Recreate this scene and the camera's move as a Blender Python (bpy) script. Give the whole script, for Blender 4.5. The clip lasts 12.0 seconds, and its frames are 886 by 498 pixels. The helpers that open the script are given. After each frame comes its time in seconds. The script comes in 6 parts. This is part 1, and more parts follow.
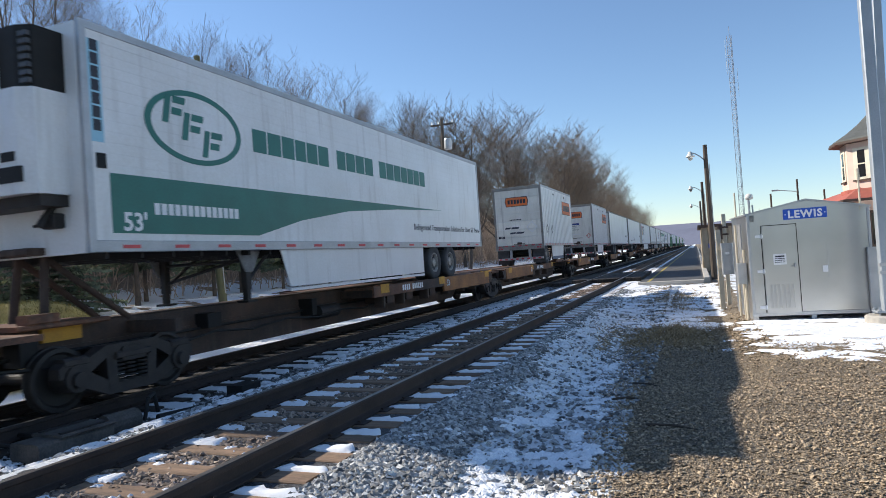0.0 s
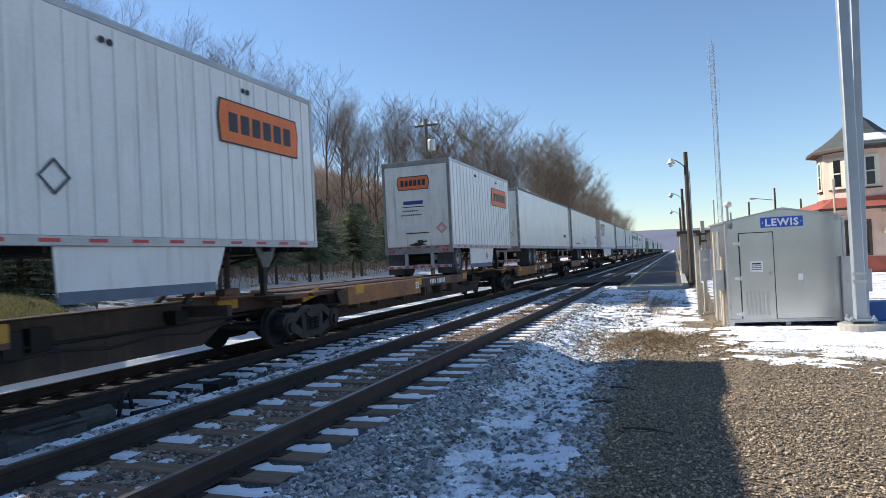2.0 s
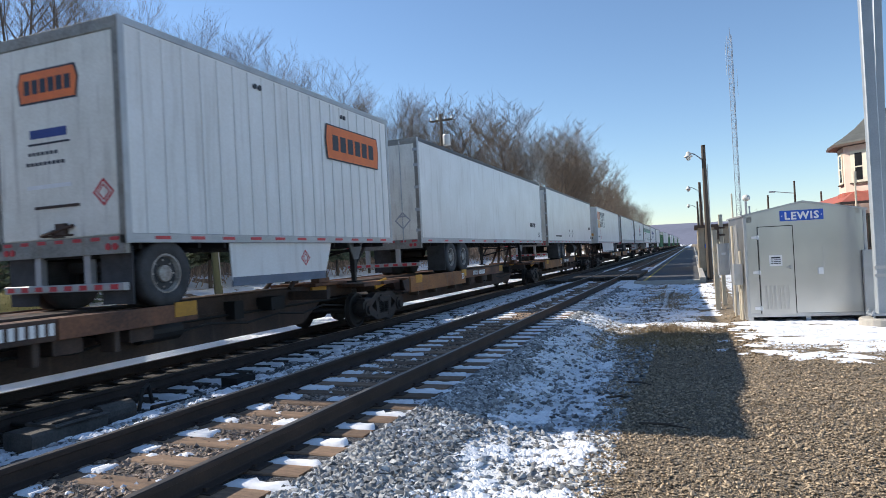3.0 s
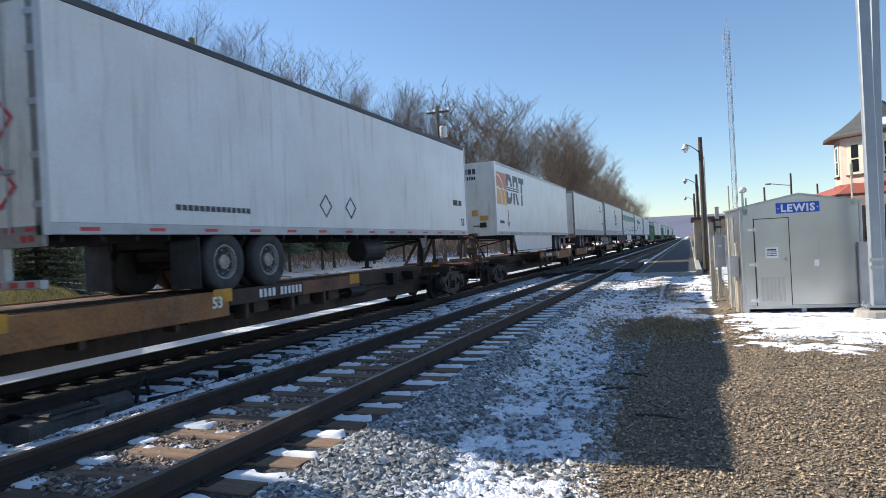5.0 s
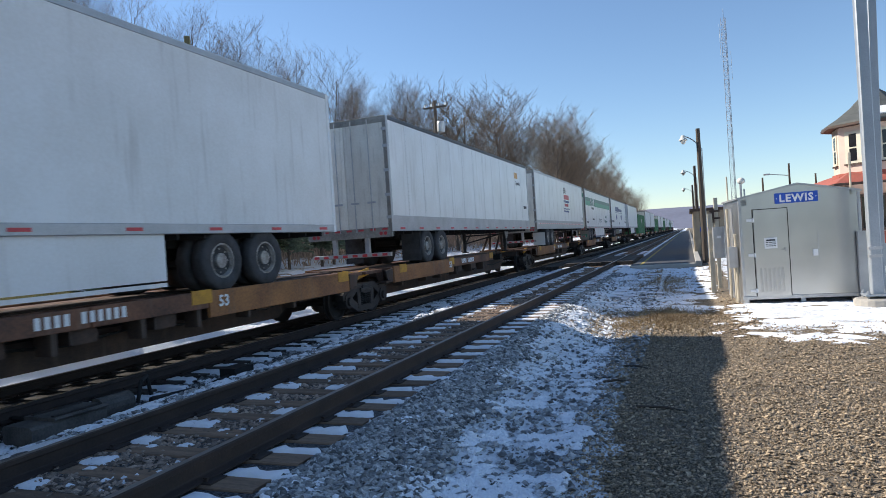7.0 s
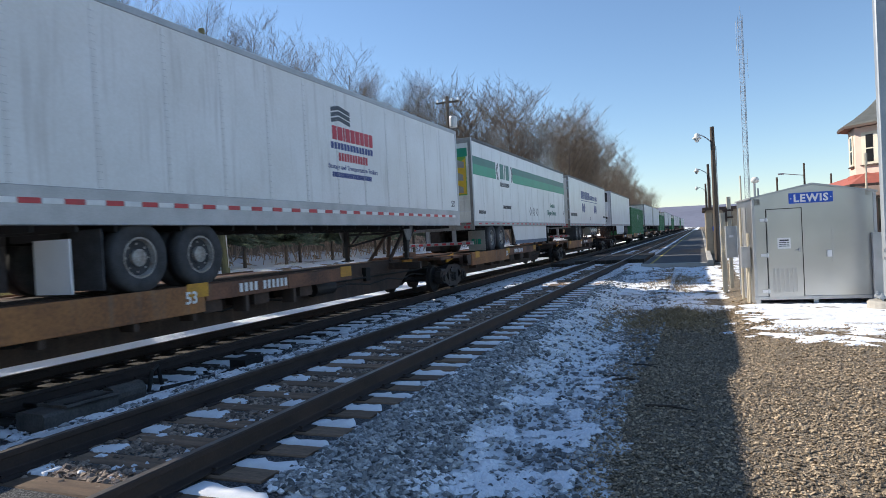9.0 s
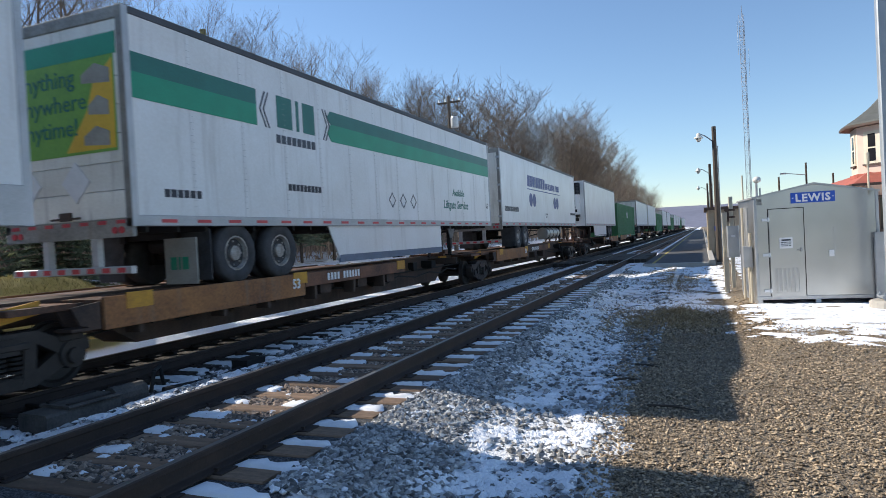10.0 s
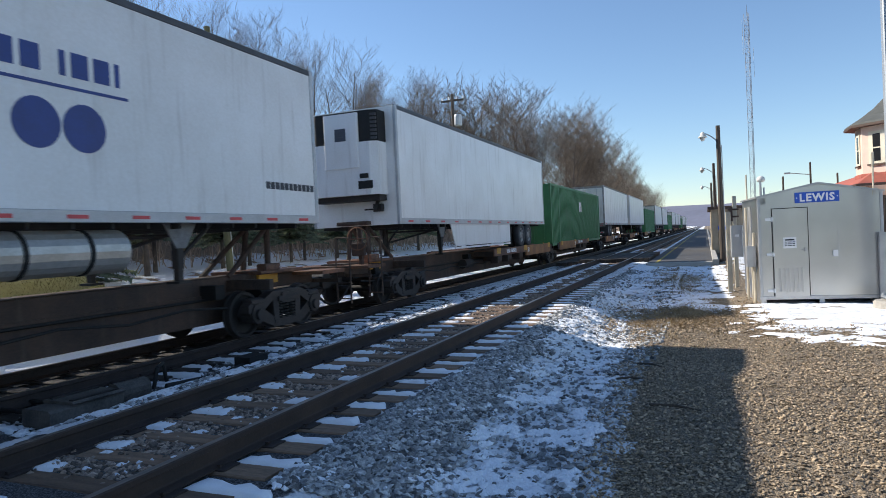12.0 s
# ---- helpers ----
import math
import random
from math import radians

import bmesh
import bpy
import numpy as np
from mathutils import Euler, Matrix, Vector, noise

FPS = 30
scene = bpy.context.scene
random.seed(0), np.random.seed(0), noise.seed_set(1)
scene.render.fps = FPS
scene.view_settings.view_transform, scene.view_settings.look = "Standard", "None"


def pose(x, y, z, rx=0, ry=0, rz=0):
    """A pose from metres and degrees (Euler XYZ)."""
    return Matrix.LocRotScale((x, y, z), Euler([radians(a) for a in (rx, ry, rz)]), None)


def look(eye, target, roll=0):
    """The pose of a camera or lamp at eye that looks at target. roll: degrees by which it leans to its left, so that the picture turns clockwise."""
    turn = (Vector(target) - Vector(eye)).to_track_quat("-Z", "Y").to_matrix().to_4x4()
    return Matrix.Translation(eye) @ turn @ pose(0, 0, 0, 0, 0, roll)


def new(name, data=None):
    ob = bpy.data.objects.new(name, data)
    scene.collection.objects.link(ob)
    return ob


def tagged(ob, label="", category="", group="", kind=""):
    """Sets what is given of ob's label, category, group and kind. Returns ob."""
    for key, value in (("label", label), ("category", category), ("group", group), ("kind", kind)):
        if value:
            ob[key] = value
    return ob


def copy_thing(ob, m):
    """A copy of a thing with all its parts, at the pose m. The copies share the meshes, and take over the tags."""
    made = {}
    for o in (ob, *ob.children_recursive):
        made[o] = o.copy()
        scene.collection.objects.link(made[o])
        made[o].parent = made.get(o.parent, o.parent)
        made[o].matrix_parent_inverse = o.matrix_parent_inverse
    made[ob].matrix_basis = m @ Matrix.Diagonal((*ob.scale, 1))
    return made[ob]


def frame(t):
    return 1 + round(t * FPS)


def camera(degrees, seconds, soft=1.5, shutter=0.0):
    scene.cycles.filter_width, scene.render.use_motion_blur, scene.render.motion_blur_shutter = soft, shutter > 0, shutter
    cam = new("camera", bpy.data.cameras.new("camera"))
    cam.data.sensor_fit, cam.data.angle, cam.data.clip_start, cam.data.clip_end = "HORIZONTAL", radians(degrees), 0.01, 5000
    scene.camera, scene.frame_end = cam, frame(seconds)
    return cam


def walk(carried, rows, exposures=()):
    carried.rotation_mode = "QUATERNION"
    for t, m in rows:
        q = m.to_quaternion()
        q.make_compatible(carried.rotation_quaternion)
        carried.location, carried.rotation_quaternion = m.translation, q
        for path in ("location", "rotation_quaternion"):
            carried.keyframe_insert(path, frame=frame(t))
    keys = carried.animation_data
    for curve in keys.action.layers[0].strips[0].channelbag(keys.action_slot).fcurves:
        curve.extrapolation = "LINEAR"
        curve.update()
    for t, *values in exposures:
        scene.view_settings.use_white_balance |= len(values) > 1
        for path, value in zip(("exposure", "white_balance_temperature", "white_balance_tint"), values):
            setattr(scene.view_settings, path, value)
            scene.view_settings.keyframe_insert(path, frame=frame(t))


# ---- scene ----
cam = camera(68.8, 12.0, soft=0.8, shutter=0.1)
EYE = (0.0, 0.0, 1.43)
AIM = [(0.0, 21.44, 1.0, 3.87), (0.5, 21.87, 1.08, 4.1), (1.0, 20.27, 1.2, 3.43), (1.5, 19.89, 1.22, 3.14),
       (2.0, 19.78, 0.99, 2.74), (2.5, 21.02, 0.6, 3.03), (3.0, 21.15, 0.62, 2.94), (5.0, 20.87, -0.09, 2.94),
       (5.5, 20.91, -0.27, 3.3), (6.0, 20.83, -0.24, 3.58), (6.5, 20.71, -0.42, 3.77), (8.5, 21.57, -0.72, 3.36),
       (9.0, 21.73, -0.89, 2.94), (9.5, 21.77, -0.84, 2.87), (10.0, 21.87, -0.86, 3.03), (10.5, 21.81, -1.06, 3.13),
       (11.0, 22.23, -1.08, 3.31), (11.5, 22.29, -1.1, 2.95), (12.0, 22.13, -1.01, 2.76)]
walk(cam, [(t, pose(*EYE, 90 + p, r, y)) for t, y, p, r in AIM])

# ---- sky, sun, exposure ----
TO_SUN = Vector((-7.57, 0.42, 5.26)).normalized()
world = bpy.data.worlds.new("sky")
scene.world = world
world.use_nodes = True
wn = world.node_tree.nodes
sky = wn.new("ShaderNodeTexSky")
sky.sky_type = "NISHITA"
sky.sun_disc = False
sky.sun_elevation = math.asin(TO_SUN.z)
sky.sun_rotation = math.atan2(TO_SUN.x, TO_SUN.y) % (2 * math.pi)
sky.air_density, sky.dust_density, sky.ozone_density = 1.0, 0.05, 4.0
world.node_tree.links.new(sky.outputs[0], wn["Background"].inputs[0])
wn["Background"].inputs[1].default_value = 0.115
sun_data = bpy.data.lights.new("sun", "SUN")
sun_data.energy, sun_data.angle, sun_data.color = 5.0, radians(0.5), (1.0, 0.93, 0.82)
sun = new("sun", sun_data)
sun.matrix_world = look(TO_SUN * 200, (0, 0, 0))
scene.view_settings.exposure = 0.5


# ---- materials ----
def material(name, a, b=None, rough=0.6, metal=0.0, scale=3.0, fine=40.0, bump=0.15, island=0.0, per_object=0.0,
             grain=(1, 1, 1), depth=0.01, streak=0.0):
    """Two tones mixed by noise at two scales, with fine relief; island / per_object vary the brightness of pieces."""
    m = bpy.data.materials.new(name)
    m.use_nodes = True
    n, l = m.node_tree.nodes, m.node_tree.links
    bsdf = n["Principled BSDF"]
    b = b or tuple(c * 0.75 for c in a)
    co = n.new("ShaderNodeTexCoord")
    mp = n.new("ShaderNodeMapping")
    mp.inputs["Scale"].default_value = grain
    l.new(co.outputs["Object"], mp.inputs[0])
    n1, n2 = n.new("ShaderNodeTexNoise"), n.new("ShaderNodeTexNoise")
    n1.inputs["Scale"].default_value, n2.inputs["Scale"].default_value = scale, fine
    n1.inputs["Detail"].default_value, n2.inputs["Detail"].default_value = 5, 3
    l.new(mp.outputs[0], n1.inputs[0]), l.new(mp.outputs[0], n2.inputs[0])
    add = n.new("ShaderNodeMath")
    add.operation = "MULTIPLY_ADD"
    add.inputs[1].default_value = 0.6
    half = n.new("ShaderNodeMath")
    half.operation = "MULTIPLY"
    half.inputs[1].default_value = 0.4
    l.new(n2.outputs[0], half.inputs[0])
    l.new(n1.outputs[0], add.inputs[0]), l.new(half.outputs[0], add.inputs[2])
    ramp = n.new("ShaderNodeValToRGB")
    ramp.color_ramp.elements[0].position, ramp.color_ramp.elements[1].position = 0.36, 0.64
    ramp.color_ramp.elements[0].color, ramp.color_ramp.elements[1].color = (*b, 1), (*a, 1)
    l.new(add.outputs[0], ramp.inputs[0])
    out = ramp.outputs[0]
    for amount, node, socket in ((island, "ShaderNodeNewGeometry", "Random Per Island"), (per_object, "ShaderNodeObjectInfo", "Random")):
        if amount:
            src = n.new(node)
            rng = n.new("ShaderNodeMapRange")
            rng.inputs["To Min"].default_value, rng.inputs["To Max"].default_value = 1 - amount, 1 + amount
            hsv = n.new("ShaderNodeHueSaturation")
            l.new(src.outputs[socket], rng.inputs[0]), l.new(rng.outputs[0], hsv.inputs["Value"]), l.new(out, hsv.inputs["Color"])
            out = hsv.outputs[0]
    if streak:
        wave = n.new("ShaderNodeTexNoise")
        mp2 = n.new("ShaderNodeMapping")
        mp2.inputs["Scale"].default_value = (3, 3, 0.25)
        wave.inputs["Scale"].default_value, wave.inputs["Detail"].default_value = 2.2, 6
        l.new(co.outputs["Object"], mp2.inputs[0]), l.new(mp2.outputs[0], wave.inputs[0])
        r2 = n.new("ShaderNodeValToRGB")
        r2.color_ramp.elements[0].position, r2.color_ramp.elements[1].position = 0.55, 0.8
        r2.color_ramp.elements[0].color, r2.color_ramp.elements[1].color = (0, 0, 0, 1), (streak, streak, streak, 1)
        l.new(wave.outputs[0], r2.inputs[0])
        mix = n.new("ShaderNodeMix")
        mix.data_type = "RGBA"
        mix.inputs["B"].default_value = (0.20, 0.16, 0.12, 1)
        l.new(r2.outputs[0], mix.inputs["Factor"]), l.new(out, mix.inputs["A"])
        out = mix.outputs["Result"]
    l.new(out, bsdf.inputs["Base Color"])
    bsdf.inputs["Roughness"].default_value, bsdf.inputs["Metallic"].default_value = rough, metal
    if bump:
        bp = n.new("ShaderNodeBump")
        bp.inputs["Strength"].default_value, bp.inputs["Distance"].default_value = bump, depth
        l.new(add.outputs[0], bp.inputs["Height"]), l.new(bp.outputs[0], bsdf.inputs["Normal"])
    return m


M = {
    "white": material("white_trailer_paint", (0.80, 0.81, 0.82), (0.70, 0.70, 0.69), 0.32, 0, 0.9, 25, 0.04, streak=0.30),
    "cream": material("aged_white_paint", (0.84, 0.82, 0.75), (0.68, 0.65, 0.57), 0.5, 0, 1.6, 25, 0.08, per_object=0.1, streak=0.6),
    "aluminium": material("trailer_aluminium", (0.50, 0.51, 0.53), (0.36, 0.37, 0.38), 0.48, 0.5, 2, 60, 0.05),
    "dark_rail": material("dark_roof_rail", (0.09, 0.09, 0.10), (0.05, 0.05, 0.05), 0.5, 0.3, 2, 60, 0.05),
    "black": material("black_grimy_metal", (0.014, 0.013, 0.012), (0.007, 0.007, 0.007), 0.7, 0.1, 4, 60, 0.2),
    "frame_steel": material("grimy_frame_steel", (0.036, 0.031, 0.029), (0.014, 0.013, 0.012), 0.6, 0.2, 3, 50, 0.2),
    "rust": material("rusted_railcar_paint", (0.24, 0.105, 0.055), (0.075, 0.04, 0.028), 0.72, 0, 1.3, 22, 0.25, streak=0.6),
    "truck_grime": material("dusty_cast_steel", (0.042, 0.034, 0.031), (0.016, 0.014, 0.013), 0.6, 0.1, 5, 50, 0.3),
    "rust_orange": material("orange_railcar_paint", (0.44, 0.19, 0.06), (0.17, 0.075, 0.035), 0.7, 0, 1.3, 22, 0.2, streak=0.6),
    "rust_dark": material("dark_rusted_steel", (0.09, 0.052, 0.036), (0.03, 0.021, 0.018), 0.75, 0, 1.6, 40, 0.3, streak=0.3),
    "railcar_yellow": material("railcar_yellow_paint", (0.65, 0.33, 0.03), (0.42, 0.20, 0.03), 0.6, 0, 4, 40, 0.1),
    "tyre": material("tyre_rubber", (0.075, 0.075, 0.08), (0.035, 0.035, 0.036), 0.85, 0, 5, 60, 0.2),
    "rim": material("worn_white_wheel", (0.46, 0.44, 0.41), (0.20, 0.17, 0.145), 0.55, 0.2, 6, 40, 0.1),
    "red": material("red_reflector", (0.62, 0.05, 0.06), (0.45, 0.04, 0.05), 0.4, 0, 6, 40, 0.0),
    "reflector_white": material("white_reflector", (0.8, 0.8, 0.8), (0.7, 0.7, 0.7), 0.4, 0, 6, 40, 0.0),
    "ffe_green": material("dark_teal_livery", (0.02, 0.17, 0.135), (0.016, 0.13, 0.105), 0.4, 0, 2, 30, 0.0),
    "rl_green": material("bright_green_livery", (0.01, 0.30, 0.17), (0.01, 0.25, 0.14), 0.4, 0, 2, 30, 0.0),
    "orange": material("orange_livery", (0.80, 0.19, 0.04), (0.65, 0.15, 0.04), 0.5, 0, 3, 30, 0.0),
    "navy": material("navy_livery", (0.02, 0.05, 0.24), (0.02, 0.04, 0.18), 0.4, 0, 3, 30, 0.0),
    "ink": material("dark_lettering", (0.03, 0.035, 0.05), (0.02, 0.02, 0.03), 0.5, 0, 4, 40, 0.0),
    "drt_grey": material("slate_livery", (0.05, 0.06, 0.085), (0.04, 0.045, 0.06), 0.4, 0, 3, 30, 0.0),
    "drt_red": material("salmon_livery", (0.62, 0.20, 0.10), (0.55, 0.16, 0.08), 0.4, 0, 3, 30, 0.0),
    "drt_gold": material("gold_livery", (0.72, 0.36, 0.08), (0.62, 0.30, 0.06), 0.4, 0, 3, 30, 0.0),
    "uni_red": material("crimson_livery", (0.55, 0.03, 0.06), (0.45, 0.03, 0.05), 0.4, 0, 3, 30, 0.0),
    "container_green": material("green_container_paint", (0.05, 0.22, 0.08), (0.035, 0.15, 0.06), 0.55, 0, 1.5, 25, 0.1, streak=0.3),
    "rail": material("rail_steel_side", (0.055, 0.035, 0.027), (0.028, 0.02, 0.017), 0.75, 0.1, 3, 50, 0.25),
    "rail_head": material("worn_rail_head", (0.30, 0.27, 0.25), (0.16, 0.14, 0.13), 0.4, 0.8, 2, 40, 0.1, grain=(1, 0.1, 1)),
    "tie": material("weathered_timber_tie", (0.27, 0.17, 0.105), (0.11, 0.072, 0.048), 0.85, 0, 3, 30, 0.5, per_object=0.3, grain=(0.6, 5, 5)),
    "tie_dark": material("dark_creosote_tie", (0.05, 0.038, 0.028), (0.025, 0.02, 0.016), 0.85, 0, 3, 30, 0.5, per_object=0.3, grain=(0.6, 5, 5)),
    "stone": material("ballast_stone", (0.42, 0.42, 0.41), (0.17, 0.172, 0.175), 0.8, 0, 20, 120, 0.4, island=0.75),
    "gravel": material("brown_gravel_stone", (0.43, 0.33, 0.22), (0.22, 0.165, 0.11), 0.9, 0, 20, 120, 0.3, island=0.65),
    "snow": material("old_snow", (0.89, 0.90, 0.92), (0.80, 0.81, 0.84), 0.7, 0, 6, 60, 0.35, depth=0.02),
    "steel_hut": material("brushed_galvanised_sheet", (0.60, 0.595, 0.58), (0.44, 0.44, 0.435), 0.30, 0.9, 0.9, 90, 0.06),
    "steel_trim": material("galvanised_trim", (0.55, 0.55, 0.55), (0.42, 0.42, 0.42), 0.45, 0.8, 3, 60, 0.06),
    "post_grey": material("galvanised_post", (0.42, 0.45, 0.48), (0.33, 0.36, 0.39), 0.5, 0.5, 2, 40, 0.08),
    "blue_sign": material("blue_enamel_sign", (0.02, 0.10, 0.55), (0.02, 0.09, 0.45), 0.35, 0, 3, 40, 0.0),
    "sign_white": material("white_enamel", (0.85, 0.85, 0.85), (0.78, 0.78, 0.78), 0.4, 0, 3, 40, 0.0),
    "concrete": material("weathered_concrete", (0.45, 0.42, 0.37), (0.33, 0.31, 0.28), 0.85, 0, 3, 50, 0.3),
    "asphalt": material("platform_asphalt", (0.075, 0.075, 0.078), (0.05, 0.05, 0.052), 0.85, 0, 1.5, 80, 0.3),
    "road_yellow": material("worn_yellow_line", (0.45, 0.34, 0.05), (0.25, 0.20, 0.06), 0.8, 0, 6, 60, 0.1),
    "pole_wood": material("creosoted_pole", (0.10, 0.075, 0.055), (0.06, 0.045, 0.035), 0.85, 0, 3, 40, 0.4, grain=(4, 4, 0.4)),
    "pole_green": material("mossy_pole", (0.17, 0.17, 0.08), (0.10, 0.09, 0.055), 0.85, 0, 2, 40, 0.4, grain=(4, 4, 0.4)),
    "post_cream": material("cream_painted_post", (0.62, 0.55, 0.42), (0.48, 0.42, 0.32), 0.7, 0, 3, 40, 0.1),
    "stucco": material("pink_stucco", (0.72, 0.55, 0.45), (0.62, 0.47, 0.39), 0.85, 0, 2, 60, 0.3),
    "brick_red": material("red_tile_roof", (0.42, 0.11, 0.07), (0.28, 0.08, 0.06), 0.75, 0, 2, 30, 0.4),
    "shingle": material("grey_slate_roof", (0.10, 0.105, 0.10), (0.065, 0.07, 0.065), 0.75, 0, 3, 30, 0.5),
    "brown_trim": material("dark_brown_trim", (0.085, 0.045, 0.03), (0.05, 0.03, 0.02), 0.6, 0, 3, 30, 0.1),
    "cream_trim": material("cream_trim", (0.72, 0.66, 0.52), (0.6, 0.55, 0.43), 0.6, 0, 3, 30, 0.1),
    "glass_dark": material("window_glass", (0.02, 0.022, 0.025), (0.015, 0.016, 0.018), 0.06, 0, 3, 30, 0.0),
    "shed_tan": material("tan_painted_boards", (0.36, 0.30, 0.22), (0.26, 0.21, 0.15), 0.8, 0, 3, 30, 0.2),
    "bark": material("grey_brown_bark", (0.15, 0.12, 0.098), (0.07, 0.057, 0.046), 0.9, 0, 4, 30, 0.5),
    "twig": material("brown_twigs", (0.20, 0.155, 0.118), (0.115, 0.09, 0.07), 0.9, 0, 2, 20, 0.0),
    "brush": material("russet_brush", (0.54, 0.41, 0.31), (0.36, 0.265, 0.195), 0.9, 0, 0.5, 6, 0.0, island=0.4),
    "needle": material("blue_green_needles", (0.27, 0.31, 0.20), (0.11, 0.15, 0.115), 0.8, 0, 1.5, 14, 0.0, island=0.5),
    "grass": material("dull_winter_grass", (0.38, 0.32, 0.13), (0.22, 0.19, 0.08), 0.95, 0, 2, 30, 0.4, island=0.4),
    "dry_grass": material("dry_tan_grass", (0.42, 0.30, 0.16), (0.26, 0.18, 0.10), 0.95, 0, 3, 30, 0.0, island=0.4),
    # distance haze is mixed into the ridge's blue-grey colour
    "hill": material("haze_tinted_wooded_hill", (0.17, 0.18, 0.245), (0.125, 0.135, 0.19), 1.0, 0, 0.012, 0.12, 0.0),
    "lamp_glass": material("white_lamp_shade", (0.75, 0.73, 0.68), (0.6, 0.58, 0.52), 0.4, 0, 4, 30, 0.0),
    "stick": material("dead_branch", (0.10, 0.075, 0.055), (0.06, 0.045, 0.035), 0.9, 0, 6, 40, 0.4),
    "skirt_rubber": material("blue_grey_skirt_rubber", (0.15, 0.19, 0.26), (0.11, 0.14, 0.19), 0.6, 0, 3, 30, 0.05),
    "tower_grey": material("dull_tower_steel", (0.30, 0.33, 0.38), (0.23, 0.255, 0.30), 0.7, 0.1, 0.5, 10, 0.0),
    "blue_plastic": material("blue_plastic", (0.02, 0.12, 0.38), (0.02, 0.10, 0.30), 0.45, 0, 3, 30, 0.0),
    "stone_brown": material("rust_stained_ballast_stone", (0.38, 0.29, 0.22), (0.16, 0.12, 0.095), 0.85, 0, 20, 120, 0.4, island=0.7),
    "flap": material("taupe_rubber_mudflap", (0.36, 0.35, 0.31), (0.26, 0.25, 0.22), 0.7, 0, 3, 30, 0.05),
    "poster_green": material("leaf_green_poster", (0.20, 0.42, 0.06), (0.14, 0.32, 0.05), 0.45, 0, 2, 20, 0.0),
    "poster_yellow": material("golden_poster", (0.75, 0.47, 0.04), (0.62, 0.38, 0.03), 0.45, 0, 2, 20, 0.0),
    "gusset_grey": material("grimy_grey_steel", (0.22, 0.22, 0.225), (0.10, 0.10, 0.10), 0.6, 0.2, 4, 40, 0.1),
    "machine": material("dusty_machine_casing", (0.13, 0.115, 0.10), (0.05, 0.045, 0.04), 0.75, 0.1, 4, 40, 0.3),
    "frame_worn": material("worn_grey_door_frame", (0.34, 0.33, 0.30), (0.17, 0.16, 0.145), 0.6, 0.2, 2.5, 30, 0.1, streak=0.5),
    "tank": material("worn_aluminium_tank", (0.6, 0.58, 0.54), (0.42, 0.40, 0.36), 0.4, 0.6, 3, 30, 0.05),
}


def let_light_through(m, share, tint):
    """Thin needles and dry stems glow a little when the sun stands behind them."""
    n, l = m.node_tree.nodes, m.node_tree.links
    back, mix = n.new("ShaderNodeBsdfTranslucent"), n.new("ShaderNodeMixShader")
    back.inputs[0].default_value = (*tint, 1)
    mix.inputs[0].default_value = share
    l.new(n["Principled BSDF"].outputs[0], mix.inputs[1]), l.new(back.outputs[0], mix.inputs[2])
    l.new(mix.outputs[0], n["Material Output"].inputs["Surface"])


let_light_through(M["needle"], 0.3, (0.22, 0.25, 0.13))
let_light_through(M["grass"], 0.35, (0.40, 0.34, 0.12))


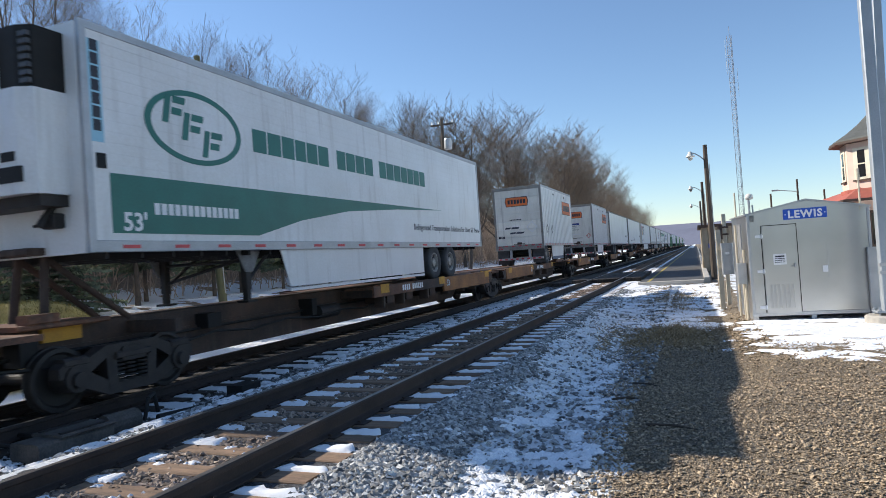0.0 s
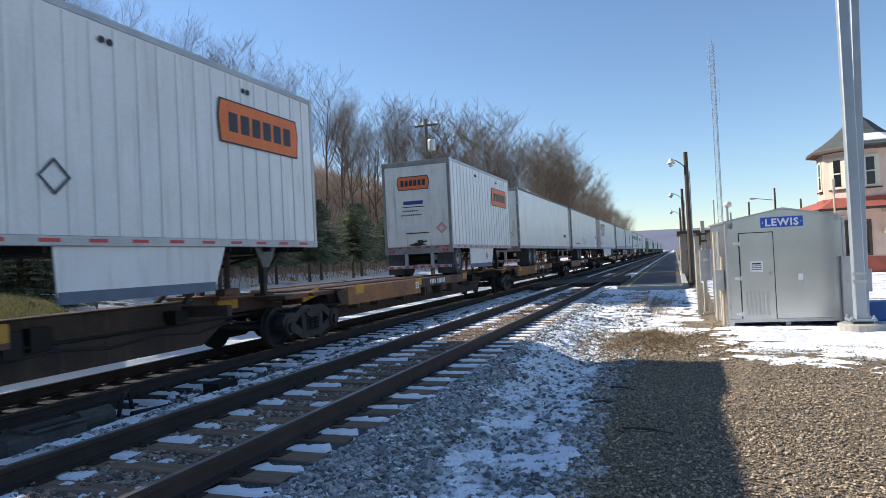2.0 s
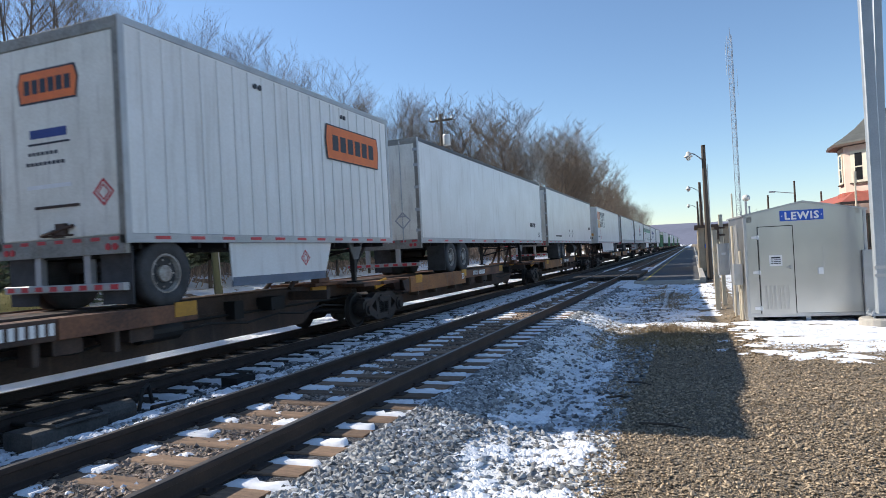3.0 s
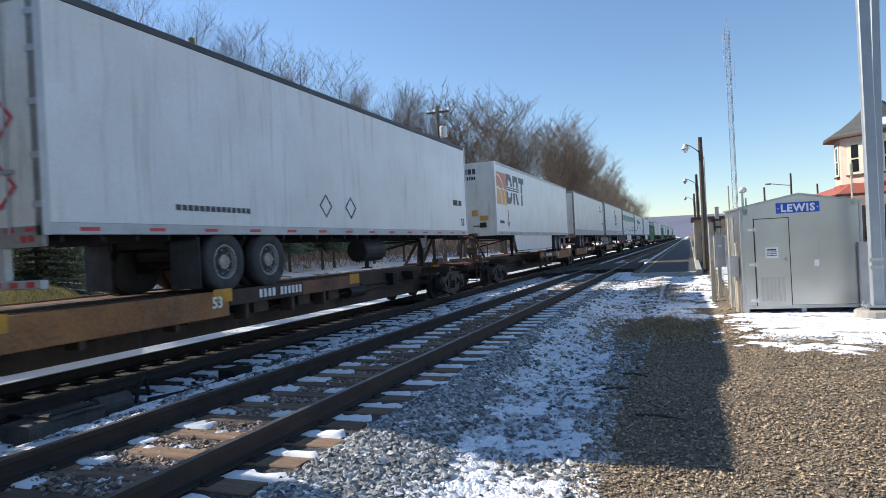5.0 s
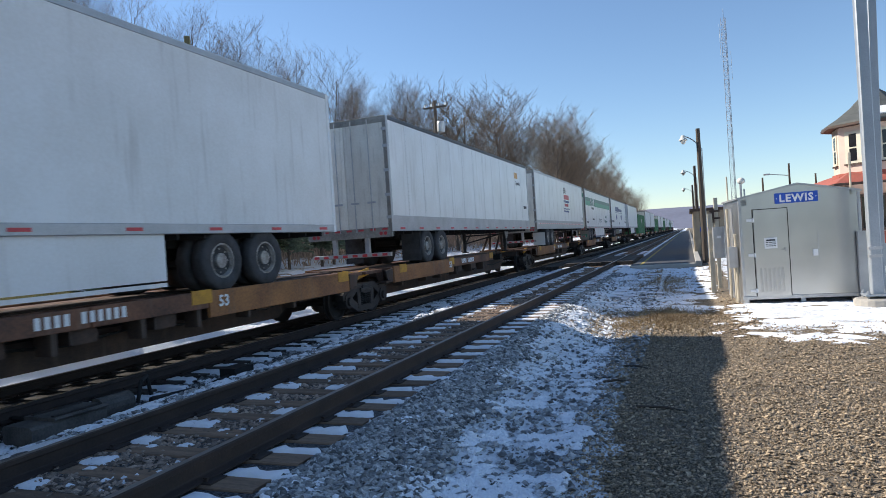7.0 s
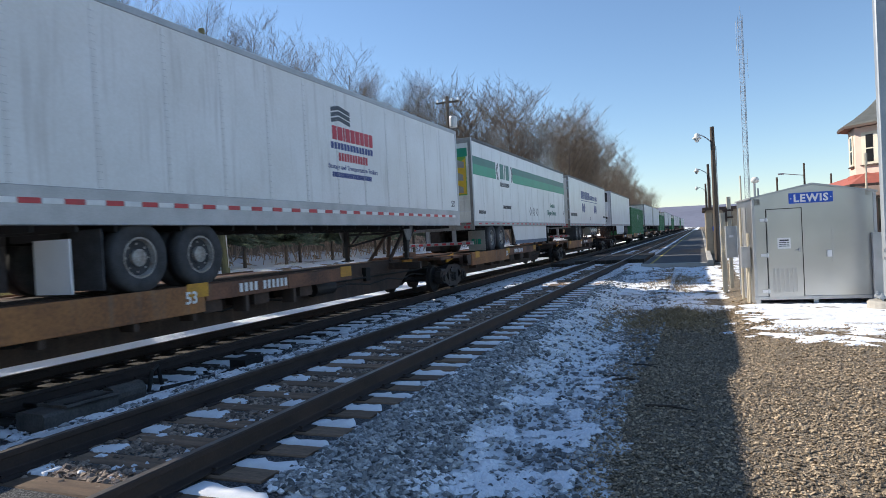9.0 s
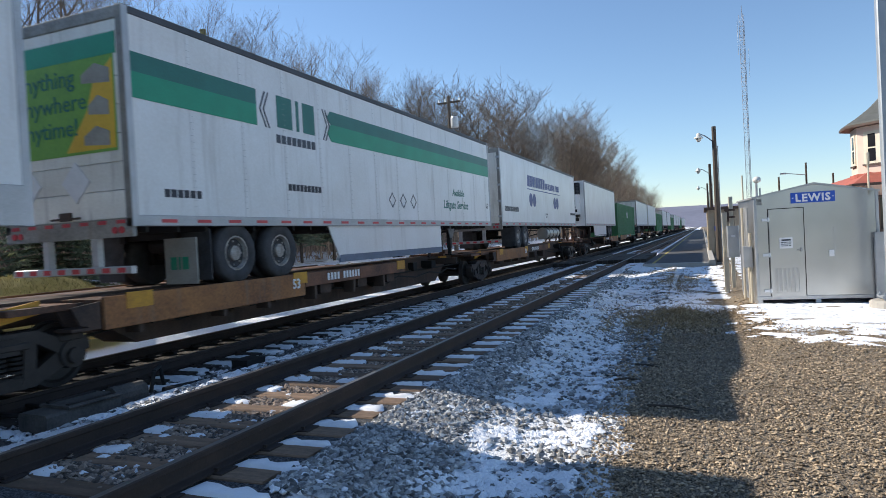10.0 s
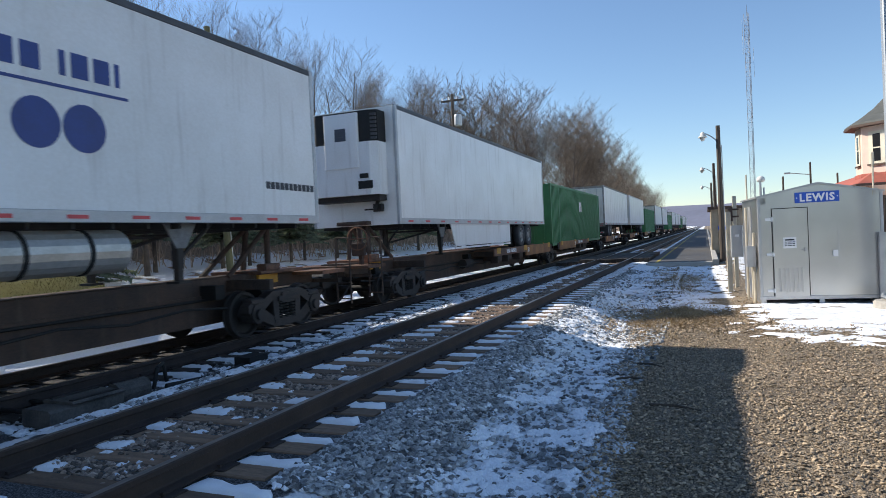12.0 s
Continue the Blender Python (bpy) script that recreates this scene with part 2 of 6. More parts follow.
# ---- mesh helpers ----
class Soup:
    """Vertices and faces gathered into one mesh."""

    def __init__(self):
        self.v, self.f = [], []

    def box(self, x0, x1, y0, y1, z0, z1, c=0.0):
        """A box; c cuts the edges along its longest side."""
        k = len(self.v)
        if c <= 0:
            self.v += [(x, y, z) for z in (z0, z1) for y in (y0, y1) for x in (x0, x1)]
            self.f += [tuple(k + i for i in q) for q in ((0, 2, 3, 1), (4, 5, 7, 6), (0, 1, 5, 4), (2, 6, 7, 3), (0, 4, 6, 2), (1, 3, 7, 5))]
            return self
        d = (x1 - x0, y1 - y0, z1 - z0)
        a = d.index(max(d))
        lo, hi = ((y0, z0), (y1, z1)) if a == 0 else ((x0, z0), (x1, z1)) if a == 1 else ((x0, y0), (x1, y1))
        ring = [(lo[0] + c, lo[1]), (hi[0] - c, lo[1]), (hi[0], lo[1] + c), (hi[0], hi[1] - c), (hi[0] - c, hi[1]), (lo[0] + c, hi[1]), (lo[0], hi[1] - c), (lo[0], lo[1] + c)]
        ends = ((x0, x1), (y0, y1), (z0, z1))[a]
        return self.prism(ring, a, *ends)

    def prism(self, ring, axis, e0, e1):
        """A closed outline swept along an axis (0, 1 or 2); the outline is in the other two."""
        k, n = len(self.v), len(ring)
        for e in (e0, e1):
            for p, q in ring:
                self.v.append(((e, p, q), (p, e, q), (p, q, e))[axis])
        self.f += [(k + i, k + (i + 1) % n, k + n + (i + 1) % n, k + n + i) for i in range(n)]
        self.f += [tuple(k + i for i in reversed(range(n))), tuple(k + n + i for i in range(n))]
        return self

    def rod(self, p, q, r0, r1=None, n=8, caps=True):
        p, q, r1 = Vector(p), Vector(q), r0 if r1 is None else r1
        d = (q - p).normalized()
        s = d.orthogonal().normalized()
        t = d.cross(s)
        k = len(self.v)
        for c, r in ((p, r0), (q, r1)):
            self.v += [tuple(c + r * (math.cos(2 * math.pi * i / n) * s + math.sin(2 * math.pi * i / n) * t)) for i in range(n)]
        self.f += [(k + i, k + (i + 1) % n, k + n + (i + 1) % n, k + n + i) for i in range(n)]
        if caps:
            self.f += [tuple(k + i for i in reversed(range(n))), tuple(k + n + i for i in range(n))]
        return self

    def turned(self, profile, axis=0, n=24, at=(0, 0, 0)):
        """A profile of (radius, place along the axis) turned round the axis."""
        k = len(self.v)
        for r, e in profile:
            for i in range(n):
                c, s = r * math.cos(2 * math.pi * i / n), r * math.sin(2 * math.pi * i / n)
                p = ((e, c, s), (c, e, s), (c, s, e))[axis]
                self.v.append((p[0] + at[0], p[1] + at[1], p[2] + at[2]))
        m = len(profile)
        for j in range(m - 1):
            self.f += [(k + j * n + i, k + j * n + (i + 1) % n, k + (j + 1) * n + (i + 1) % n, k + (j + 1) * n + i) for i in range(n)]
        self.f += [tuple(k + i for i in reversed(range(n))), tuple(k + (m - 1) * n + i for i in range(n))]
        return self

    def poly(self, pts):
        k = len(self.v)
        self.v += [tuple(p) for p in pts]
        self.f.append(tuple(range(k, k + len(pts))))
        return self

    def mesh(self, name, mat, smooth=False):
        me = bpy.data.meshes.new(name)
        me.from_pydata(self.v, [], self.f)
        bm = bmesh.new()
        bm.from_mesh(me)
        bmesh.ops.recalc_face_normals(bm, faces=bm.faces)
        bm.to_mesh(me)
        bm.free()
        me.materials.append(M[mat] if isinstance(mat, str) else mat)
        if smooth:
            me.shade_smooth()
        return me


def part(name, soup, mat, parent, label="", smooth=False, at=None):
    me = soup if isinstance(soup, bpy.types.Mesh) else soup.mesh(name, mat, smooth)
    ob = new(name, me)
    if parent:
        ob.parent = parent
    if at is not None:
        ob.matrix_local = at
    return tagged(ob, label)


def thing(name, at, label, category, group="", kind=""):
    ob = new(name)
    ob.matrix_world = at
    ob.empty_display_size = 0.2
    return tagged(ob, label, category, group, kind)


SIDE = Matrix(((0, 0, 1, 0), (1, 0, 0, 0), (0, 1, 0, 0), (0, 0, 0, 1)))     # writing that faces +x and reads towards +y
FRONT = Matrix(((1, 0, 0, 0), (0, 0, -1, 0), (0, 1, 0, 0), (0, 0, 0, 1)))   # writing that faces -y and reads towards +x


def lettering(words, size, mat, parent, m, name="lettering", align="LEFT", shear=0.0, space=1.0, bold=0.0):
    cu = bpy.data.curves.new("words", "FONT")
    cu.body, cu.size, cu.align_x, cu.shear, cu.extrude = words, size, align, shear, 0.003
    cu.space_character, cu.offset, cu.resolution_u = space, bold, 2
    ob = new("words", cu)
    bpy.context.view_layer.update()
    me = bpy.data.meshes.new_from_object(ob.evaluated_get(bpy.context.evaluated_depsgraph_get()))
    bpy.data.objects.remove(ob)
    me.materials.clear()
    me.materials.append(M[mat])
    return part(name, me, mat, parent, at=m)


def bars(widths, height, gap, mat, parent, m, name="lettering", slant=0.0):
    """A row of plain bars in place of words; widths below zero leave a gap."""
    s, x = Soup(), 0.0
    for w in widths:
        if w < 0:
            x -= w
            continue
        s.prism([(x, 0), (x + w, 0), (x + w + slant * height, height), (x + slant * height, height)], 2, -0.002, 0.004)
        x += w + gap
    return part(name, s, mat, parent, at=m)


# ---- ground ----
TRACK_1, TRACK_2, DROP = -4.19, -8.62, -0.22   # centre lines; the far track lies lower
GAUGE = 0.753


def smooth(a, b, x):
    t = min(1.0, max(0.0, (x - a) / (b - a)))
    return t * t * (3 - 2 * t)


def ground_z(x, y):
    lot = -0.34 - 0.17 * smooth(7.5, 10.5, y) * (1 - smooth(0.4, 1.2, x)) - 0.06 * smooth(7.5, 10.5, y) * smooth(0.4, 1.2, x)
    lot += 0.22 * smooth(16, 24, y) * (1 - smooth(0.5, 2.5, x))
    z = lot
    lot += 0.30 * math.exp(-((x + 0.9) / 1.3) ** 2 - ((y - 23.5) / 3.6) ** 2)
    if x < -0.9:
        swale = lot - 0.05 * smooth(-0.9, -1.3, x)
        z = swale + (-0.2 - swale) * smooth(-1.5, -2.8, x)
    if x < -5.6:
        z = -0.2 - 0.24 * smooth(-5.7, -6.8, x)
    if x < -10.2:
        z = -0.44 - 0.12 * smooth(-10.2, -11.5, x) + 1.15 * smooth(-12.5, -18, x)
    if x < -18:
        bank = max(0.0, min(1.0, (-x - 19.0) / 19.0))
        rise = 10.2 * (bank * bank * (3 - 2 * bank)) + 5.0 * smooth(-33, -75, x)
        z += rise * (1 - 0.45 * smooth(60, 160, y)) * (1 - 0.7 * smooth(250, 600, y))
    z += 0.02 * noise.noise((x * 0.7, y * 0.7, 0)) + (0.25 * noise.noise((x * 0.12, y * 0.12, 3)) if x < -20 else 0)
    return z


def ground_material():
    m = bpy.data.materials.new("ground_gravel_snow_and_soil")
    m.use_nodes = True
    n, l = m.node_tree.nodes, m.node_tree.links
    bsdf = n["Principled BSDF"]
    bsdf.inputs["Roughness"].default_value = 0.9
    pos = n.new("ShaderNodeTexCoord").outputs["Object"]
    sep = n.new("ShaderNodeSeparateXYZ")
    l.new(pos, sep.inputs[0])

    def tex(scale, detail=4.0, squeeze=None):
        t = n.new("ShaderNodeTexNoise")
        t.inputs["Scale"].default_value, t.inputs["Detail"].default_value = scale, detail
        if squeeze:
            mp = n.new("ShaderNodeMapping")
            mp.inputs["Scale"].default_value = squeeze
            l.new(pos, mp.inputs[0])
            l.new(mp.outputs[0], t.inputs[0])
        else:
            l.new(pos, t.inputs[0])
        return t.outputs[0]

    def calc(op, a, b, clamp=False):
        k = n.new("ShaderNodeMath")
        k.operation, k.use_clamp = op, clamp
        for i, s in enumerate((a, b)):
            if isinstance(s, (int, float)):
                k.inputs[i].default_value = s
            else:
                l.new(s, k.inputs[i])
        return k.outputs[0]

    def ramp(s, a, b):
        k = n.new("ShaderNodeMapRange")
        k.interpolation_type = "SMOOTHSTEP"
        k.inputs["From Min"].default_value, k.inputs["From Max"].default_value = a, b
        l.new(s, k.inputs[0])
        return k.outputs[0]

    def mixed(f, a, b):
        k = n.new("ShaderNodeMix")
        k.data_type = "RGBA"
        l.new(f, k.inputs["Factor"])
        for key, s in (("A", a), ("B", b)):
            if isinstance(s, tuple):
                k.inputs[key].default_value = (*s, 1)
            else:
                l.new(s, k.inputs[key])
        return k.outputs["Result"]

    x, y = sep.outputs[0], sep.outputs[1]
    grit, coarse, patch = tex(70, 6), tex(9, 5), tex(1.1, 5)
    lot = mixed(ramp(grit, 0.38, 0.65), (0.06, 0.046, 0.032), (0.40, 0.31, 0.205))
    lot = mixed(calc("MULTIPLY", ramp(patch, 0.5, 0.72), 0.5), lot, (0.13, 0.105, 0.08))
    lot = mixed(calc("MULTIPLY", ramp(coarse, 0.52, 0.7), 0.35), lot, (0.40, 0.35, 0.28))
    # ballast base darkened to paint in the shade of gaps between stones
    ballast = mixed(ramp(grit, 0.4, 0.65), (0.03, 0.03, 0.032), (0.17, 0.17, 0.175))
    soil = mixed(ramp(coarse, 0.35, 0.65), (0.22, 0.15, 0.095), (0.36, 0.25, 0.16))
    skew = calc("MULTIPLY", calc("SUBTRACT", calc("MINIMUM", y, 13.0), 4.5), 0.085)
    near = calc("MULTIPLY", skew, ramp(x, -5.0, -3.0))
    edge = calc("ADD", calc("ADD", x, near), calc("MULTIPLY", calc("SUBTRACT", patch, 0.5), 0.9))
    colour = mixed(ramp(edge, -1.2, -0.8), ballast, lot)
    colour = mixed(ramp(edge, -12.4, -11.6), soil, colour)
    # far track bed: oil-stained ballast, painted darker still for the train's shade
    oil_and_shade = calc("MULTIPLY", ramp(x, -10.6, -10.2), calc("SUBTRACT", 1.0, ramp(x, -7.4, -7.0)))
    colour = mixed(oil_and_shade, colour, mixed(ramp(grit, 0.35, 0.65), (0.012, 0.011, 0.010), (0.05, 0.045, 0.04)))

    def band(s, a, b, c, d):
        return calc("MULTIPLY", ramp(s, a, b), calc("SUBTRACT", 1.0, ramp(s, c, d)))

    # snow: a strip in the swale, flecks on the shoulder, the lot beside the hut, the far side of the tracks and the bank
    swale = calc("MULTIPLY", band(edge, -2.2, -1.4, -0.85, -0.6), calc("SUBTRACT", 1.0, ramp(y, 20, 24)))
    fleck = calc("MULTIPLY", band(edge, -3.4, -2.6, -0.7, -0.45), 0.70)
    dots = calc("MULTIPLY", band(edge, -1.0, -0.7, -0.6, -0.1), calc("MULTIPLY", ramp(y, 8.5, 10.5), 0.74))
    hutside = calc("MULTIPLY", ramp(calc("ADD", x, calc("MULTIPLY", patch, 0.6)), 1.15, 1.5), band(calc("ADD", y, calc("MULTIPLY", patch, 1.6)), 10.9, 13.8, 40, 60))
    hutside = calc("MULTIPLY", hutside, calc("SUBTRACT", calc("MULTIPLY", tex(0.9, 6, (0.6, 2.2, 1)), 2.5), 0.42))
    knoll = calc("MULTIPLY", band(calc("ADD", edge, calc("MULTIPLY", coarse, 0.5)), -2.4, -1.9, 0.9, 1.3), calc("MULTIPLY", band(calc("ADD", y, calc("MULTIPLY", patch, 5.0)), 18.0, 19.6, 31.5, 33), calc("ADD", 0.56, calc("MULTIPLY", ramp(coarse, 0.4, 0.6), 0.5))))
    between = calc("MULTIPLY", band(edge, -7.1, -6.6, -5.7, -5.5), 0.80)
    beyond = calc("MULTIPLY", band(edge, -14.5, -13.5, -10.3, -9.9), 1.3)
    hill = calc("MULTIPLY", ramp(calc("MULTIPLY", x, -1.0), 14.5, 15.5), calc("MULTIPLY", calc("SUBTRACT", 1.0, ramp(calc("MULTIPLY", x, -1.0), 19.0, 24.0)), calc("MULTIPLY", ramp(patch, 0.30, 0.46), 1.0)))
    total = swale
    for s in (fleck, dots, hutside, knoll, between, beyond, hill):
        total = calc("MAXIMUM", total, s)
    clump = calc("ADD", calc("MULTIPLY", tex(16, 4), 0.6), calc("MULTIPLY", tex(5, 3), 0.4))
    snow = ramp(calc("ADD", total, calc("MULTIPLY", clump, 1.0)), 1.02, 1.16)
    colour = mixed(snow, colour, (0.88, 0.89, 0.91))
    l.new(colour, bsdf.inputs["Base Color"])
    bump = n.new("ShaderNodeBump")
    bump.inputs["Strength"].default_value, bump.inputs["Distance"].default_value = 1.0, 0.03
    l.new(calc("ADD", grit, calc("MULTIPLY", snow, 0.5)), bump.inputs["Height"])
    l.new(bump.outputs[0], bsdf.inputs["Normal"])
    return m


def build_ground():
    def spaced(stops):
        out = []
        for a, b, step in stops:
            out += list(np.arange(a, b, step))
        return out + [stops[-1][1]]
    xs = spaced([(-2500, -200, 230), (-200, -80, 20), (-80, -20, 2.0), (-20, -9, 0.6), (-9, 3, 0.2), (3, 20, 1.0), (20, 200, 15), (200, 2500, 230)])
    ys = spaced([(-300, -20, 40), (-20, 2, 2), (2, 16, 0.25), (16, 40, 0.8), (40, 160, 5), (160, 600, 40), (600, 4000, 340)])
    s = Soup()
    s.v = [(x, y, ground_z(x, y)) for y in ys for x in xs]
    w = len(xs)
    s.f = [(j * w + i, j * w + i + 1, (j + 1) * w + i + 1, (j + 1) * w + i) for j in range(len(ys) - 1) for i in range(w - 1)]
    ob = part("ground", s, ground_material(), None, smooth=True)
    return tagged(ob, "gravel lot, ballast and soil with patches of old snow", "ground", kind="structure")


ground = build_ground()


def build_hills():
    s = Soup()
    for k, (y0, top, seed) in enumerate(((1300, 46, 0.0), (1900, 62, 5.0))):
        xs = list(range(-2600, 2601, 65))
        for i, x in enumerate(xs):
            h = top * (0.45 + 0.55 * smooth(-600, 300, x)) * (1 + 0.55 * noise.noise((x / 420, seed, 1)) + 0.12 * noise.noise((x / 90, seed, 4)))
            s.v += [(x, y0 - 250, -2), (x, y0, max(6, h)), (x, y0 + 300, -2)]
        b = k * len(xs) * 3
        for i in range(len(xs) - 1):
            for j in (0, 1):
                s.f.append((b + i * 3 + j, b + i * 3 + j + 1, b + i * 3 + j + 4, b + i * 3 + j + 3))
    return tagged(part("backdrop", s, "hill", None, smooth=True), "wooded ridge on the horizon, tinted blue for haze", "hill", kind="structure")


build_hills()


# ---- stones ----
def scatter(name, label, mat, count, x0, x1, y0, y1, size, keep, seed, sink=0.35):
    """Angular stones, denser towards the near end, joined into one mesh."""
    rng = np.random.default_rng(seed)
    base = np.array([(0, 0, 1), (0.9, 0.1, 0.3), (0.2, 0.9, 0.35), (-0.85, 0.3, 0.25), (-0.3, -0.9, 0.3), (0.6, -0.7, 0.2), (0, 0, -0.6)])
    tri = np.array([(0, 1, 2), (0, 2, 3), (0, 3, 4), (0, 4, 5), (0, 5, 1), (6, 2, 1), (6, 3, 2), (6, 4, 3), (6, 5, 4), (6, 1, 5)])
    vs, fs, made = [], [], 0
    while made < count:
        y = y0 * (y1 / y0) ** rng.random()
        x = x0 + (x1 - x0) * rng.random()
        if rng.random() > keep(x, y):
            continue
        r = size * (0.5 + 1.15 * rng.random() ** 2.2) * (1 + 0.02 * y)
        a, c = rng.random() * 6.283, rng.normal(0, 0.35)
        p = base * (0.6 + 0.75 * rng.random((7, 1))) * r * np.array((1.0, 0.75, 0.62))
        ca, sa, cc, sc = math.cos(a), math.sin(a), math.cos(c), math.sin(c)
        p = p @ np.array(((cc, 0, sc), (0, 1, 0), (-sc, 0, cc))) @ np.array(((ca, sa, 0), (-sa, ca, 0), (0, 0, 1)))
        vs.append(p + (x, y, ground_z(x, y) + r * (0.5 - sink)))
        fs.append(tri + 7 * made)
        made += 1
    me = bpy.data.meshes.new(name)
    me.from_pydata(np.concatenate(vs).tolist(), [], np.concatenate(fs).tolist())
    me.materials.append(M[mat])
    return tagged(new(name, me), label, "gravel", kind="stuff")


def shoulder(x, y):
    x += 0.085 * (min(y, 13.0) - 4.5)
    bare = 0.5 + 0.5 * noise.noise((x * 1.2, y * 1.2, 7))
    k = 1.0 if x < -2.0 else 1.0 - 0.92 * smooth(-2.3, -1.75, x + 0.3 * noise.noise((y, 0, 2)))
    return k * (0.55 + 0.6 * bare)


def lot_keep(x, y):
    slant = x + 0.085 * (min(y, 13.0) - 4.5)
    return smooth(-1.2, -0.65, slant + 0.3 * noise.noise((y * 0.8, 0, 5))) * (0.2 + 0.8 * (1 - smooth(9, 13, y) * smooth(0.8, 1.4, x)))


def between_ties(x, y):
    return 0.9 if abs(((y - 0.02) / 0.534 + 0.5) % 1 - 0.5) > 0.25 else 0.08


scatter("ballast", "grey angular ballast stones on the track shoulder", "stone", 23000, -2.84, -0.75, 3.6, 26, 0.031, shoulder, 11)
scatter("ballast", "rust-stained ballast stones between the rails", "stone_brown", 9000, -4.9, -3.5, 3.2, 30, 0.030, between_ties, 12, 0.6)
scatter("ballast", "grey ballast stones between the two tracks", "stone", 4500, -7.6, -5.3, 4.5, 24, 0.034, lambda x, y: 0.8, 13, 0.5)


def patches(label, count, x0, x1, y0, y1, size, keep, seed, lift, long=1.5):
    """Thin lumps of snow with ragged rims, lying in the hollows between stones."""
    rng = np.random.default_rng(seed)
    n = 11
    vs, fs, made = [], [], 0
    while made < count:
        y = y0 * (y1 / y0) ** rng.random()
        x = x0 + (x1 - x0) * rng.random()
        if rng.random() > keep(x, y):
            continue
        r = size * (0.4 + 1.3 * rng.random() ** 2) * (1 + 0.015 * y)
        turn = rng.normal(0.0, 0.6)
        base = 13 * made
        z = ground_z(x, y) + lift
        ct, st = math.cos(turn), math.sin(turn)
        vs.append((x, y, z + 0.012 + 0.06 * r))
        for i in range(n):
            a = 6.283 * i / n
            k = r * (0.45 + 0.75 * rng.random())
            px, py = long * k * math.cos(a), k * math.sin(a)
            vs.append((x + ct * px - st * py, y + st * px + ct * py, z - 0.012 + 0.01 * rng.random()))
        vs.append((x, y, z - 0.04))
        for i in range(n):
            j = (i + 1) % n
            fs += [(base, base + 1 + i, base + 1 + j), (base + 12, base + 1 + j, base + 1 + i)]
        made += 1
    me = bpy.data.meshes.new("snow")
    me.from_pydata(vs, [], fs)
    me.materials.append(M["snow"])
    return tagged(new("snow", me), label, "snow", kind="stuff")


def hollow(x, y):
    n = noise.noise((x * 2.3, y * 1.7, 21)) + 0.6 * noise.noise((x * 6, y * 5, 22))
    s = x + 0.085 * (min(y, 13.0) - 4.5)
    return smooth(0.0, 0.5, n) * (0.10 + 0.9 * smooth(-2.3, -1.7, s)) * (1 - smooth(-1.0, -0.7, s))


def snow_fleck(x, y):
    n = noise.noise((x * 2.6, y * 2.6, 21)) + 0.55 * noise.noise((x * 7, y * 7, 22))
    return smooth(0.0, 0.4, n)


def hut_front(x, y):
    n = noise.noise((x * 0.8, y * 1.6, 31)) + 0.5 * noise.noise((x * 3, y * 4, 32))
    return smooth(9.6, 14.0, y) * smooth(0.3, 1.6, x + 0.5 * n) * smooth(-0.25, 0.3, n)


def knoll_top(x, y):
    n = noise.noise((x * 1.1, y * 0.6, 41)) + 0.5 * noise.noise((x * 4, y * 3, 42))
    return smooth(15.0, 17.5, y + n) * smooth(-0.3, 0.3, n)


patches("ragged patches of snow caught among the ballast", 3800, -2.8, -0.9, 3.4, 24, 0.029, hollow, 16, 0.022)
patches("ragged patches of snow between the two tracks", 2000, -7.2, -5.35, 4.5, 34, 0.040, snow_fleck, 17, 0.026)
patches("thin patches of snow between the rails", 140, -4.85, -3.55, 3.2, 24, 0.03, snow_fleck, 18, 0.015)
patches("broken patches of snow in front of the hut", 520, 0.3, 4.6, 9.6, 16, 0.11, hut_front, 19, 0.008, 2.4)
patches("patches of snow on the knoll", 650, -2.2, 0.6, 15, 29.5, 0.12, knoll_top, 20, 0.012, 1.8)
scatter("gravel", "brown crushed gravel of the parking lot", "gravel", 58000, -1.9, 4.6, 3.4, 13, 0.0135, lot_keep, 14, 0.2)


def far_lot(x, y):
    return (0.35 + 0.65 * (0.5 + 0.5 * noise.noise((x * 0.9, y * 0.6, 9)))) * (1 - 0.93 * smooth(15.0, 17.0, y + 0.8 * noise.noise((x, y, 6))))


scatter("gravel", "brown gravel and dirt beside the snowy knoll", "gravel", 5000, -2.0, 1.1, 12.5, 30, 0.022, far_lot, 15, 0.3)


def build_dead_grass():
    """Flattened tufts of dry grass on the knoll."""
    r = random.Random(23)
    s = Soup()
    for k in range(900):
        cx, cy = (r.gauss(-0.7, 0.6), r.gauss(14.6, 1.0)) if k % 3 else (r.gauss(-0.8, 0.45), r.gauss(21.5, 1.3))
        for _ in range(9):
            p = Vector((cx + r.uniform(-0.12, 0.12), cy + r.uniform(-0.12, 0.12), 0))
            p.z = ground_z(p.x, p.y) - 0.01
            d = Vector((r.uniform(-0.14, 0.14), r.uniform(-0.14, 0.14), r.uniform(0.03, 0.12)))
            s.poly([p + Vector((-0.007, 0, 0)), p + Vector((0.007, 0.004, 0)), p + d])
    me = bpy.data.meshes.new("dead_grass")
    me.from_pydata(s.v, [], s.f)
    me.materials.append(M["dry_grass"])
    tagged(new("dead_grass", me), "flattened tufts of dry tan grass on the knoll", "grass", kind="stuff")


build_dead_grass()


# ---- tracks ----
def rail_profile(x, z):
    """Base, web and head of a rail, with its top at z."""
    half = [(0.076, -0.18), (0.076, -0.168), (0.02, -0.148), (0.009, -0.135), (0.009, -0.055), (0.037, -0.042), (0.037, -0.008), (0.028, 0.0)]
    return [(x + a, z + b) for a, b in half] + [(x - a, z + b) for a, b in reversed(half)]


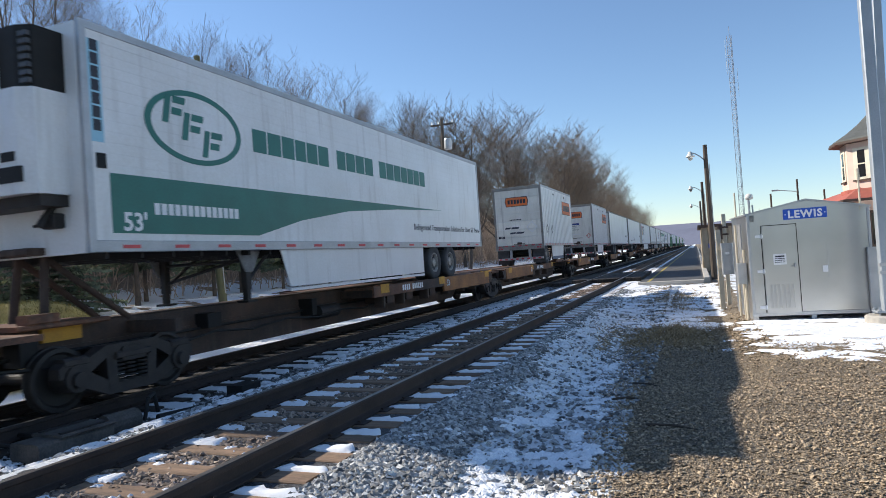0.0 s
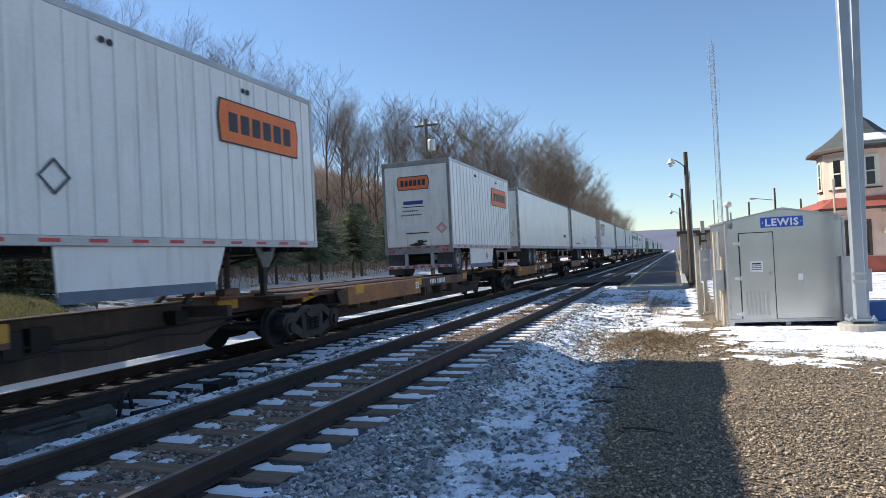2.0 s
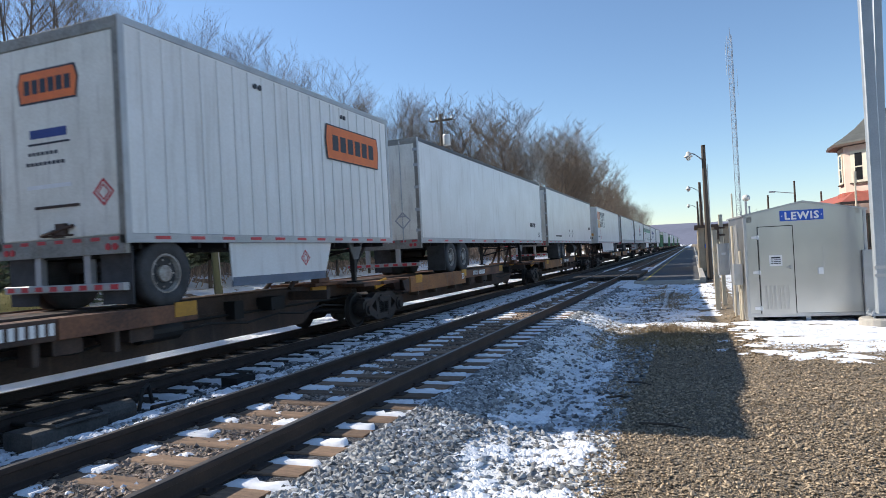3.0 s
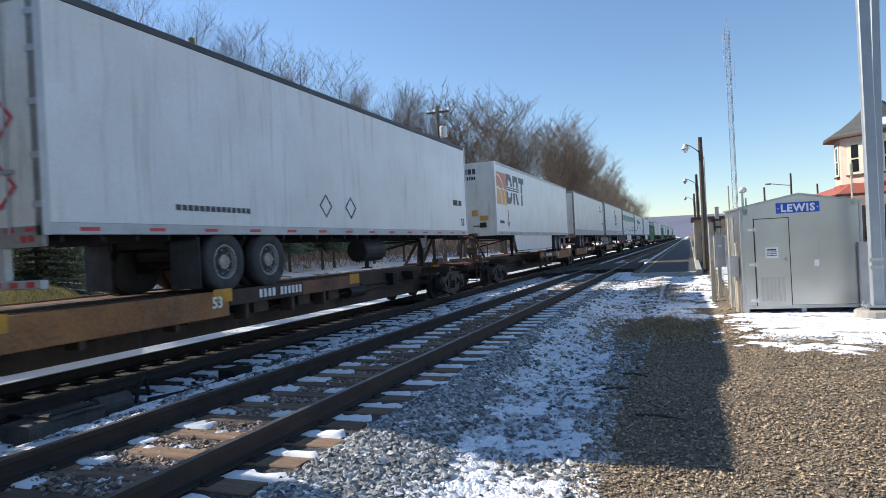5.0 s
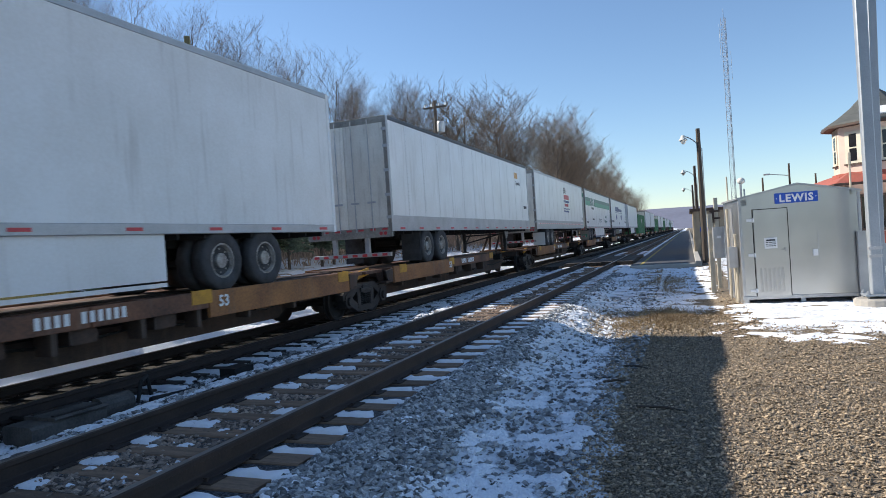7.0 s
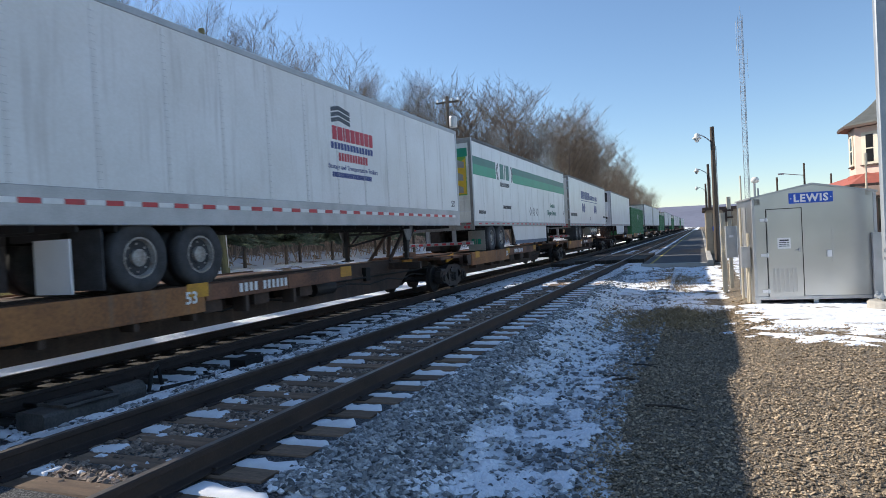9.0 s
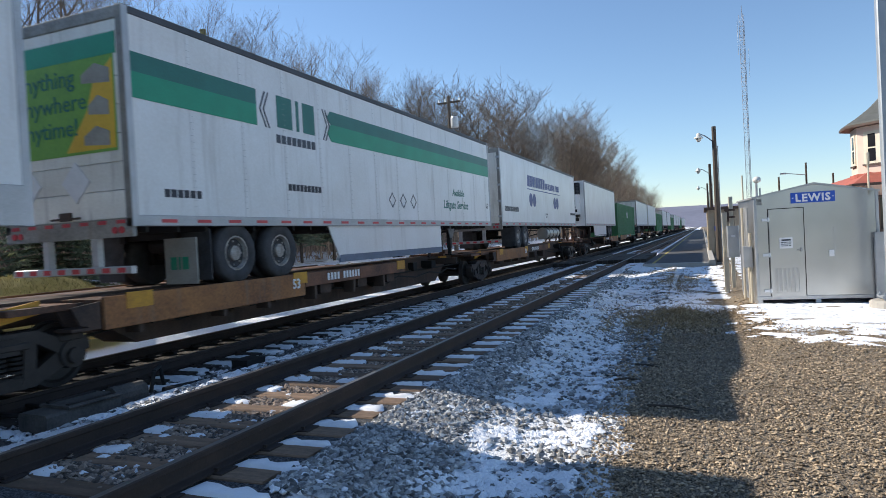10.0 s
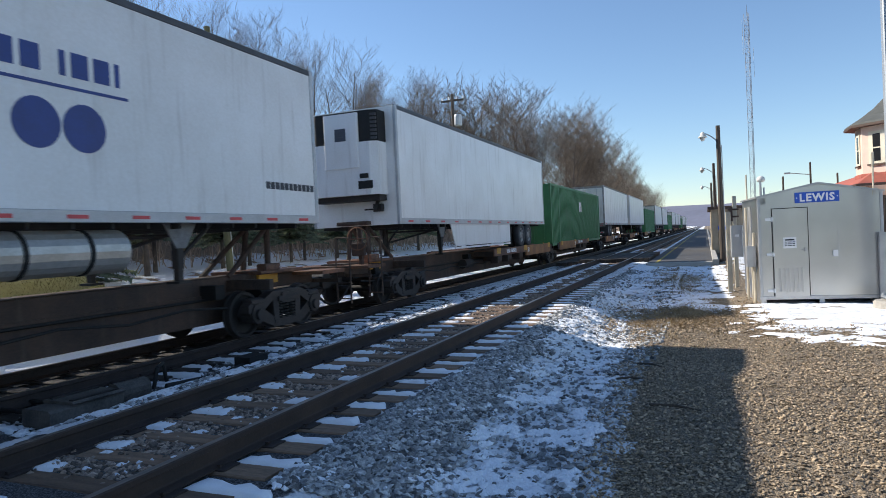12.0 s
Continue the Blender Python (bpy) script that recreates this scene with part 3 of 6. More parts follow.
def build_track(name, xc, z, label, tie_mat, phase):
    track = thing(name, pose(0, 0, 0), label, "railway track", kind="structure")
    for sx in (-GAUGE, GAUGE):
        part("rail", Soup().prism(rail_profile(xc + sx, z), 1, -40, 700), "rail", track, "rust-brown steel rail")
        part("rail_head", Soup().box(xc + sx - 0.026, xc + sx + 0.026, -40, 700, z - 0.002, z + 0.003), "rail_head", track, "worn rail head")
    tie_mesh = Soup().box(-1.3, 1.3, -0.115, 0.115, -0.17, 0, 0.012).mesh("tie", tie_mat)
    plate = Soup()
    for sx in (-GAUGE, GAUGE):
        plate.box(sx - 0.17, sx + 0.17, -0.09, 0.09, -0.002, 0.012)
        for px, py in ((-0.1, 0.05), (0.1, -0.05)):
            plate.rod((sx + px, py, 0.0), (sx + px, py, 0.035), 0.012, n=5)
            plate.box(sx + px - 0.016, sx + px + 0.016, py - 0.014, py + 0.014, 0.028, 0.04)
    plate_mesh = plate.mesh("tie_plate", "rail")
    rng = random.Random(phase)
    rest = Soup()
    for i in range(-8, 520):
        y = phase + 0.534 * i
        if i < 130:
            m = pose(xc + rng.uniform(-0.03, 0.03), y, z - 0.185, 0, 0, rng.uniform(-0.7, 0.7))
            tie = part("tie", tie_mesh, None, track, at=m)
            part("tie_plate", plate_mesh, None, tie)
        else:
            rest.box(xc - 1.3, xc + 1.3, y - 0.115, y + 0.115, z - 0.35, z - 0.185)
    tagged(part("far_ties", rest, tie_mat, track), kind="stuff")
    return track


build_track("track_near", TRACK_1, 0.0, "rusty rails on weathered timber ties with snow between them", "tie", 0.02)
build_track("track_far", TRACK_2, DROP, "rails on dark ties under the passing train", "tie_dark", 0.2)


def build_tie_snow():
    """Thin uneven tongues of snow lying against one side of each tie."""
    rng = random.Random(5)
    s = Soup()
    for xc, z, phase, last in ((TRACK_1, 0.0, 0.02, 95), (TRACK_2, DROP, 0.2, 80)):
        for i in range(0, last):
            y = phase + 0.534 * i
            spans = [(xc + 0.83, xc + 1.34 + rng.uniform(-0.18, 0.22))]
            if xc == TRACK_2:
                spans, wide = [(xc + 0.9, xc + rng.uniform(1.3, 1.9))], 0
            else:
                wide = 1
            spans += [] if not wide else [(xc - 0.64, xc - 0.64 + rng.uniform(0.2, 0.6))]
            if wide and rng.random() < 0.15:
                spans += [(xc + 0.1, xc + rng.uniform(0.3, 0.6))]
            spans += [(xc - 1.3, xc - 0.85)] if wide else []
            for a, b in spans:
                n = 11
                d = rng.uniform(0.13, 0.30)
                lo = [y + 0.10 + rng.uniform(-0.015, 0.01) for _ in range(n)]
                hi = [y + 0.115 + d * min(1.0, 0.35 + 2.2 * math.sin(math.pi * (k + 0.3) / (n - 0.4))) + rng.uniform(-0.09, 0.03) for k in range(n)]
                k0 = len(s.v)
                for k in range(n):
                    x = a + (b - a) * k / (n - 1)
                    mid = 0.5 * (lo[k] + hi[k])
                    low_end = 0.03 if k in (0, n - 1) else rng.uniform(0, 0.008)
                    s.v += [(x, lo[k], z - 0.22), (x, lo[k] + 0.02, z - 0.160 - low_end), (x, 0.35 * mid + 0.65 * hi[k], z - 0.163 - low_end), (x, hi[k], z - 0.222)]
                for k in range(n - 1):
                    for j in range(3):
                        q = k0 + 4 * k + j
                        s.f.append((q, q + 1, q + 5, q + 4))
    ob = part("snow", s, "snow", None, smooth=True)
    return tagged(ob, "thin strips of old snow lying against the ties", "snow", kind="stuff")


build_tie_snow()


# ---- train ----
SPEED = 14.645
DECK = 0.88          # tread of the wheel platforms above the near rails
BED = 0.72           # datum of the trailers and containers
TREAD = DECK - BED
moving = []          # (thing, x, place along the train, z)


def on_train(ob, u, z, x=TRACK_2):
    ob.matrix_world = pose(x, u, z)
    moving.append((ob, x, u, z))
    return ob


def wheel_meshes():
    tyre = Soup().turned([(0.30, -0.12), (0.44, -0.135), (0.50, -0.10), (0.505, 0.10), (0.47, 0.135), (0.30, 0.125), (0.285, 0.05)], 0, 28).mesh("tyre", "tyre", True)
    rim = Soup().turned([(0.29, 0.02), (0.30, 0.115), (0.27, 0.12), (0.25, 0.05), (0.17, 0.02), (0.13, 0.04), (0.125, 0.10), (0.06, 0.115), (0.0, 0.115)], 0, 24)
    for i in range(8):
        a = math.pi * i / 4
        rim.rod((0.03, 0.20 * math.cos(a), 0.20 * math.sin(a)), (0.055, 0.20 * math.cos(a), 0.20 * math.sin(a)), 0.018, n=6)
    return tyre, rim.mesh("rim", "rim")


TYRE, RIM = wheel_meshes()


def tandem(tr, ys, outer=1.22):
    """Axles with twin tyres; origin of the trailer lies on the tread."""
    for y in ys:
        zc = 0.505 + TREAD
        axle = part("axle", Soup().rod((-1.1, y, zc), (1.1, y, zc), 0.065, n=10).box(-0.62, -0.5, y - 0.15, y + 0.15, 0.52, 0.98).box(0.5, 0.62, y - 0.15, y + 0.15, 0.52, 0.98), "black", tr)
        for sx in (-1, 1):
            for k, off in enumerate((outer - 0.12, outer - 0.45)):
                w = part("tyre", TYRE, None, tr, "black trailer tyre", at=pose(sx * off, y, 0.505 + TREAD, 0, 0, 0 if sx > 0 else 180))
                if k == 0:
                    part("rim", RIM, None, w, "worn white steel rim")


def bogie_frame(tr, y0, y1, flap_y=None):
    s = Soup()
    for sx in (-0.55, 0.55):
        s.box(sx - 0.06, sx + 0.06, y0, y1, 0.92, 1.12)
        s.box(sx - 0.1, sx + 0.1, 0.5 * (y0 + y1) - 0.12, 0.5 * (y0 + y1) + 0.12, 0.55, 0.95)
    for y in (y0 + 0.1, 0.5 * (y0 + y1), y1 - 0.1):
        s.box(-0.6, 0.6, y - 0.05, y + 0.05, 0.95, 1.1)
    s.rod((-0.35, y0 + 0.5, 0.85), (0.35, y0 + 0.5, 0.85), 0.14, n=12)
    part("slider_frame", s, "black", tr)


def landing_gear(tr, y):
    for sx in (-0.95, 0.95):
        s = Soup().box(sx - 0.07, sx + 0.07, y - 0.07, y + 0.07, 0.42, 1.2, 0.015).box(sx - 0.05, sx + 0.05, y - 0.05, y + 0.05, 0.22, 0.45)
        s.box(sx - 0.13, sx + 0.13, y - 0.13, y + 0.13, 0.19, 0.23)
        part("landing_leg", s, "frame_steel", tr, "grimy landing leg")
        part("gusset", Soup().prism([(y - 0.34, 1.14), (y + 0.34, 1.14), (y + 0.1, 0.74), (y - 0.1, 0.74)], 0, sx - 0.09 if sx < 0 else sx + 0.06, sx - 0.06 if sx < 0 else sx + 0.09), "gusset_grey", tr, "grey steel gusset plate")
    b = Soup().rod((-0.95, y, 0.6), (0.95, y, 1.0), 0.03).rod((-0.95, y, 0.95), (0.95, y, 0.95), 0.03)
    b.rod((0.95, y, 0.55), (0.85, y + 0.9, 1.15), 0.035).rod((-0.95, y, 0.55), (-0.85, y + 0.9, 1.15), 0.035)
    part("landing_brace", b, "frame_steel", tr)


def under_bump(tr, y):
    """The rear guard with its striped bar."""
    s = Soup()
    for sx in (-0.5, 0.5):
        s.box(sx - 0.06, sx + 0.06, y + 0.02, y + 0.12, 0.5, 1.18)
    s.box(-1.2, 1.2, y, y + 0.1, 0.46, 0.57, 0.01)
    part("rear_guard", s, "aluminium", tr)
    stripe = Soup().box(0, 0.15, y - 0.004, y + 0.004, 0.48, 0.55).mesh("guard_stripe", "red")
    for i in range(8):
        part("guard_stripe", stripe, None, tr, at=pose(-1.15 + i * 0.3, 0, 0))


def skirt(tr, y0, y1, low=0.42, slope0=0.0, slope1=0.0, mat="white", band=False):
    s = Soup()
    s.prism([(y0, 1.17), (y1, 1.17), (y1 - slope1, low), (y0 + slope0, low)], 0, 1.215, 1.24)
    part("side_skirt", s, mat, tr, "white side skirt panel")
    part("skirt_edge", Soup().box(1.212, 1.243, y0 + slope0, y1 - slope1, low - 0.09, low + (0.07 if band else -0.03)), "skirt_rubber" if band else "white", tr, "rubber skirt edge")


def trailer(u, length, label, near_end, top=4.2, rail="aluminium", post_step=1.22, posts=True, marks=6, sill=0.16, axle_at=None, colour="white", skirt_span=None, strip="red", gear=True, band=False):
    """A road trailer; near_end: doors, shutter, nose or reefer, the end that comes first."""
    tr = thing("semi_trailer", pose(0, 0, 0), label, "trailer", "trailers on the train")
    L, W, low = length, 1.295, 1.12
    body = Soup().prism([(-W + 0.02, low + 0.05), (W - 0.02, low + 0.05), (W, low + 0.12), (W, top - 0.06), (W - 0.05, top), (-W + 0.05, top), (-W, top - 0.06), (-W, low + 0.12)], 1, 0.03, L - 0.03)
    part("body", body, colour, tr)
    part("roof_rail", Soup().box(W - 0.05, W + 0.012, 0, L, top - 0.10, top + 0.012, 0.008), rail, tr, "metal roof rail")
    part("roof_rail", Soup().box(-W - 0.012, -W + 0.05, 0, L, top - 0.10, top + 0.012, 0.008), rail, tr)
    part("bottom_rail", Soup().box(W - 0.06, W + 0.014, 0, L, low, low + sill, 0.01), "aluminium", tr, "aluminium bottom rail")
    part("bottom_rail", Soup().box(-W - 0.014, -W + 0.06, 0, L, low, low + sill, 0.01), "aluminium", tr)
    for y in (0.0, L - 0.09):
        part("end_post", Soup().box(W - 0.06, W + 0.015, y - 0.01, y + 0.10, low, top, 0.008), "aluminium" if near_end != "nose" else "white", tr)
    cross = Soup().box(-1.2, 1.2, 0.0, 0.05, low - 0.08, low + 0.04).mesh("cross_member", "black")
    for i in range(int(L / 0.6)):
        part("cross_member", cross, None, tr, at=pose(0, 0.3 + 0.6 * i, 0))
    if posts:
        post = Soup().box(W - 0.002, W + (0.022 if post_step < 0.9 else 0.006), -0.035, 0.035, low + sill, top - 0.13, 0.002).mesh("side_post", colour)
        y = post_step
        while y < L - 0.3:
            part("side_post", post, None, tr, at=pose(0, y, 0))
            y += post_step
        if post_step > 0.9:
            rv = Soup()
            y = post_step
            while y < L - 0.3:
                for k in range(26):
                    for off in (-0.022, 0.022):
                        z = low + 0.3 + k * (top - low - 0.55) / 25
                        rv.box(W + 0.004, W + 0.009, y + off - 0.006, y + off + 0.006, z - 0.006, z + 0.006)
                y += post_step
            tagged(part("rivets", rv, "aluminium", tr), kind="stuff")
    st = Soup()
    if strip == "both":
        wh = Soup()
        k = 0
        y = 0.4
        while y < L - 0.4:
            (st if k % 2 else wh).box(W + 0.012, W + 0.02, y, y + 0.28, low + 0.26, low + 0.33)
            y += 0.3
            k += 1
        part("white_marker", wh, "reflector_white", tr)
    else:
        mk = Soup().box(W + 0.012, W + 0.02, 0, 0.3, low + 0.05, low + 0.10).mesh("red_marker", "red")
        for i in range(marks):
            part("red_marker", mk, None, tr, "red reflective marker", at=pose(0, 0.5 + i * (L - 1.2) / (marks - 1), 0))
    if strip == "both":
        tagged(part("red_marker", st, "red", tr, "row of red reflective markers"), kind="stuff")
    rear = 0.0 if near_end in ("doors", "shutter") else L
    inward = 1 if rear == 0 else -1
    ax = axle_at or ((2.6, 3.82) if L > 12 else (0.78,))
    ys = [rear + inward * a for a in ax]
    tandem(tr, ys)
    bogie_frame(tr, min(ys) - 0.75, max(ys) + 0.75)
    if gear:
        landing_gear(tr, rear + inward * (L - (3.5 if L > 12 else 1.5)))
    if rear == 0:
        under_bump(tr, 0.0)
        for x0 in (-1.25, 0.65):
            part("mudflap", Soup().box(x0, x0 + 0.6, ys[0] - 0.66, ys[0] - 0.64, 0.26, 1.08), "tyre", tr)
    if near_end in ("doors", "shutter"):
        part("door_frame", Soup().box(-W, W, -0.02, 0.05, top - 0.17, top, 0.006).box(-W, -W + 0.1, -0.02, 0.05, low, top - 0.17).box(W - 0.1, W, -0.02, 0.05, low, top - 0.17).box(-W, W, -0.02, 0.05, low - 0.14, low + 0.12), "frame_worn", tr, "worn metal door frame")
        lamp = Soup().rod((0, -0.035, low - 0.04), (0, -0.015, low - 0.04), 0.05, n=12).mesh("tail_lamp", "red")
        for sx in (-1.1, -0.97, 0.97, 1.1):
            part("tail_lamp", lamp, None, tr, "round red tail lamp", at=pose(sx, 0, 0))
        em = Soup().box(0, 0.16, -0.028, -0.018, low + 0.05, low + 0.1).mesh("door_marker", "red")
        for i in range(7):
            part("door_marker", em, None, tr, at=pose(-1.15 + i * 0.36, 0, 0))
    if near_end == "doors":
        for sx in (-1, 1):
            d = part("door", Soup().box(min(0.01 * sx, sx * (W - 0.1)), max(0.01 * sx, sx * (W - 0.1)), -0.01, 0.05, low + 0.12, top - 0.17), "cream", tr, "cream weathered barn door")
            for hz in (1.5, 2.1, 2.75, 3.4, 3.85):
                part("hinge", Soup().box(sx * W - 0.13, sx * W + 0.03, -0.03, 0.0, hz - 0.04, hz + 0.04), "aluminium", d)
            rods = Soup()
            for rx in (0.25, 0.75):
                rods.rod((sx * rx, -0.035, low + 0.02), (sx * rx, -0.035, top - 0.06), 0.014, n=6)
                rods.box(sx * rx - 0.12, sx * rx + 0.12, -0.05, -0.02, 1.9, 1.95)
            part("locking_rod", rods, "aluminium", d)
    elif near_end == "shutter":
        h0, h1 = low + 0.12, top - 0.17
        n = 7
        for i in range(n):
            a, b = h0 + (h1 - h0) * i / n, h0 + (h1 - h0) * (i + 1) / n
            part("shutter_panel", Soup().box(-W + 0.1, W - 0.1, 0.0, 0.05, a + 0.006, b - 0.006, 0.006), "cream", tr, "cream roll-up door panel")
        part("shutter_latch", Soup().box(-0.12, 0.12, -0.03, 0.0, h0 + 0.02, h0 + 0.14).rod((-0.3, -0.02, h0 + 0.05), (0.3, -0.02, h0 + 0.05), 0.015), "rust_dark", tr)
    else:
        nose = Soup().prism([(-W, 0.1), (-W + 0.09, 0.0), (W - 0.09, 0.0), (W, 0.1)], 2, low, top - 0.01)
        part("nose_panel", nose, "cream" if near_end == "nose" else "white", tr, "flat front wall")
        box = Soup().box(0.62, 0.86, -0.16, 0.0, low + 0.35, low + 0.55, 0.02).rod((0.3, -0.03, low + 0.42), (0.62, -0.03, low + 0.42), 0.02)
        part("glad_hand_box", box, "frame_steel", tr)
    if skirt_span:
        skirt(tr, *skirt_span, band=band)
    on_train(tr, u, BED)
    return tr


def reefer_unit(tr, low=1.12):
    """The refrigeration machine on a trailer's front wall."""
    u = part("cooling_unit", Soup().prism([(-1.0, -0.45), (-0.8, -0.56), (0.8, -0.56), (1.0, -0.45), (1.0, 0.0), (-1.0, 0.0)], 2, 1.9, 3.25), "white", tr, "white refrigeration unit casing")
    part("unit_grille", Soup().prism([(-1.0, -0.42), (-0.78, -0.52), (0.78, -0.52), (1.0, -0.42), (1.0, 0.0), (-1.0, 0.0)], 2, 3.25, 4.05), "black", u, "black louvred grille")
    lv = Soup()
    for i in range(7):
        lv.box(0.55, 0.98, -0.50, -0.44, 3.3 + i * 0.1, 3.36 + i * 0.1)
        lv.box(-0.98, -0.55, -0.50, -0.44, 3.3 + i * 0.1, 3.36 + i * 0.1)
    part("louvre", lv, "dark_rail", u)
    part("casing_panel", Soup().box(-0.5, 0.5, -0.6, -0.5, 2.6, 4.0, 0.03), "white", u, "curved white front panel")
    part("maker_badge", Soup().box(-0.16, 0.16, -0.612, -0.6, 3.3, 3.62).box(-0.1, 0.1, -0.62, -0.61, 3.4, 3.5), "drt_grey", u)
    part("control_panel", Soup().box(0.45, 0.85, -0.575, -0.5, 2.05, 2.25).box(0.5, 0.75, -0.575, -0.5, 2.32, 2.44), "black", u)
    part("unit_base", Soup().box(-0.95, 0.95, -0.4, 0.0, 1.75, 1.9).rod((0.7, -0.25, 1.5), (0.75, -0.05, 1.8), 0.05), "frame_steel", u)


def shield(parent, m, w, h, name="sign_panel"):
    """A six-sided orange board with a dark edge and plain bars on it."""
    def outline(k):
        return [(-w / 2 + 0.05 - k, -h / 2 - k), (w / 2 - 0.05 + k, -h / 2 - k), (w / 2 + k, h * 0.1), (w / 2 - 0.06 + k, h / 2 + k), (-w / 2 + 0.06 - k, h / 2 + k), (-w / 2 - k, h * 0.1)]
    back = part(name, Soup().prism(outline(0.03), 2, -0.002, 0.004), "ink", parent, "dark edged board", at=m)
    part("sign_face", Soup().prism(outline(0.0), 2, 0.004, 0.008), "orange", back, "orange board")
    c = w * 0.05
    bar = Soup().prism([(-c, -h * 0.24), (c, -h * 0.24), (c, h * 0.24), (-c, h * 0.24)], 2, 0.008, 0.012).mesh("sign_bar", "ink")
    for k in range(6):
        part("sign_bar", bar, None, back, at=pose(-w * 0.345 + w * 0.138 * k, 0, 0))


def diamond(parent, m, r, mat="ink"):
    s = Soup()
    ring = [(r, 0), (0, r), (-r, 0), (0, -r)]
    inner = [(0.8 * a, 0.8 * b) for a, b in ring]
    for i in range(4):
        j = (i + 1) % 4
        s.prism([ring[i], ring[j], inner[j], inner[i]], 2, -0.002, 0.004)
    part("placard_frame", s, mat, parent, at=m)


def side(y, z, out=1.299):
    return Matrix.Translation((out, y, z)) @ SIDE


def end(x, z, out=-0.014):
    return Matrix.Translation((x, out, z)) @ FRONT


def disc(parent, y, z, r, mat, out=1.300, name="roundel"):
    part(name, Soup().turned([(0.0, -0.002), (r, -0.002), (r, 0.004), (0.0, 0.004)], 0, 28, (out, y, z)), mat, parent)


# an older white trailer that has nearly passed
trailer(-15.6, 16.15, "white box trailer with plain sides", "doors")

# refrigerated trailer with dark green livery
tr = trailer(6.17, 16.43, "white refrigerated trailer with dark green livery on its side", "reefer", post_step=99, posts=False, marks=17, skirt_span=(4.18, 11.1, 0.40, 0.30, 0.0), axle_at=(4.45, 3.1))
reefer_unit(tr)
ribs = Soup()
for i in range(18):
    ribs.box(1.293, 1.299, 0.35, 16.1, 1.42 + i * 0.15, 1.432 + i * 0.15)
part("side_groove", ribs, "white", tr)
ring = Soup()
N = 40
for i in range(N):
    a, b = 2 * math.pi * i / N, 2 * math.pi * (i + 1) / N
    ring.prism([(1.07 * math.cos(a), 0.585 * math.sin(a)), (1.07 * math.cos(b), 0.585 * math.sin(b)), (0.95 * math.cos(b), 0.50 * math.sin(b)), (0.95 * math.cos(a), 0.50 * math.sin(a))], 2, -0.002, 0.004)
part("oval_emblem", ring, "ffe_green", tr, "dark green oval ring", at=side(2.08, 3.08))
for k, (dy, dz) in enumerate(((-0.62, 0.22), (-0.15, 0.0), (0.38, -0.22))):
    s = Soup().prism([(0.0, -0.24), (0.14, -0.24), (0.24, 0.24), (0.10, 0.24)], 2, -0.002, 0.005)
    s.prism([(0.26, 0.12), (0.56, 0.12), (0.59, 0.24), (0.285, 0.24)], 2, -0.002, 0.005)
    s.prism([(0.22, -0.08), (0.47, -0.08), (0.49, 0.04), (0.245, 0.04)], 2, -0.002, 0.005)
    part("emblem_bar", s, "ffe_green", tr, at=side(2.08 + dy * 0.82 - 0.22, 3.08 + dz) @ Matrix.Diagonal((0.85, 0.92, 1, 1)))
bars([0.46, 0.46, 0.46, 0.42, 0.44, 0.46, -0.36, 0.42, 0.46, 0.46, 0.46, -0.36, 0.42, 0.46, 0.44, 0.44, 0.42, 0.42, 0.42], 0.42, 0.055, "ffe_green", tr, side(3.48, 2.90) @ Matrix.Diagonal((0.87, 1, 1, 1)))
s = Soup().prism([(0.36, 1.38), (0.36, 2.20), (6.2, 2.23), (12.6, 2.26), (9.4, 2.14), (6.8, 1.97), (4.9, 1.70), (3.5, 1.38)], 0, 1.2965, 1.3035)
part("green_flash", s, "ffe_green", tr, "tapering dark green flash")
bars([0.13] * 14, 0.17, 0.05, "sign_white", tr, side(1.10, 1.66, 1.305) @ Matrix.Diagonal((0.75, 1, 1, 1)))
lettering("53'", 0.36, "sign_white", tr, side(0.53, 1.42, 1.307), bold=0.008)
lettering("Refrigerated Transportation Solutions for Over 65 Years", 0.25, "ink", tr, side(10.43, 1.62))
part("number_strip", Soup().box(1.296, 1.302, 0.10, 0.30, 2.6, 3.98), material("pale_blue_strip", (0.35, 0.62, 0.75), (0.3, 0.55, 0.68), 0.5), tr, "pale blue strip")
bars([0.15] * 7, 0.12, 0.03, "ink", tr, Matrix.Translation((1.304, 0.26, 2.75)) @ SIDE @ pose(0, 0, 0, 0, 0, 90))
part("status_lamp", Soup().box(1.29, 1.32, 0.16, 0.30, 2.25, 2.45), "black", tr)

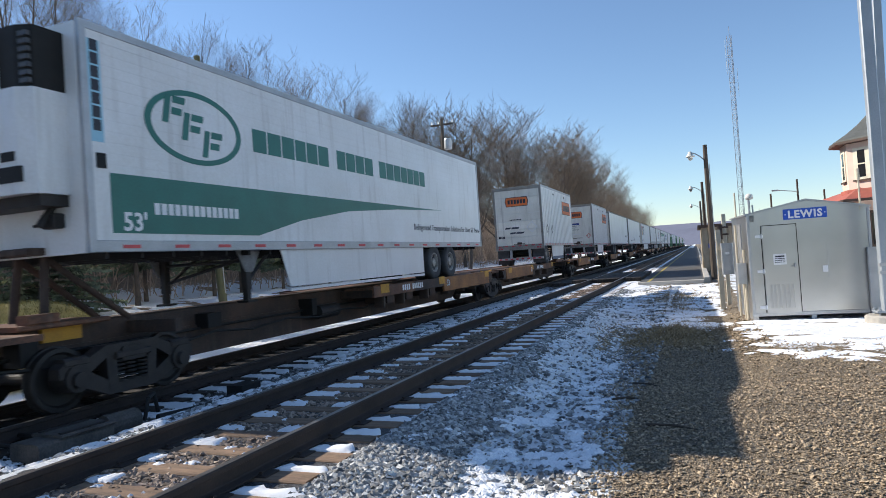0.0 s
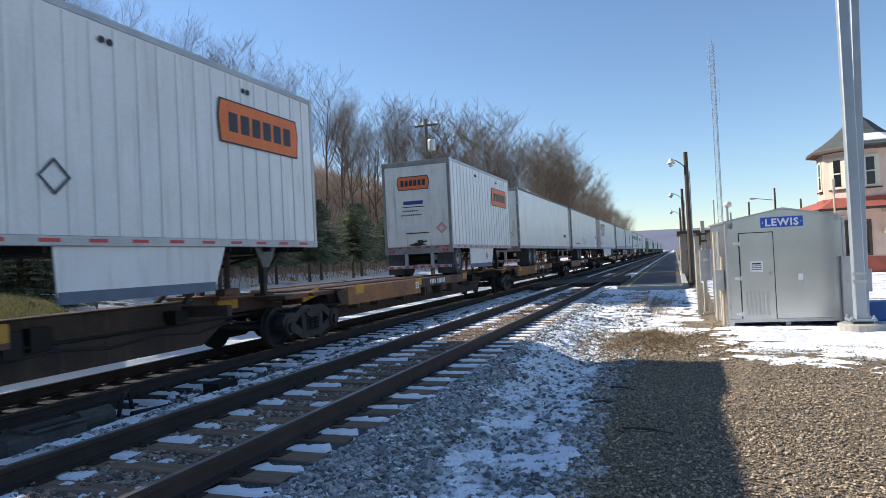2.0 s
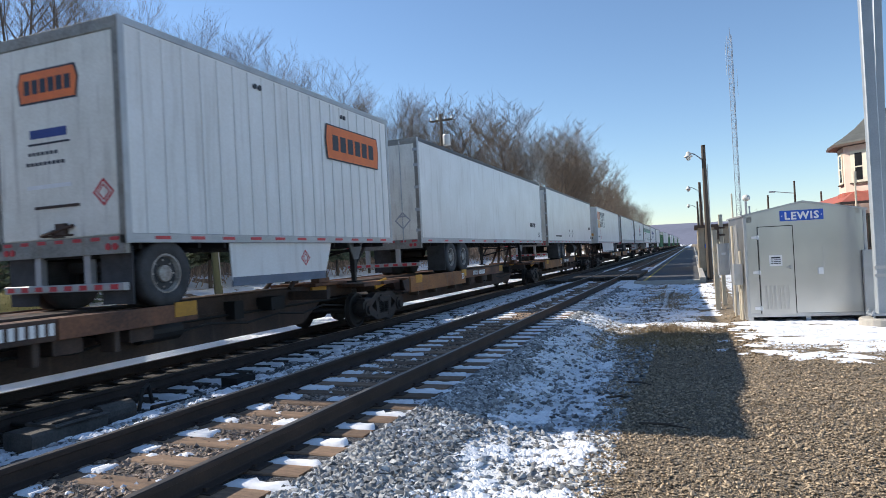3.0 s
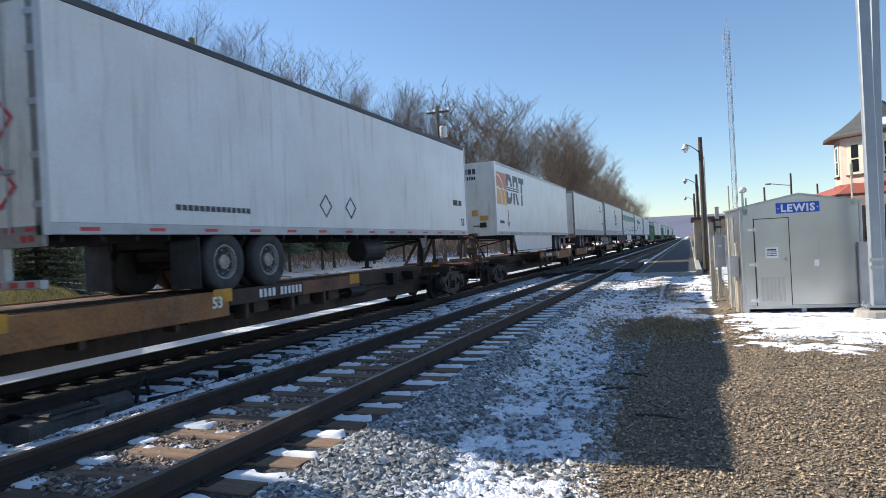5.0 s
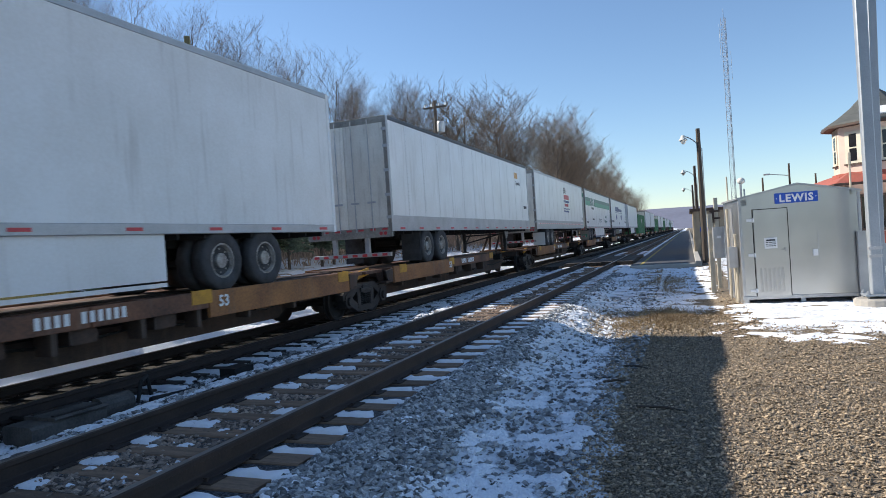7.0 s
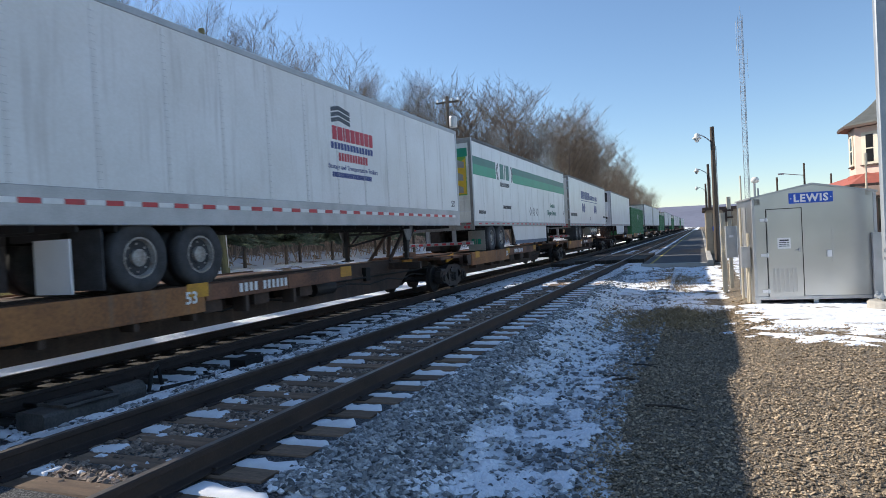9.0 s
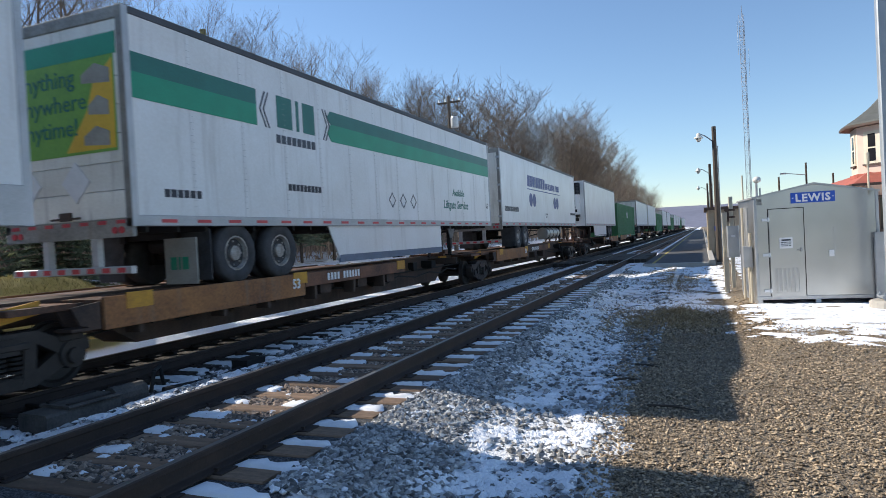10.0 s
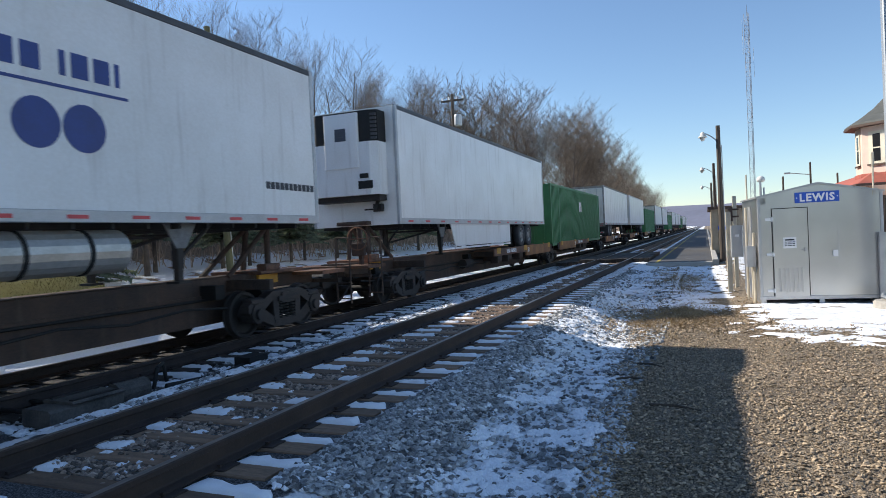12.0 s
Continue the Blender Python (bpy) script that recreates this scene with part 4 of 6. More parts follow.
# two short trailers with roll-up doors
for u, kind in ((33.1, "first"), (50.74, "second")):
    tr = trailer(u, 8.5, "short white ribbed trailer with an orange board beside its roll-up door" if kind == "first" else "short white ribbed trailer with red hazard diamonds on its door", "shutter", top=4.31, rail="aluminium", post_step=0.405, marks=11, sill=0.14, skirt_span=(2.2, 5.55, 0.46, 0.05, 0.3), band=True)
    shield(tr, end(-0.02 if kind == "first" else -0.1, 3.52), 1.2, 0.44)
    shield(tr, side(6.62, 3.34, 1.322), 2.45, 0.72)
    for px in (3.0, 6.1):
        part("roof_vent", Soup().rod((1.31, px, 3.98), (1.33, px, 3.98), 0.05, n=10).rod((1.31, px + 0.14, 3.98), (1.33, px + 0.14, 3.98), 0.05, n=10), "ink", tr)
    if kind == "first":
        bars([0.06] * 8, 0.05, 0.02, "ink", tr, end(-0.45, 2.55))
        bars([0.3, 0.4], 0.09, 0.05, "drt_grey", tr, end(-0.5, 1.83), slant=0.6)
        bars([0.3, 0.4], 0.09, 0.05, "drt_grey", tr, end(-0.75, 2.1), slant=0.6)
        diamond(tr, end(0.72, 2.15), 0.3, "reflector_white")
        bars([0.05] * 5, 0.12, 0.02, "ink", tr, end(-1.1, 1.62))
        diamond(tr, side(1.0, 2.0, 1.322), 0.26, "drt_grey"), diamond(tr, side(2.2, 2.0, 1.322), 0.24, "drt_grey")
    else:
        part("door_sheet", Soup().box(-1.18, 1.18, -0.012, 0.0, 1.26, 4.12, 0.006), "cream", tr, "plain cream door sheet with scuffs")
        part("door_bar", Soup().box(-0.45, 0.45, -0.03, -0.012, 1.70, 1.74).rod((-0.3, -0.06, 1.30), (0.35, -0.06, 1.42), 0.025).box(0.0, 0.2, -0.07, -0.012, 1.30, 1.46), "rust_dark", tr, "rusty latch bar")
        bars([0.75], 0.13, 0.05, "navy", tr, end(-0.5, 2.75))
        bars([0.85], 0.03, 0.05, "ink", tr, end(-0.55, 2.65))
        diamond(tr, end(0.92, 1.86), 0.2, "red"), diamond(tr, end(0.92, 1.86), 0.12, "red")
        bars([0.06] * 7, 0.05, 0.03, "ink", tr, end(-0.55, 2.5)), bars([0.06] * 9, 0.05, 0.03, "ink", tr, end(-0.6, 2.35))
        bars([0.9], 0.06, 0.03, "reflector_white", tr, end(-0.6, 2.0))
        diamond(tr, side(4.5, 0.82, 1.244), 0.16, "red"), diamond(tr, side(4.5, 0.82, 1.244), 0.09, "red")

# long plain trailers
tr = trailer(61.2, 16.15, "white box trailer with plain sides and cream doors", "doors", rail="dark_rail", posts=False, marks=12)
diamond(tr, end(0.75, 1.8, -0.03), 0.26, "aluminium")
bars([0.11] * 4 + [-0.1] + [0.1] * 3, 0.2, 0.03, "ink", tr, side(13.6, 1.9))
lettering("53", 0.34, "ink", tr, side(15.3, 1.42))
tr = trailer(78.85, 16.15, "white box trailer with a dark grey roof rail", "doors", rail="dark_rail", posts=False, marks=14, axle_at=(3.36, 4.6))
for z in (1.75, 2.6):
    diamond(tr, end(0.6, z, -0.03), 0.3, "red")
diamond(tr, side(6.6, 1.75), 0.26, "drt_grey"), diamond(tr, side(7.7, 1.75), 0.26, "drt_grey")
bars([0.11] * 4 + [-0.1] + [0.1] * 3, 0.2, 0.03, "ink", tr, side(14.75, 2.12) @ Matrix.Diagonal((0.8, 0.9, 1, 1)))
lettering("53", 0.34, "ink", tr, side(15.45, 1.45), bold=0.006)
bars([0.1] * 14, 0.09, 0.03, "drt_grey", tr, side(2.2, 1.5))
part("spare_tank", Soup().turned([(0.0, 0.0), (0.26, 0.0), (0.29, 0.04), (0.29, 1.1), (0.26, 1.14), (0.0, 1.14)], 1, 18, (0.9, 8.6, 0.76)), "frame_steel", tr, "dark cylindrical tank")

# trailer with the big slate emblem, nose first
tr = trailer(98.75, 16.4, "white trailer with a salmon square and slate block emblem", "nose", top=4.16, posts=False, marks=10, skirt_span=(2.95, 11.4, 0.42, 0.5, 0.0), axle_at=(3.7, 2.5))
part("emblem_square", Soup().prism([(0, 0.68), (1.47, 0.68), (1.47, 1.35), (0, 1.35)], 2, -0.002, 0.004), "drt_red", tr, "salmon square", at=side(0.25, 2.42))
part("emblem_square", Soup().prism([(0, 0.0), (1.47, 0.0), (1.47, 0.64), (0, 0.64)], 2, -0.002, 0.004), "drt_gold", tr, "gold square", at=side(0.25, 2.42))
arc = Soup()
for rad in (0.75, 1.25):
    for i in range(10):
        a, b = math.pi / 2 * i / 10, math.pi / 2 * (i + 1) / 10
        arc.prism([(rad * math.cos(a), rad * math.sin(a)), (rad * math.cos(b), rad * math.sin(b)), ((rad - 0.06) * math.cos(b), (rad - 0.06) * math.sin(b)), ((rad - 0.06) * math.cos(a), (rad - 0.06) * math.sin(a))], 2, 0.004, 0.008)
part("emblem_arc", arc, "reflector_white", tr, at=side(0.27, 2.43))
block = Soup()
for x0, lower in ((0.0, 0), (1.25, 1), (2.45, 2)):
    if lower == 0:
        block.prism([(x0, 0), (x0 + 0.28, 0), (x0 + 0.28, 0.5), (x0, 0.5)], 2, -0.002, 0.004).prism([(x0, 0.75), (x0 + 0.28, 0.75), (x0 + 0.28, 1.25), (x0, 1.25)], 2, -0.002, 0.004)
        block.prism([(x0 + 0.28, 0), (x0 + 0.7, 0), (x0 + 0.95, 0.15), (x0 + 0.72, 0.35), (x0 + 0.6, 0.26), (x0 + 0.28, 0.26)], 2, -0.002, 0.004)
        block.prism([(x0 + 0.28, 0.99), (x0 + 0.6, 0.99), (x0 + 0.72, 0.9), (x0 + 0.95, 1.1), (x0 + 0.7, 1.25), (x0 + 0.28, 1.25)], 2, -0.002, 0.004)
        block.prism([(x0 + 0.74, 0.37), (x0 + 0.97, 0.17), (x0 + 1.08, 0.5), (x0 + 0.8, 0.5)], 2, -0.002, 0.004).prism([(x0 + 0.8, 0.75), (x0 + 1.08, 0.75), (x0 + 0.97, 1.08), (x0 + 0.74, 0.88)], 2, -0.002, 0.004)
        block.prism([(x0, 0.56), (x0 + 2.4, 0.56), (x0 + 2.4, 0.62), (x0, 0.62)], 2, -0.002, 0.004).prism([(x0, 0.66), (x0 + 2.4, 0.66), (x0 + 2.4, 0.71), (x0, 0.71)], 2, -0.002, 0.004)
    elif lower == 1:
        block.prism([(x0, 0), (x0 + 0.28, 0), (x0 + 0.28, 0.5), (x0, 0.5)], 2, -0.002, 0.004).prism([(x0, 0.75), (x0 + 0.28, 0.75), (x0 + 0.28, 1.25), (x0, 1.25)], 2, -0.002, 0.004)
        block.prism([(x0 + 0.28, 0.99), (x0 + 0.95, 0.99), (x0 + 0.95, 1.25), (x0 + 0.28, 1.25)], 2, -0.002, 0.004).prism([(x0 + 0.7, 0.75), (x0 + 1.0, 0.75), (x0 + 1.0, 1.0), (x0 + 0.7, 1.0)], 2, -0.002, 0.004)
        block.prism([(x0 + 0.75, 0.0), (x0 + 1.1, 0.0), (x0 + 0.7, 0.5), (x0 + 0.4, 0.5)], 2, -0.002, 0.004)
    else:
        block.prism([(x0, 1.0), (x0 + 1.05, 1.0), (x0 + 1.05, 1.25), (x0, 1.25)], 2, -0.002, 0.004).prism([(x0 + 0.42, 0.56), (x0 + 0.7, 0.56), (x0 + 0.7, 1.0), (x0 + 0.42, 1.0)], 2, -0.002, 0.004).prism([(x0 + 0.42, 0), (x0 + 0.7, 0), (x0 + 0.7, 0.5), (x0 + 0.42, 0.5)], 2, -0.002, 0.004)
part("block_emblem", block, "drt_grey", tr, "slate grey block emblem", at=side(1.77, 2.5) @ Matrix.Diagonal((0.9, 1.04, 1, 1)))
part("arrow", Soup().prism([(-0.03, 0.1), (0.03, 0.1), (0.03, 0.75), (-0.03, 0.75)], 2, -0.002, 0.004).prism([(0, 0), (0.22, 0.25), (0.16, 0.28), (0, 0.1), (-0.16, 0.28), (-0.22, 0.25)], 2, -0.002, 0.004), "uni_red", tr, at=side(1.9, 1.45))
part("emblem_square", Soup().box(-0.35, -0.1, -0.008, 0.0, 3.68, 3.92), "drt_red", tr)
bars([0.16, 0.16, 0.14], 0.22, 0.04, "drt_grey", tr, end(-0.05, 3.69, -0.004))
bars([0.07] * 6, 0.14, 0.03, "ink", tr, end(-0.1, 3.45, -0.004))
bars([0.08] * 6, 0.12, 0.03, "ink", tr, side(0.55, 1.62))
for x0, x1, z0, z1 in ((0.25, 0.5, 1.95, 2.2), (0.6, 0.95, 1.75, 1.95), (-0.35, -0.1, 1.8, 1.95)):
    part("placard", Soup().box(x0, x1, -0.02, 0.0, z0, z1), "drt_gold", tr, "worn yellow placard")

tr = trailer(118.1, 15.9, "white box trailer with small lettering near its front", "doors", rail="dark_rail", post_step=1.22, marks=12, sill=0.42)
bars([0.26, 0.26, 0.26], 0.34, 0.06, "drt_gold", tr, side(13.4, 3.46) @ Matrix.Diagonal((0.66, 0.8, 1, 1)))
lettering("logistics", 0.25, "drt_grey", tr, side(13.62, 3.18))
bars([0.09] * 5, 0.13, 0.03, "ink", tr, side(14.9, 2.1))

tr = trailer(135.65, 16.1, "white riveted trailer with crimson and navy lettering", "doors", rail="aluminium", sill=0.48, strip="both", top=4.2, axle_at=(3.1, 4.3))
flag = Soup()
for k in range(3):
    flag.prism([(0.0, 0.16 * k), (0.45, 0.1 + 0.16 * k), (1.15, 0.0 + 0.16 * k), (1.15, 0.12 + 0.16 * k), (0.45, 0.22 + 0.16 * k), (0.0, 0.12 + 0.16 * k)], 2, -0.002, 0.004)
part("wavy_emblem", flag, "drt_grey", tr, at=side(8.35, 3.36) @ Matrix.Diagonal((0.7, 0.75, 1, 1)))
bars([0.26, 0.28, 0.1, 0.26, 0.26, 0.26, 0.24, 0.26, 0.24], 0.30, 0.05, "uni_red", tr, side(8.37, 3.0) @ Matrix.Diagonal((0.72, 1, 1, 1)))
bars([0.16] * 14, 0.16, 0.07, "navy", tr, side(8.3, 2.80) @ Matrix.Diagonal((0.6, 0.9, 1, 1)))
bars([0.15] * 11, 0.2, 0.06, "uni_red", tr, side(8.6, 2.55) @ Matrix.Diagonal((0.58, 0.9, 1, 1)))
lettering("Storage and Transportation Trailers", 0.155, "navy", tr, side(8.15, 2.36))
bars([0.12] * 20, 0.11, 0.03, "navy", tr, side(8.3, 2.18) @ Matrix.Diagonal((0.6, 1, 1, 1)))
lettering("53'", 0.28, "ink", tr, side(15.4, 1.72))
bars([0.2, 0.2, 0.2], 0.24, 0.06, "uni_red", tr, end(-0.85, 3.3, -0.016)), bars([0.1] * 5, 0.12, 0.05, "navy", tr, end(-0.85, 3.1, -0.016)), bars([0.12] * 4, 0.14, 0.05, "uni_red", tr, end(-0.85, 2.9, -0.016))
part("mudflap_sign", Soup().box(0.62, 1.27, 1.95, 1.975, 0.25, 0.95), "sign_white", tr, "white mudflap")

tr = trailer(153.2, 16.4, "white trailer with a two-tone green band along its side", "shutter", rail="dark_rail", post_step=1.22, marks=22, band=True, skirt_span=(5.1, 11.5, 0.42, 0.45, 0.0), axle_at=(2.2, 3.45))
for z0, z1, mat in ((3.30, 3.58, "ffe_green"), (2.93, 3.30, "rl_green")):
    part("green_band", Soup().box(1.2965, 1.3045, 0.1, 2.85, z0, z1), mat, tr)
    part("green_band", Soup().prism([(5.35 - (z0 < 3.3) * 0.0, z0), (16.3, z0), (16.3, z1), (5.35, z1), (5.2, 0.5 * (z0 + z1))], 0, 1.2965, 1.3045), mat, tr)
bars([0.42, 0.08, 0.36], 0.6, 0.12, "ffe_green", tr, side(3.45, 2.98) @ Matrix.Diagonal((1.15, 1, 1, 1)))
bars([0.16] * 8, 0.16, 0.05, "drt_grey", tr, side(3.4, 2.68) @ Matrix.Diagonal((0.8, 1, 1, 1)))
lettering("Available", 0.30, "ffe_green", tr, side(12.5, 2.08), shear=0.15, bold=0.004)
lettering("Liftgate Service", 0.36, "ffe_green", tr, side(11.7, 1.67), shear=0.15, bold=0.004)
for k in range(3):
    diamond(tr, side(8.17 + 0.65 * k, 1.78), 0.2, "drt_grey")
bars([0.1] * 9, 0.13, 0.03, "ink", tr, side(3.7, 1.8))
bars([0.1] * 6, 0.12, 0.03, "ink", tr, side(0.6, 1.55))
lettering("53'", 0.26, "ink", tr, side(15.85, 1.75))
for k in range(2):
    for y0, d in ((2.93 + 0.10 * k, 0.16), (5.28 - 0.10 * k, -0.16)):
        ch = Soup().prism([(y0, 3.255), (y0 + d, 3.58), (y0 + d + 0.035, 3.58), (y0 + 0.035, 3.255)], 0, 1.2965, 1.3045)
        ch.prism([(y0 + 0.035, 3.255), (y0, 3.255), (y0 + d, 2.93), (y0 + d + 0.035, 2.93)], 0, 1.2965, 1.3045)
        part("chevron", ch, "drt_grey", tr, "thin grey chevron")
post = part("door_poster", Soup().box(-1.15, 1.1, -0.01, 0.0, 2.2, 3.75), "poster_green", tr, "green and yellow poster on the door")
part("poster_field", Soup().prism([(0.1, 2.24), (1.08, 2.24), (1.08, 3.5), (0.7, 3.2), (0.55, 2.8)], 1, -0.013, -0.009), "poster_yellow", post, "golden yellow field")
for cx, cz, w in ((0.75, 3.3, 0.55), (0.78, 2.85, 0.4), (0.72, 2.42, 0.5)):
    part("poster_shape", Soup().prism([(cx - w / 2, cz - 0.1), (cx + w / 2, cz - 0.14), (cx + w / 2, cz + 0.06), (cx, cz + 0.16), (cx - w / 2, cz + 0.02)], 1, -0.017, -0.013), "flap", post, "plain grey shape")
for cx in (-0.75, 0.25):
    part("placard_plate", Soup().prism([(cx - 0.28, 1.8), (cx, 1.5), (cx + 0.28, 1.8), (cx, 2.1)], 1, -0.02, -0.004), "reflector_white", tr, "pale diamond placard holder")
for k, w in enumerate(("Anything", "Anywhere", "Anytime!")):
    lettering(w, 0.36, "ffe_green", tr, end(-0.95, 3.2 - 0.36 * k, -0.016), name="poster_lettering")
part("green_strip", Soup().box(-1.15, 1.15, -0.014, 0.0, 3.55, 3.85), "rl_green", tr)
part("mudflap_sign", Soup().box(0.62, 1.27, 1.2, 1.225, 0.22, 0.95), "flap", tr, "taupe mudflap")
bars([0.12, 0.04, 0.12], 0.2, 0.04, "rl_green", tr, end(0.75, 0.45, 1.19))

tr = trailer(171.05, 16.0, "white box trailer with navy lettering and paired navy discs", "doors", rail="dark_rail", posts=False, marks=16)
bars([0.44, 0.34, 0.34, 0.14, 0.44, 0.4, 0.38, 0.38], 0.6, 0.07, "navy", tr, side(4.3, 2.93) @ Matrix.Diagonal((1.03, 0.85, 1, 1)), slant=0.12)
bars([0.2, 0.2, 0.07, 0.2, 0.2, 0.2, 0.14, 0.2, -0.14, 0.07, 0.2, 0.2, 0.06], 0.30, 0.07, "navy", tr, side(7.85, 2.95) @ Matrix.Diagonal((1.2, 1.05, 1, 1)))
part("underline", Soup().box(1.2965, 1.303, 4.3, 11.4, 2.79, 2.83), "navy", tr)
for y in (4.85, 5.5, 10.05, 10.7):
    disc(tr, y, 2.32, 0.31, "navy")
bars([0.16] * 15, 0.2, 0.05, "drt_grey", tr, side(0.5, 1.72) @ Matrix.Diagonal((0.67, 1, 1, 1)))
lettering('53"', 0.34, "drt_grey", tr, side(7.75, 1.5))
bars([0.11] * 11, 0.13, 0.03, "ink", tr, side(14.35, 1.75))
tank = part("fuel_tank", Soup().turned([(0.0, 0.0), (0.28, 0.0), (0.30, 0.03), (0.30, 2.9), (0.28, 2.93), (0.0, 2.93)], 1, 20, (0.9, 8.5, 0.74)), "tank", tr, "cylindrical worn tank with straps")
for y in (9.0, 9.9, 10.8):
    part("strap", Soup().turned([(0.305, y - 0.03), (0.315, y - 0.03), (0.315, y + 0.03), (0.305, y + 0.03)], 1, 20, (0.9, 0, 0.74)), "black", tank)

tr = trailer(190.85, 16.1, "white refrigerated trailer with plain ribbed side", "reefer", rail="dark_rail", posts=False, marks=14, skirt_span=(3.7, 10.3, 0.42, 0.4, 0.0), axle_at=(4.0, 2.8))
reefer_unit(tr)


def container(u, length, label, colour, top=3.25):
    """A corrugated box set low on the car."""
    ob = thing("container", pose(0, 0, 0), label, "container", "containers on the train")
    W = 1.295
    part("body", Soup().box(-W + 0.03, W - 0.03, 0.05, length - 0.05, 0.1, top - 0.03), colour, ob)
    fr = Soup()
    for y0, y1 in ((0, 0.14), (length - 0.14, length), (2.0, 2.12), (length - 2.12, length - 2.0)):
        fr.box(W - 0.1, W + 0.01, y0, y1, 0.02, top, 0.01).box(-W - 0.01, -W + 0.1, y0, y1, 0.02, top, 0.01)
    fr.box(W - 0.08, W + 0.01, 0, length, 0.02, 0.16).box(W - 0.08, W + 0.01, 0, length, top - 0.1, top).box(-W, -W + 0.08, 0, length, top - 0.1, top)
    part("frame", fr, colour, ob)
    cor = Soup()
    y = 0.4
    while y < length - 0.4:
        cor.box(W - 0.035, W, y, y + 0.14, 0.16, top - 0.1, 0.02)
        y += 0.29
    part("corrugation", cor, colour, ob)
    rods = Soup()
    for x in (-0.9, -0.35, 0.35, 0.9):
        rods.rod((x, 0.02, 0.1), (x, 0.02, top - 0.08), 0.02, n=6)
    part("locking_rod", rods, colour, ob)
    on_train(ob, u, BED)
    return ob


c = container(208.6, 16.15, "green corrugated container with a pale emblem", "container_green")
bars([0.3, 0.3], 0.6, 0.12, "sign_white", c, side(8.0, 1.9, 1.31))
trailer(227.6, 16.1, "white box trailer with plain sides", "doors", rail="dark_rail", marks=8)
trailer(246.0, 16.1, "white box trailer with plain sides", "nose", posts=False, marks=8)
container(264.2, 16.15, "green corrugated container set low on its car", "container_green")
for k, u in enumerate((282.5, 300.8, 319.1, 337.4, 355.7, 374.0, 392.3, 410.6, 428.9, 447.2)):
    if k % 4 == 2:
        container(u, 16.15, "green corrugated container set low on its car", "container_green")
    else:
        trailer(u, 16.1, "white box trailer with plain sides", "doors", posts=False, marks=8, gear=False)


# ---- rail cars ----
def truck_meshes():
    """A two-axle bogie: wheelset, side frame and bolster, about its centre on the rail."""
    ws = Soup()
    for sx in (-1, 1):
        x = sx * 0.753
        ws.turned([(0.0, x - sx * 0.07), (0.36, x - sx * 0.07), (0.44, x - sx * 0.06), (0.44, x - sx * 0.035), (0.42, x - sx * 0.03), (0.415, x + sx * 0.07), (0.36, x + sx * 0.075), (0.33, x + sx * 0.03), (0.14, x + sx * 0.01), (0.12, x + sx * 0.09), (0.0, x + sx * 0.09)], 0, 28)
    ws.rod((-1.0, 0, 0), (1.0, 0, 0), 0.075, n=12)
    fr = Soup()
    fr.prism([(-1.14, 0.60), (-1.04, 0.68), (-0.74, 0.67), (-0.44, 0.81), (0.44, 0.81), (0.74, 0.67), (1.04, 0.68), (1.14, 0.60), (1.14, 0.47), (0.68, 0.50), (0.40, 0.67), (-0.40, 0.67), (-0.68, 0.50), (-1.14, 0.47)], 0, -0.10, 0.10)
    fr.prism([(-1.10, 0.48), (-0.70, 0.51), (-0.34, 0.29), (0.34, 0.29), (0.70, 0.51), (1.10, 0.48), (1.02, 0.30), (0.80, 0.32), (0.40, 0.14), (-0.40, 0.14), (-0.80, 0.32), (-1.02, 0.30)], 0, -0.085, 0.085)
    for y0, y1, lean in ((-0.44, -0.28, 0.04), (0.28, 0.44, -0.04)):
        fr.prism([(y0 + lean, 0.20), (y1 + lean, 0.20), (y1, 0.74), (y0, 0.74)], 0, -0.092, 0.092)
    for y in (-0.89, 0.89):
        fr.rod((-0.12, y, 0.45), (0.125, y, 0.45), 0.20, 0.18, n=14)
        fr.box(-0.11, 0.11, y - 0.17, y + 0.17, 0.60, 0.72, 0.03)
    fr.box(-0.05, 0.14, -0.30, 0.30, 0.60, 0.70, 0.02)
    cap = Soup().rod((-0.09, 0, 0.43), (0.18, 0, 0.43), 0.12, 0.10, n=14)
    sp = Soup()
    for y in (-0.19, 0.0, 0.19):
        for k in range(6):
            sp.rod((0.03, y, 0.28 + 0.055 * k), (0.03, y, 0.31 + 0.055 * k), 0.08, n=10)
    bo = Soup().box(-1.15, 1.15, -0.2, 0.2, 0.56, 0.76, 0.03).rod((0, 0, 0.7), (0, 0, 0.9), 0.3, n=16)
    bk = Soup().box(-0.9, 0.9, -0.36, -0.28, 0.3, 0.45).box(-0.9, 0.9, 0.28, 0.36, 0.3, 0.45)
    return (ws.mesh("wheelset", "frame_steel", False), fr.mesh("side_frame", "truck_grime"), cap.mesh("bearing_cap", "truck_grime"), sp.mesh("spring", "black"), bo.mesh("bolster", "frame_steel"), bk.mesh("brake_beam", "black"))


TRUCK = truck_meshes()
wheelsets = []


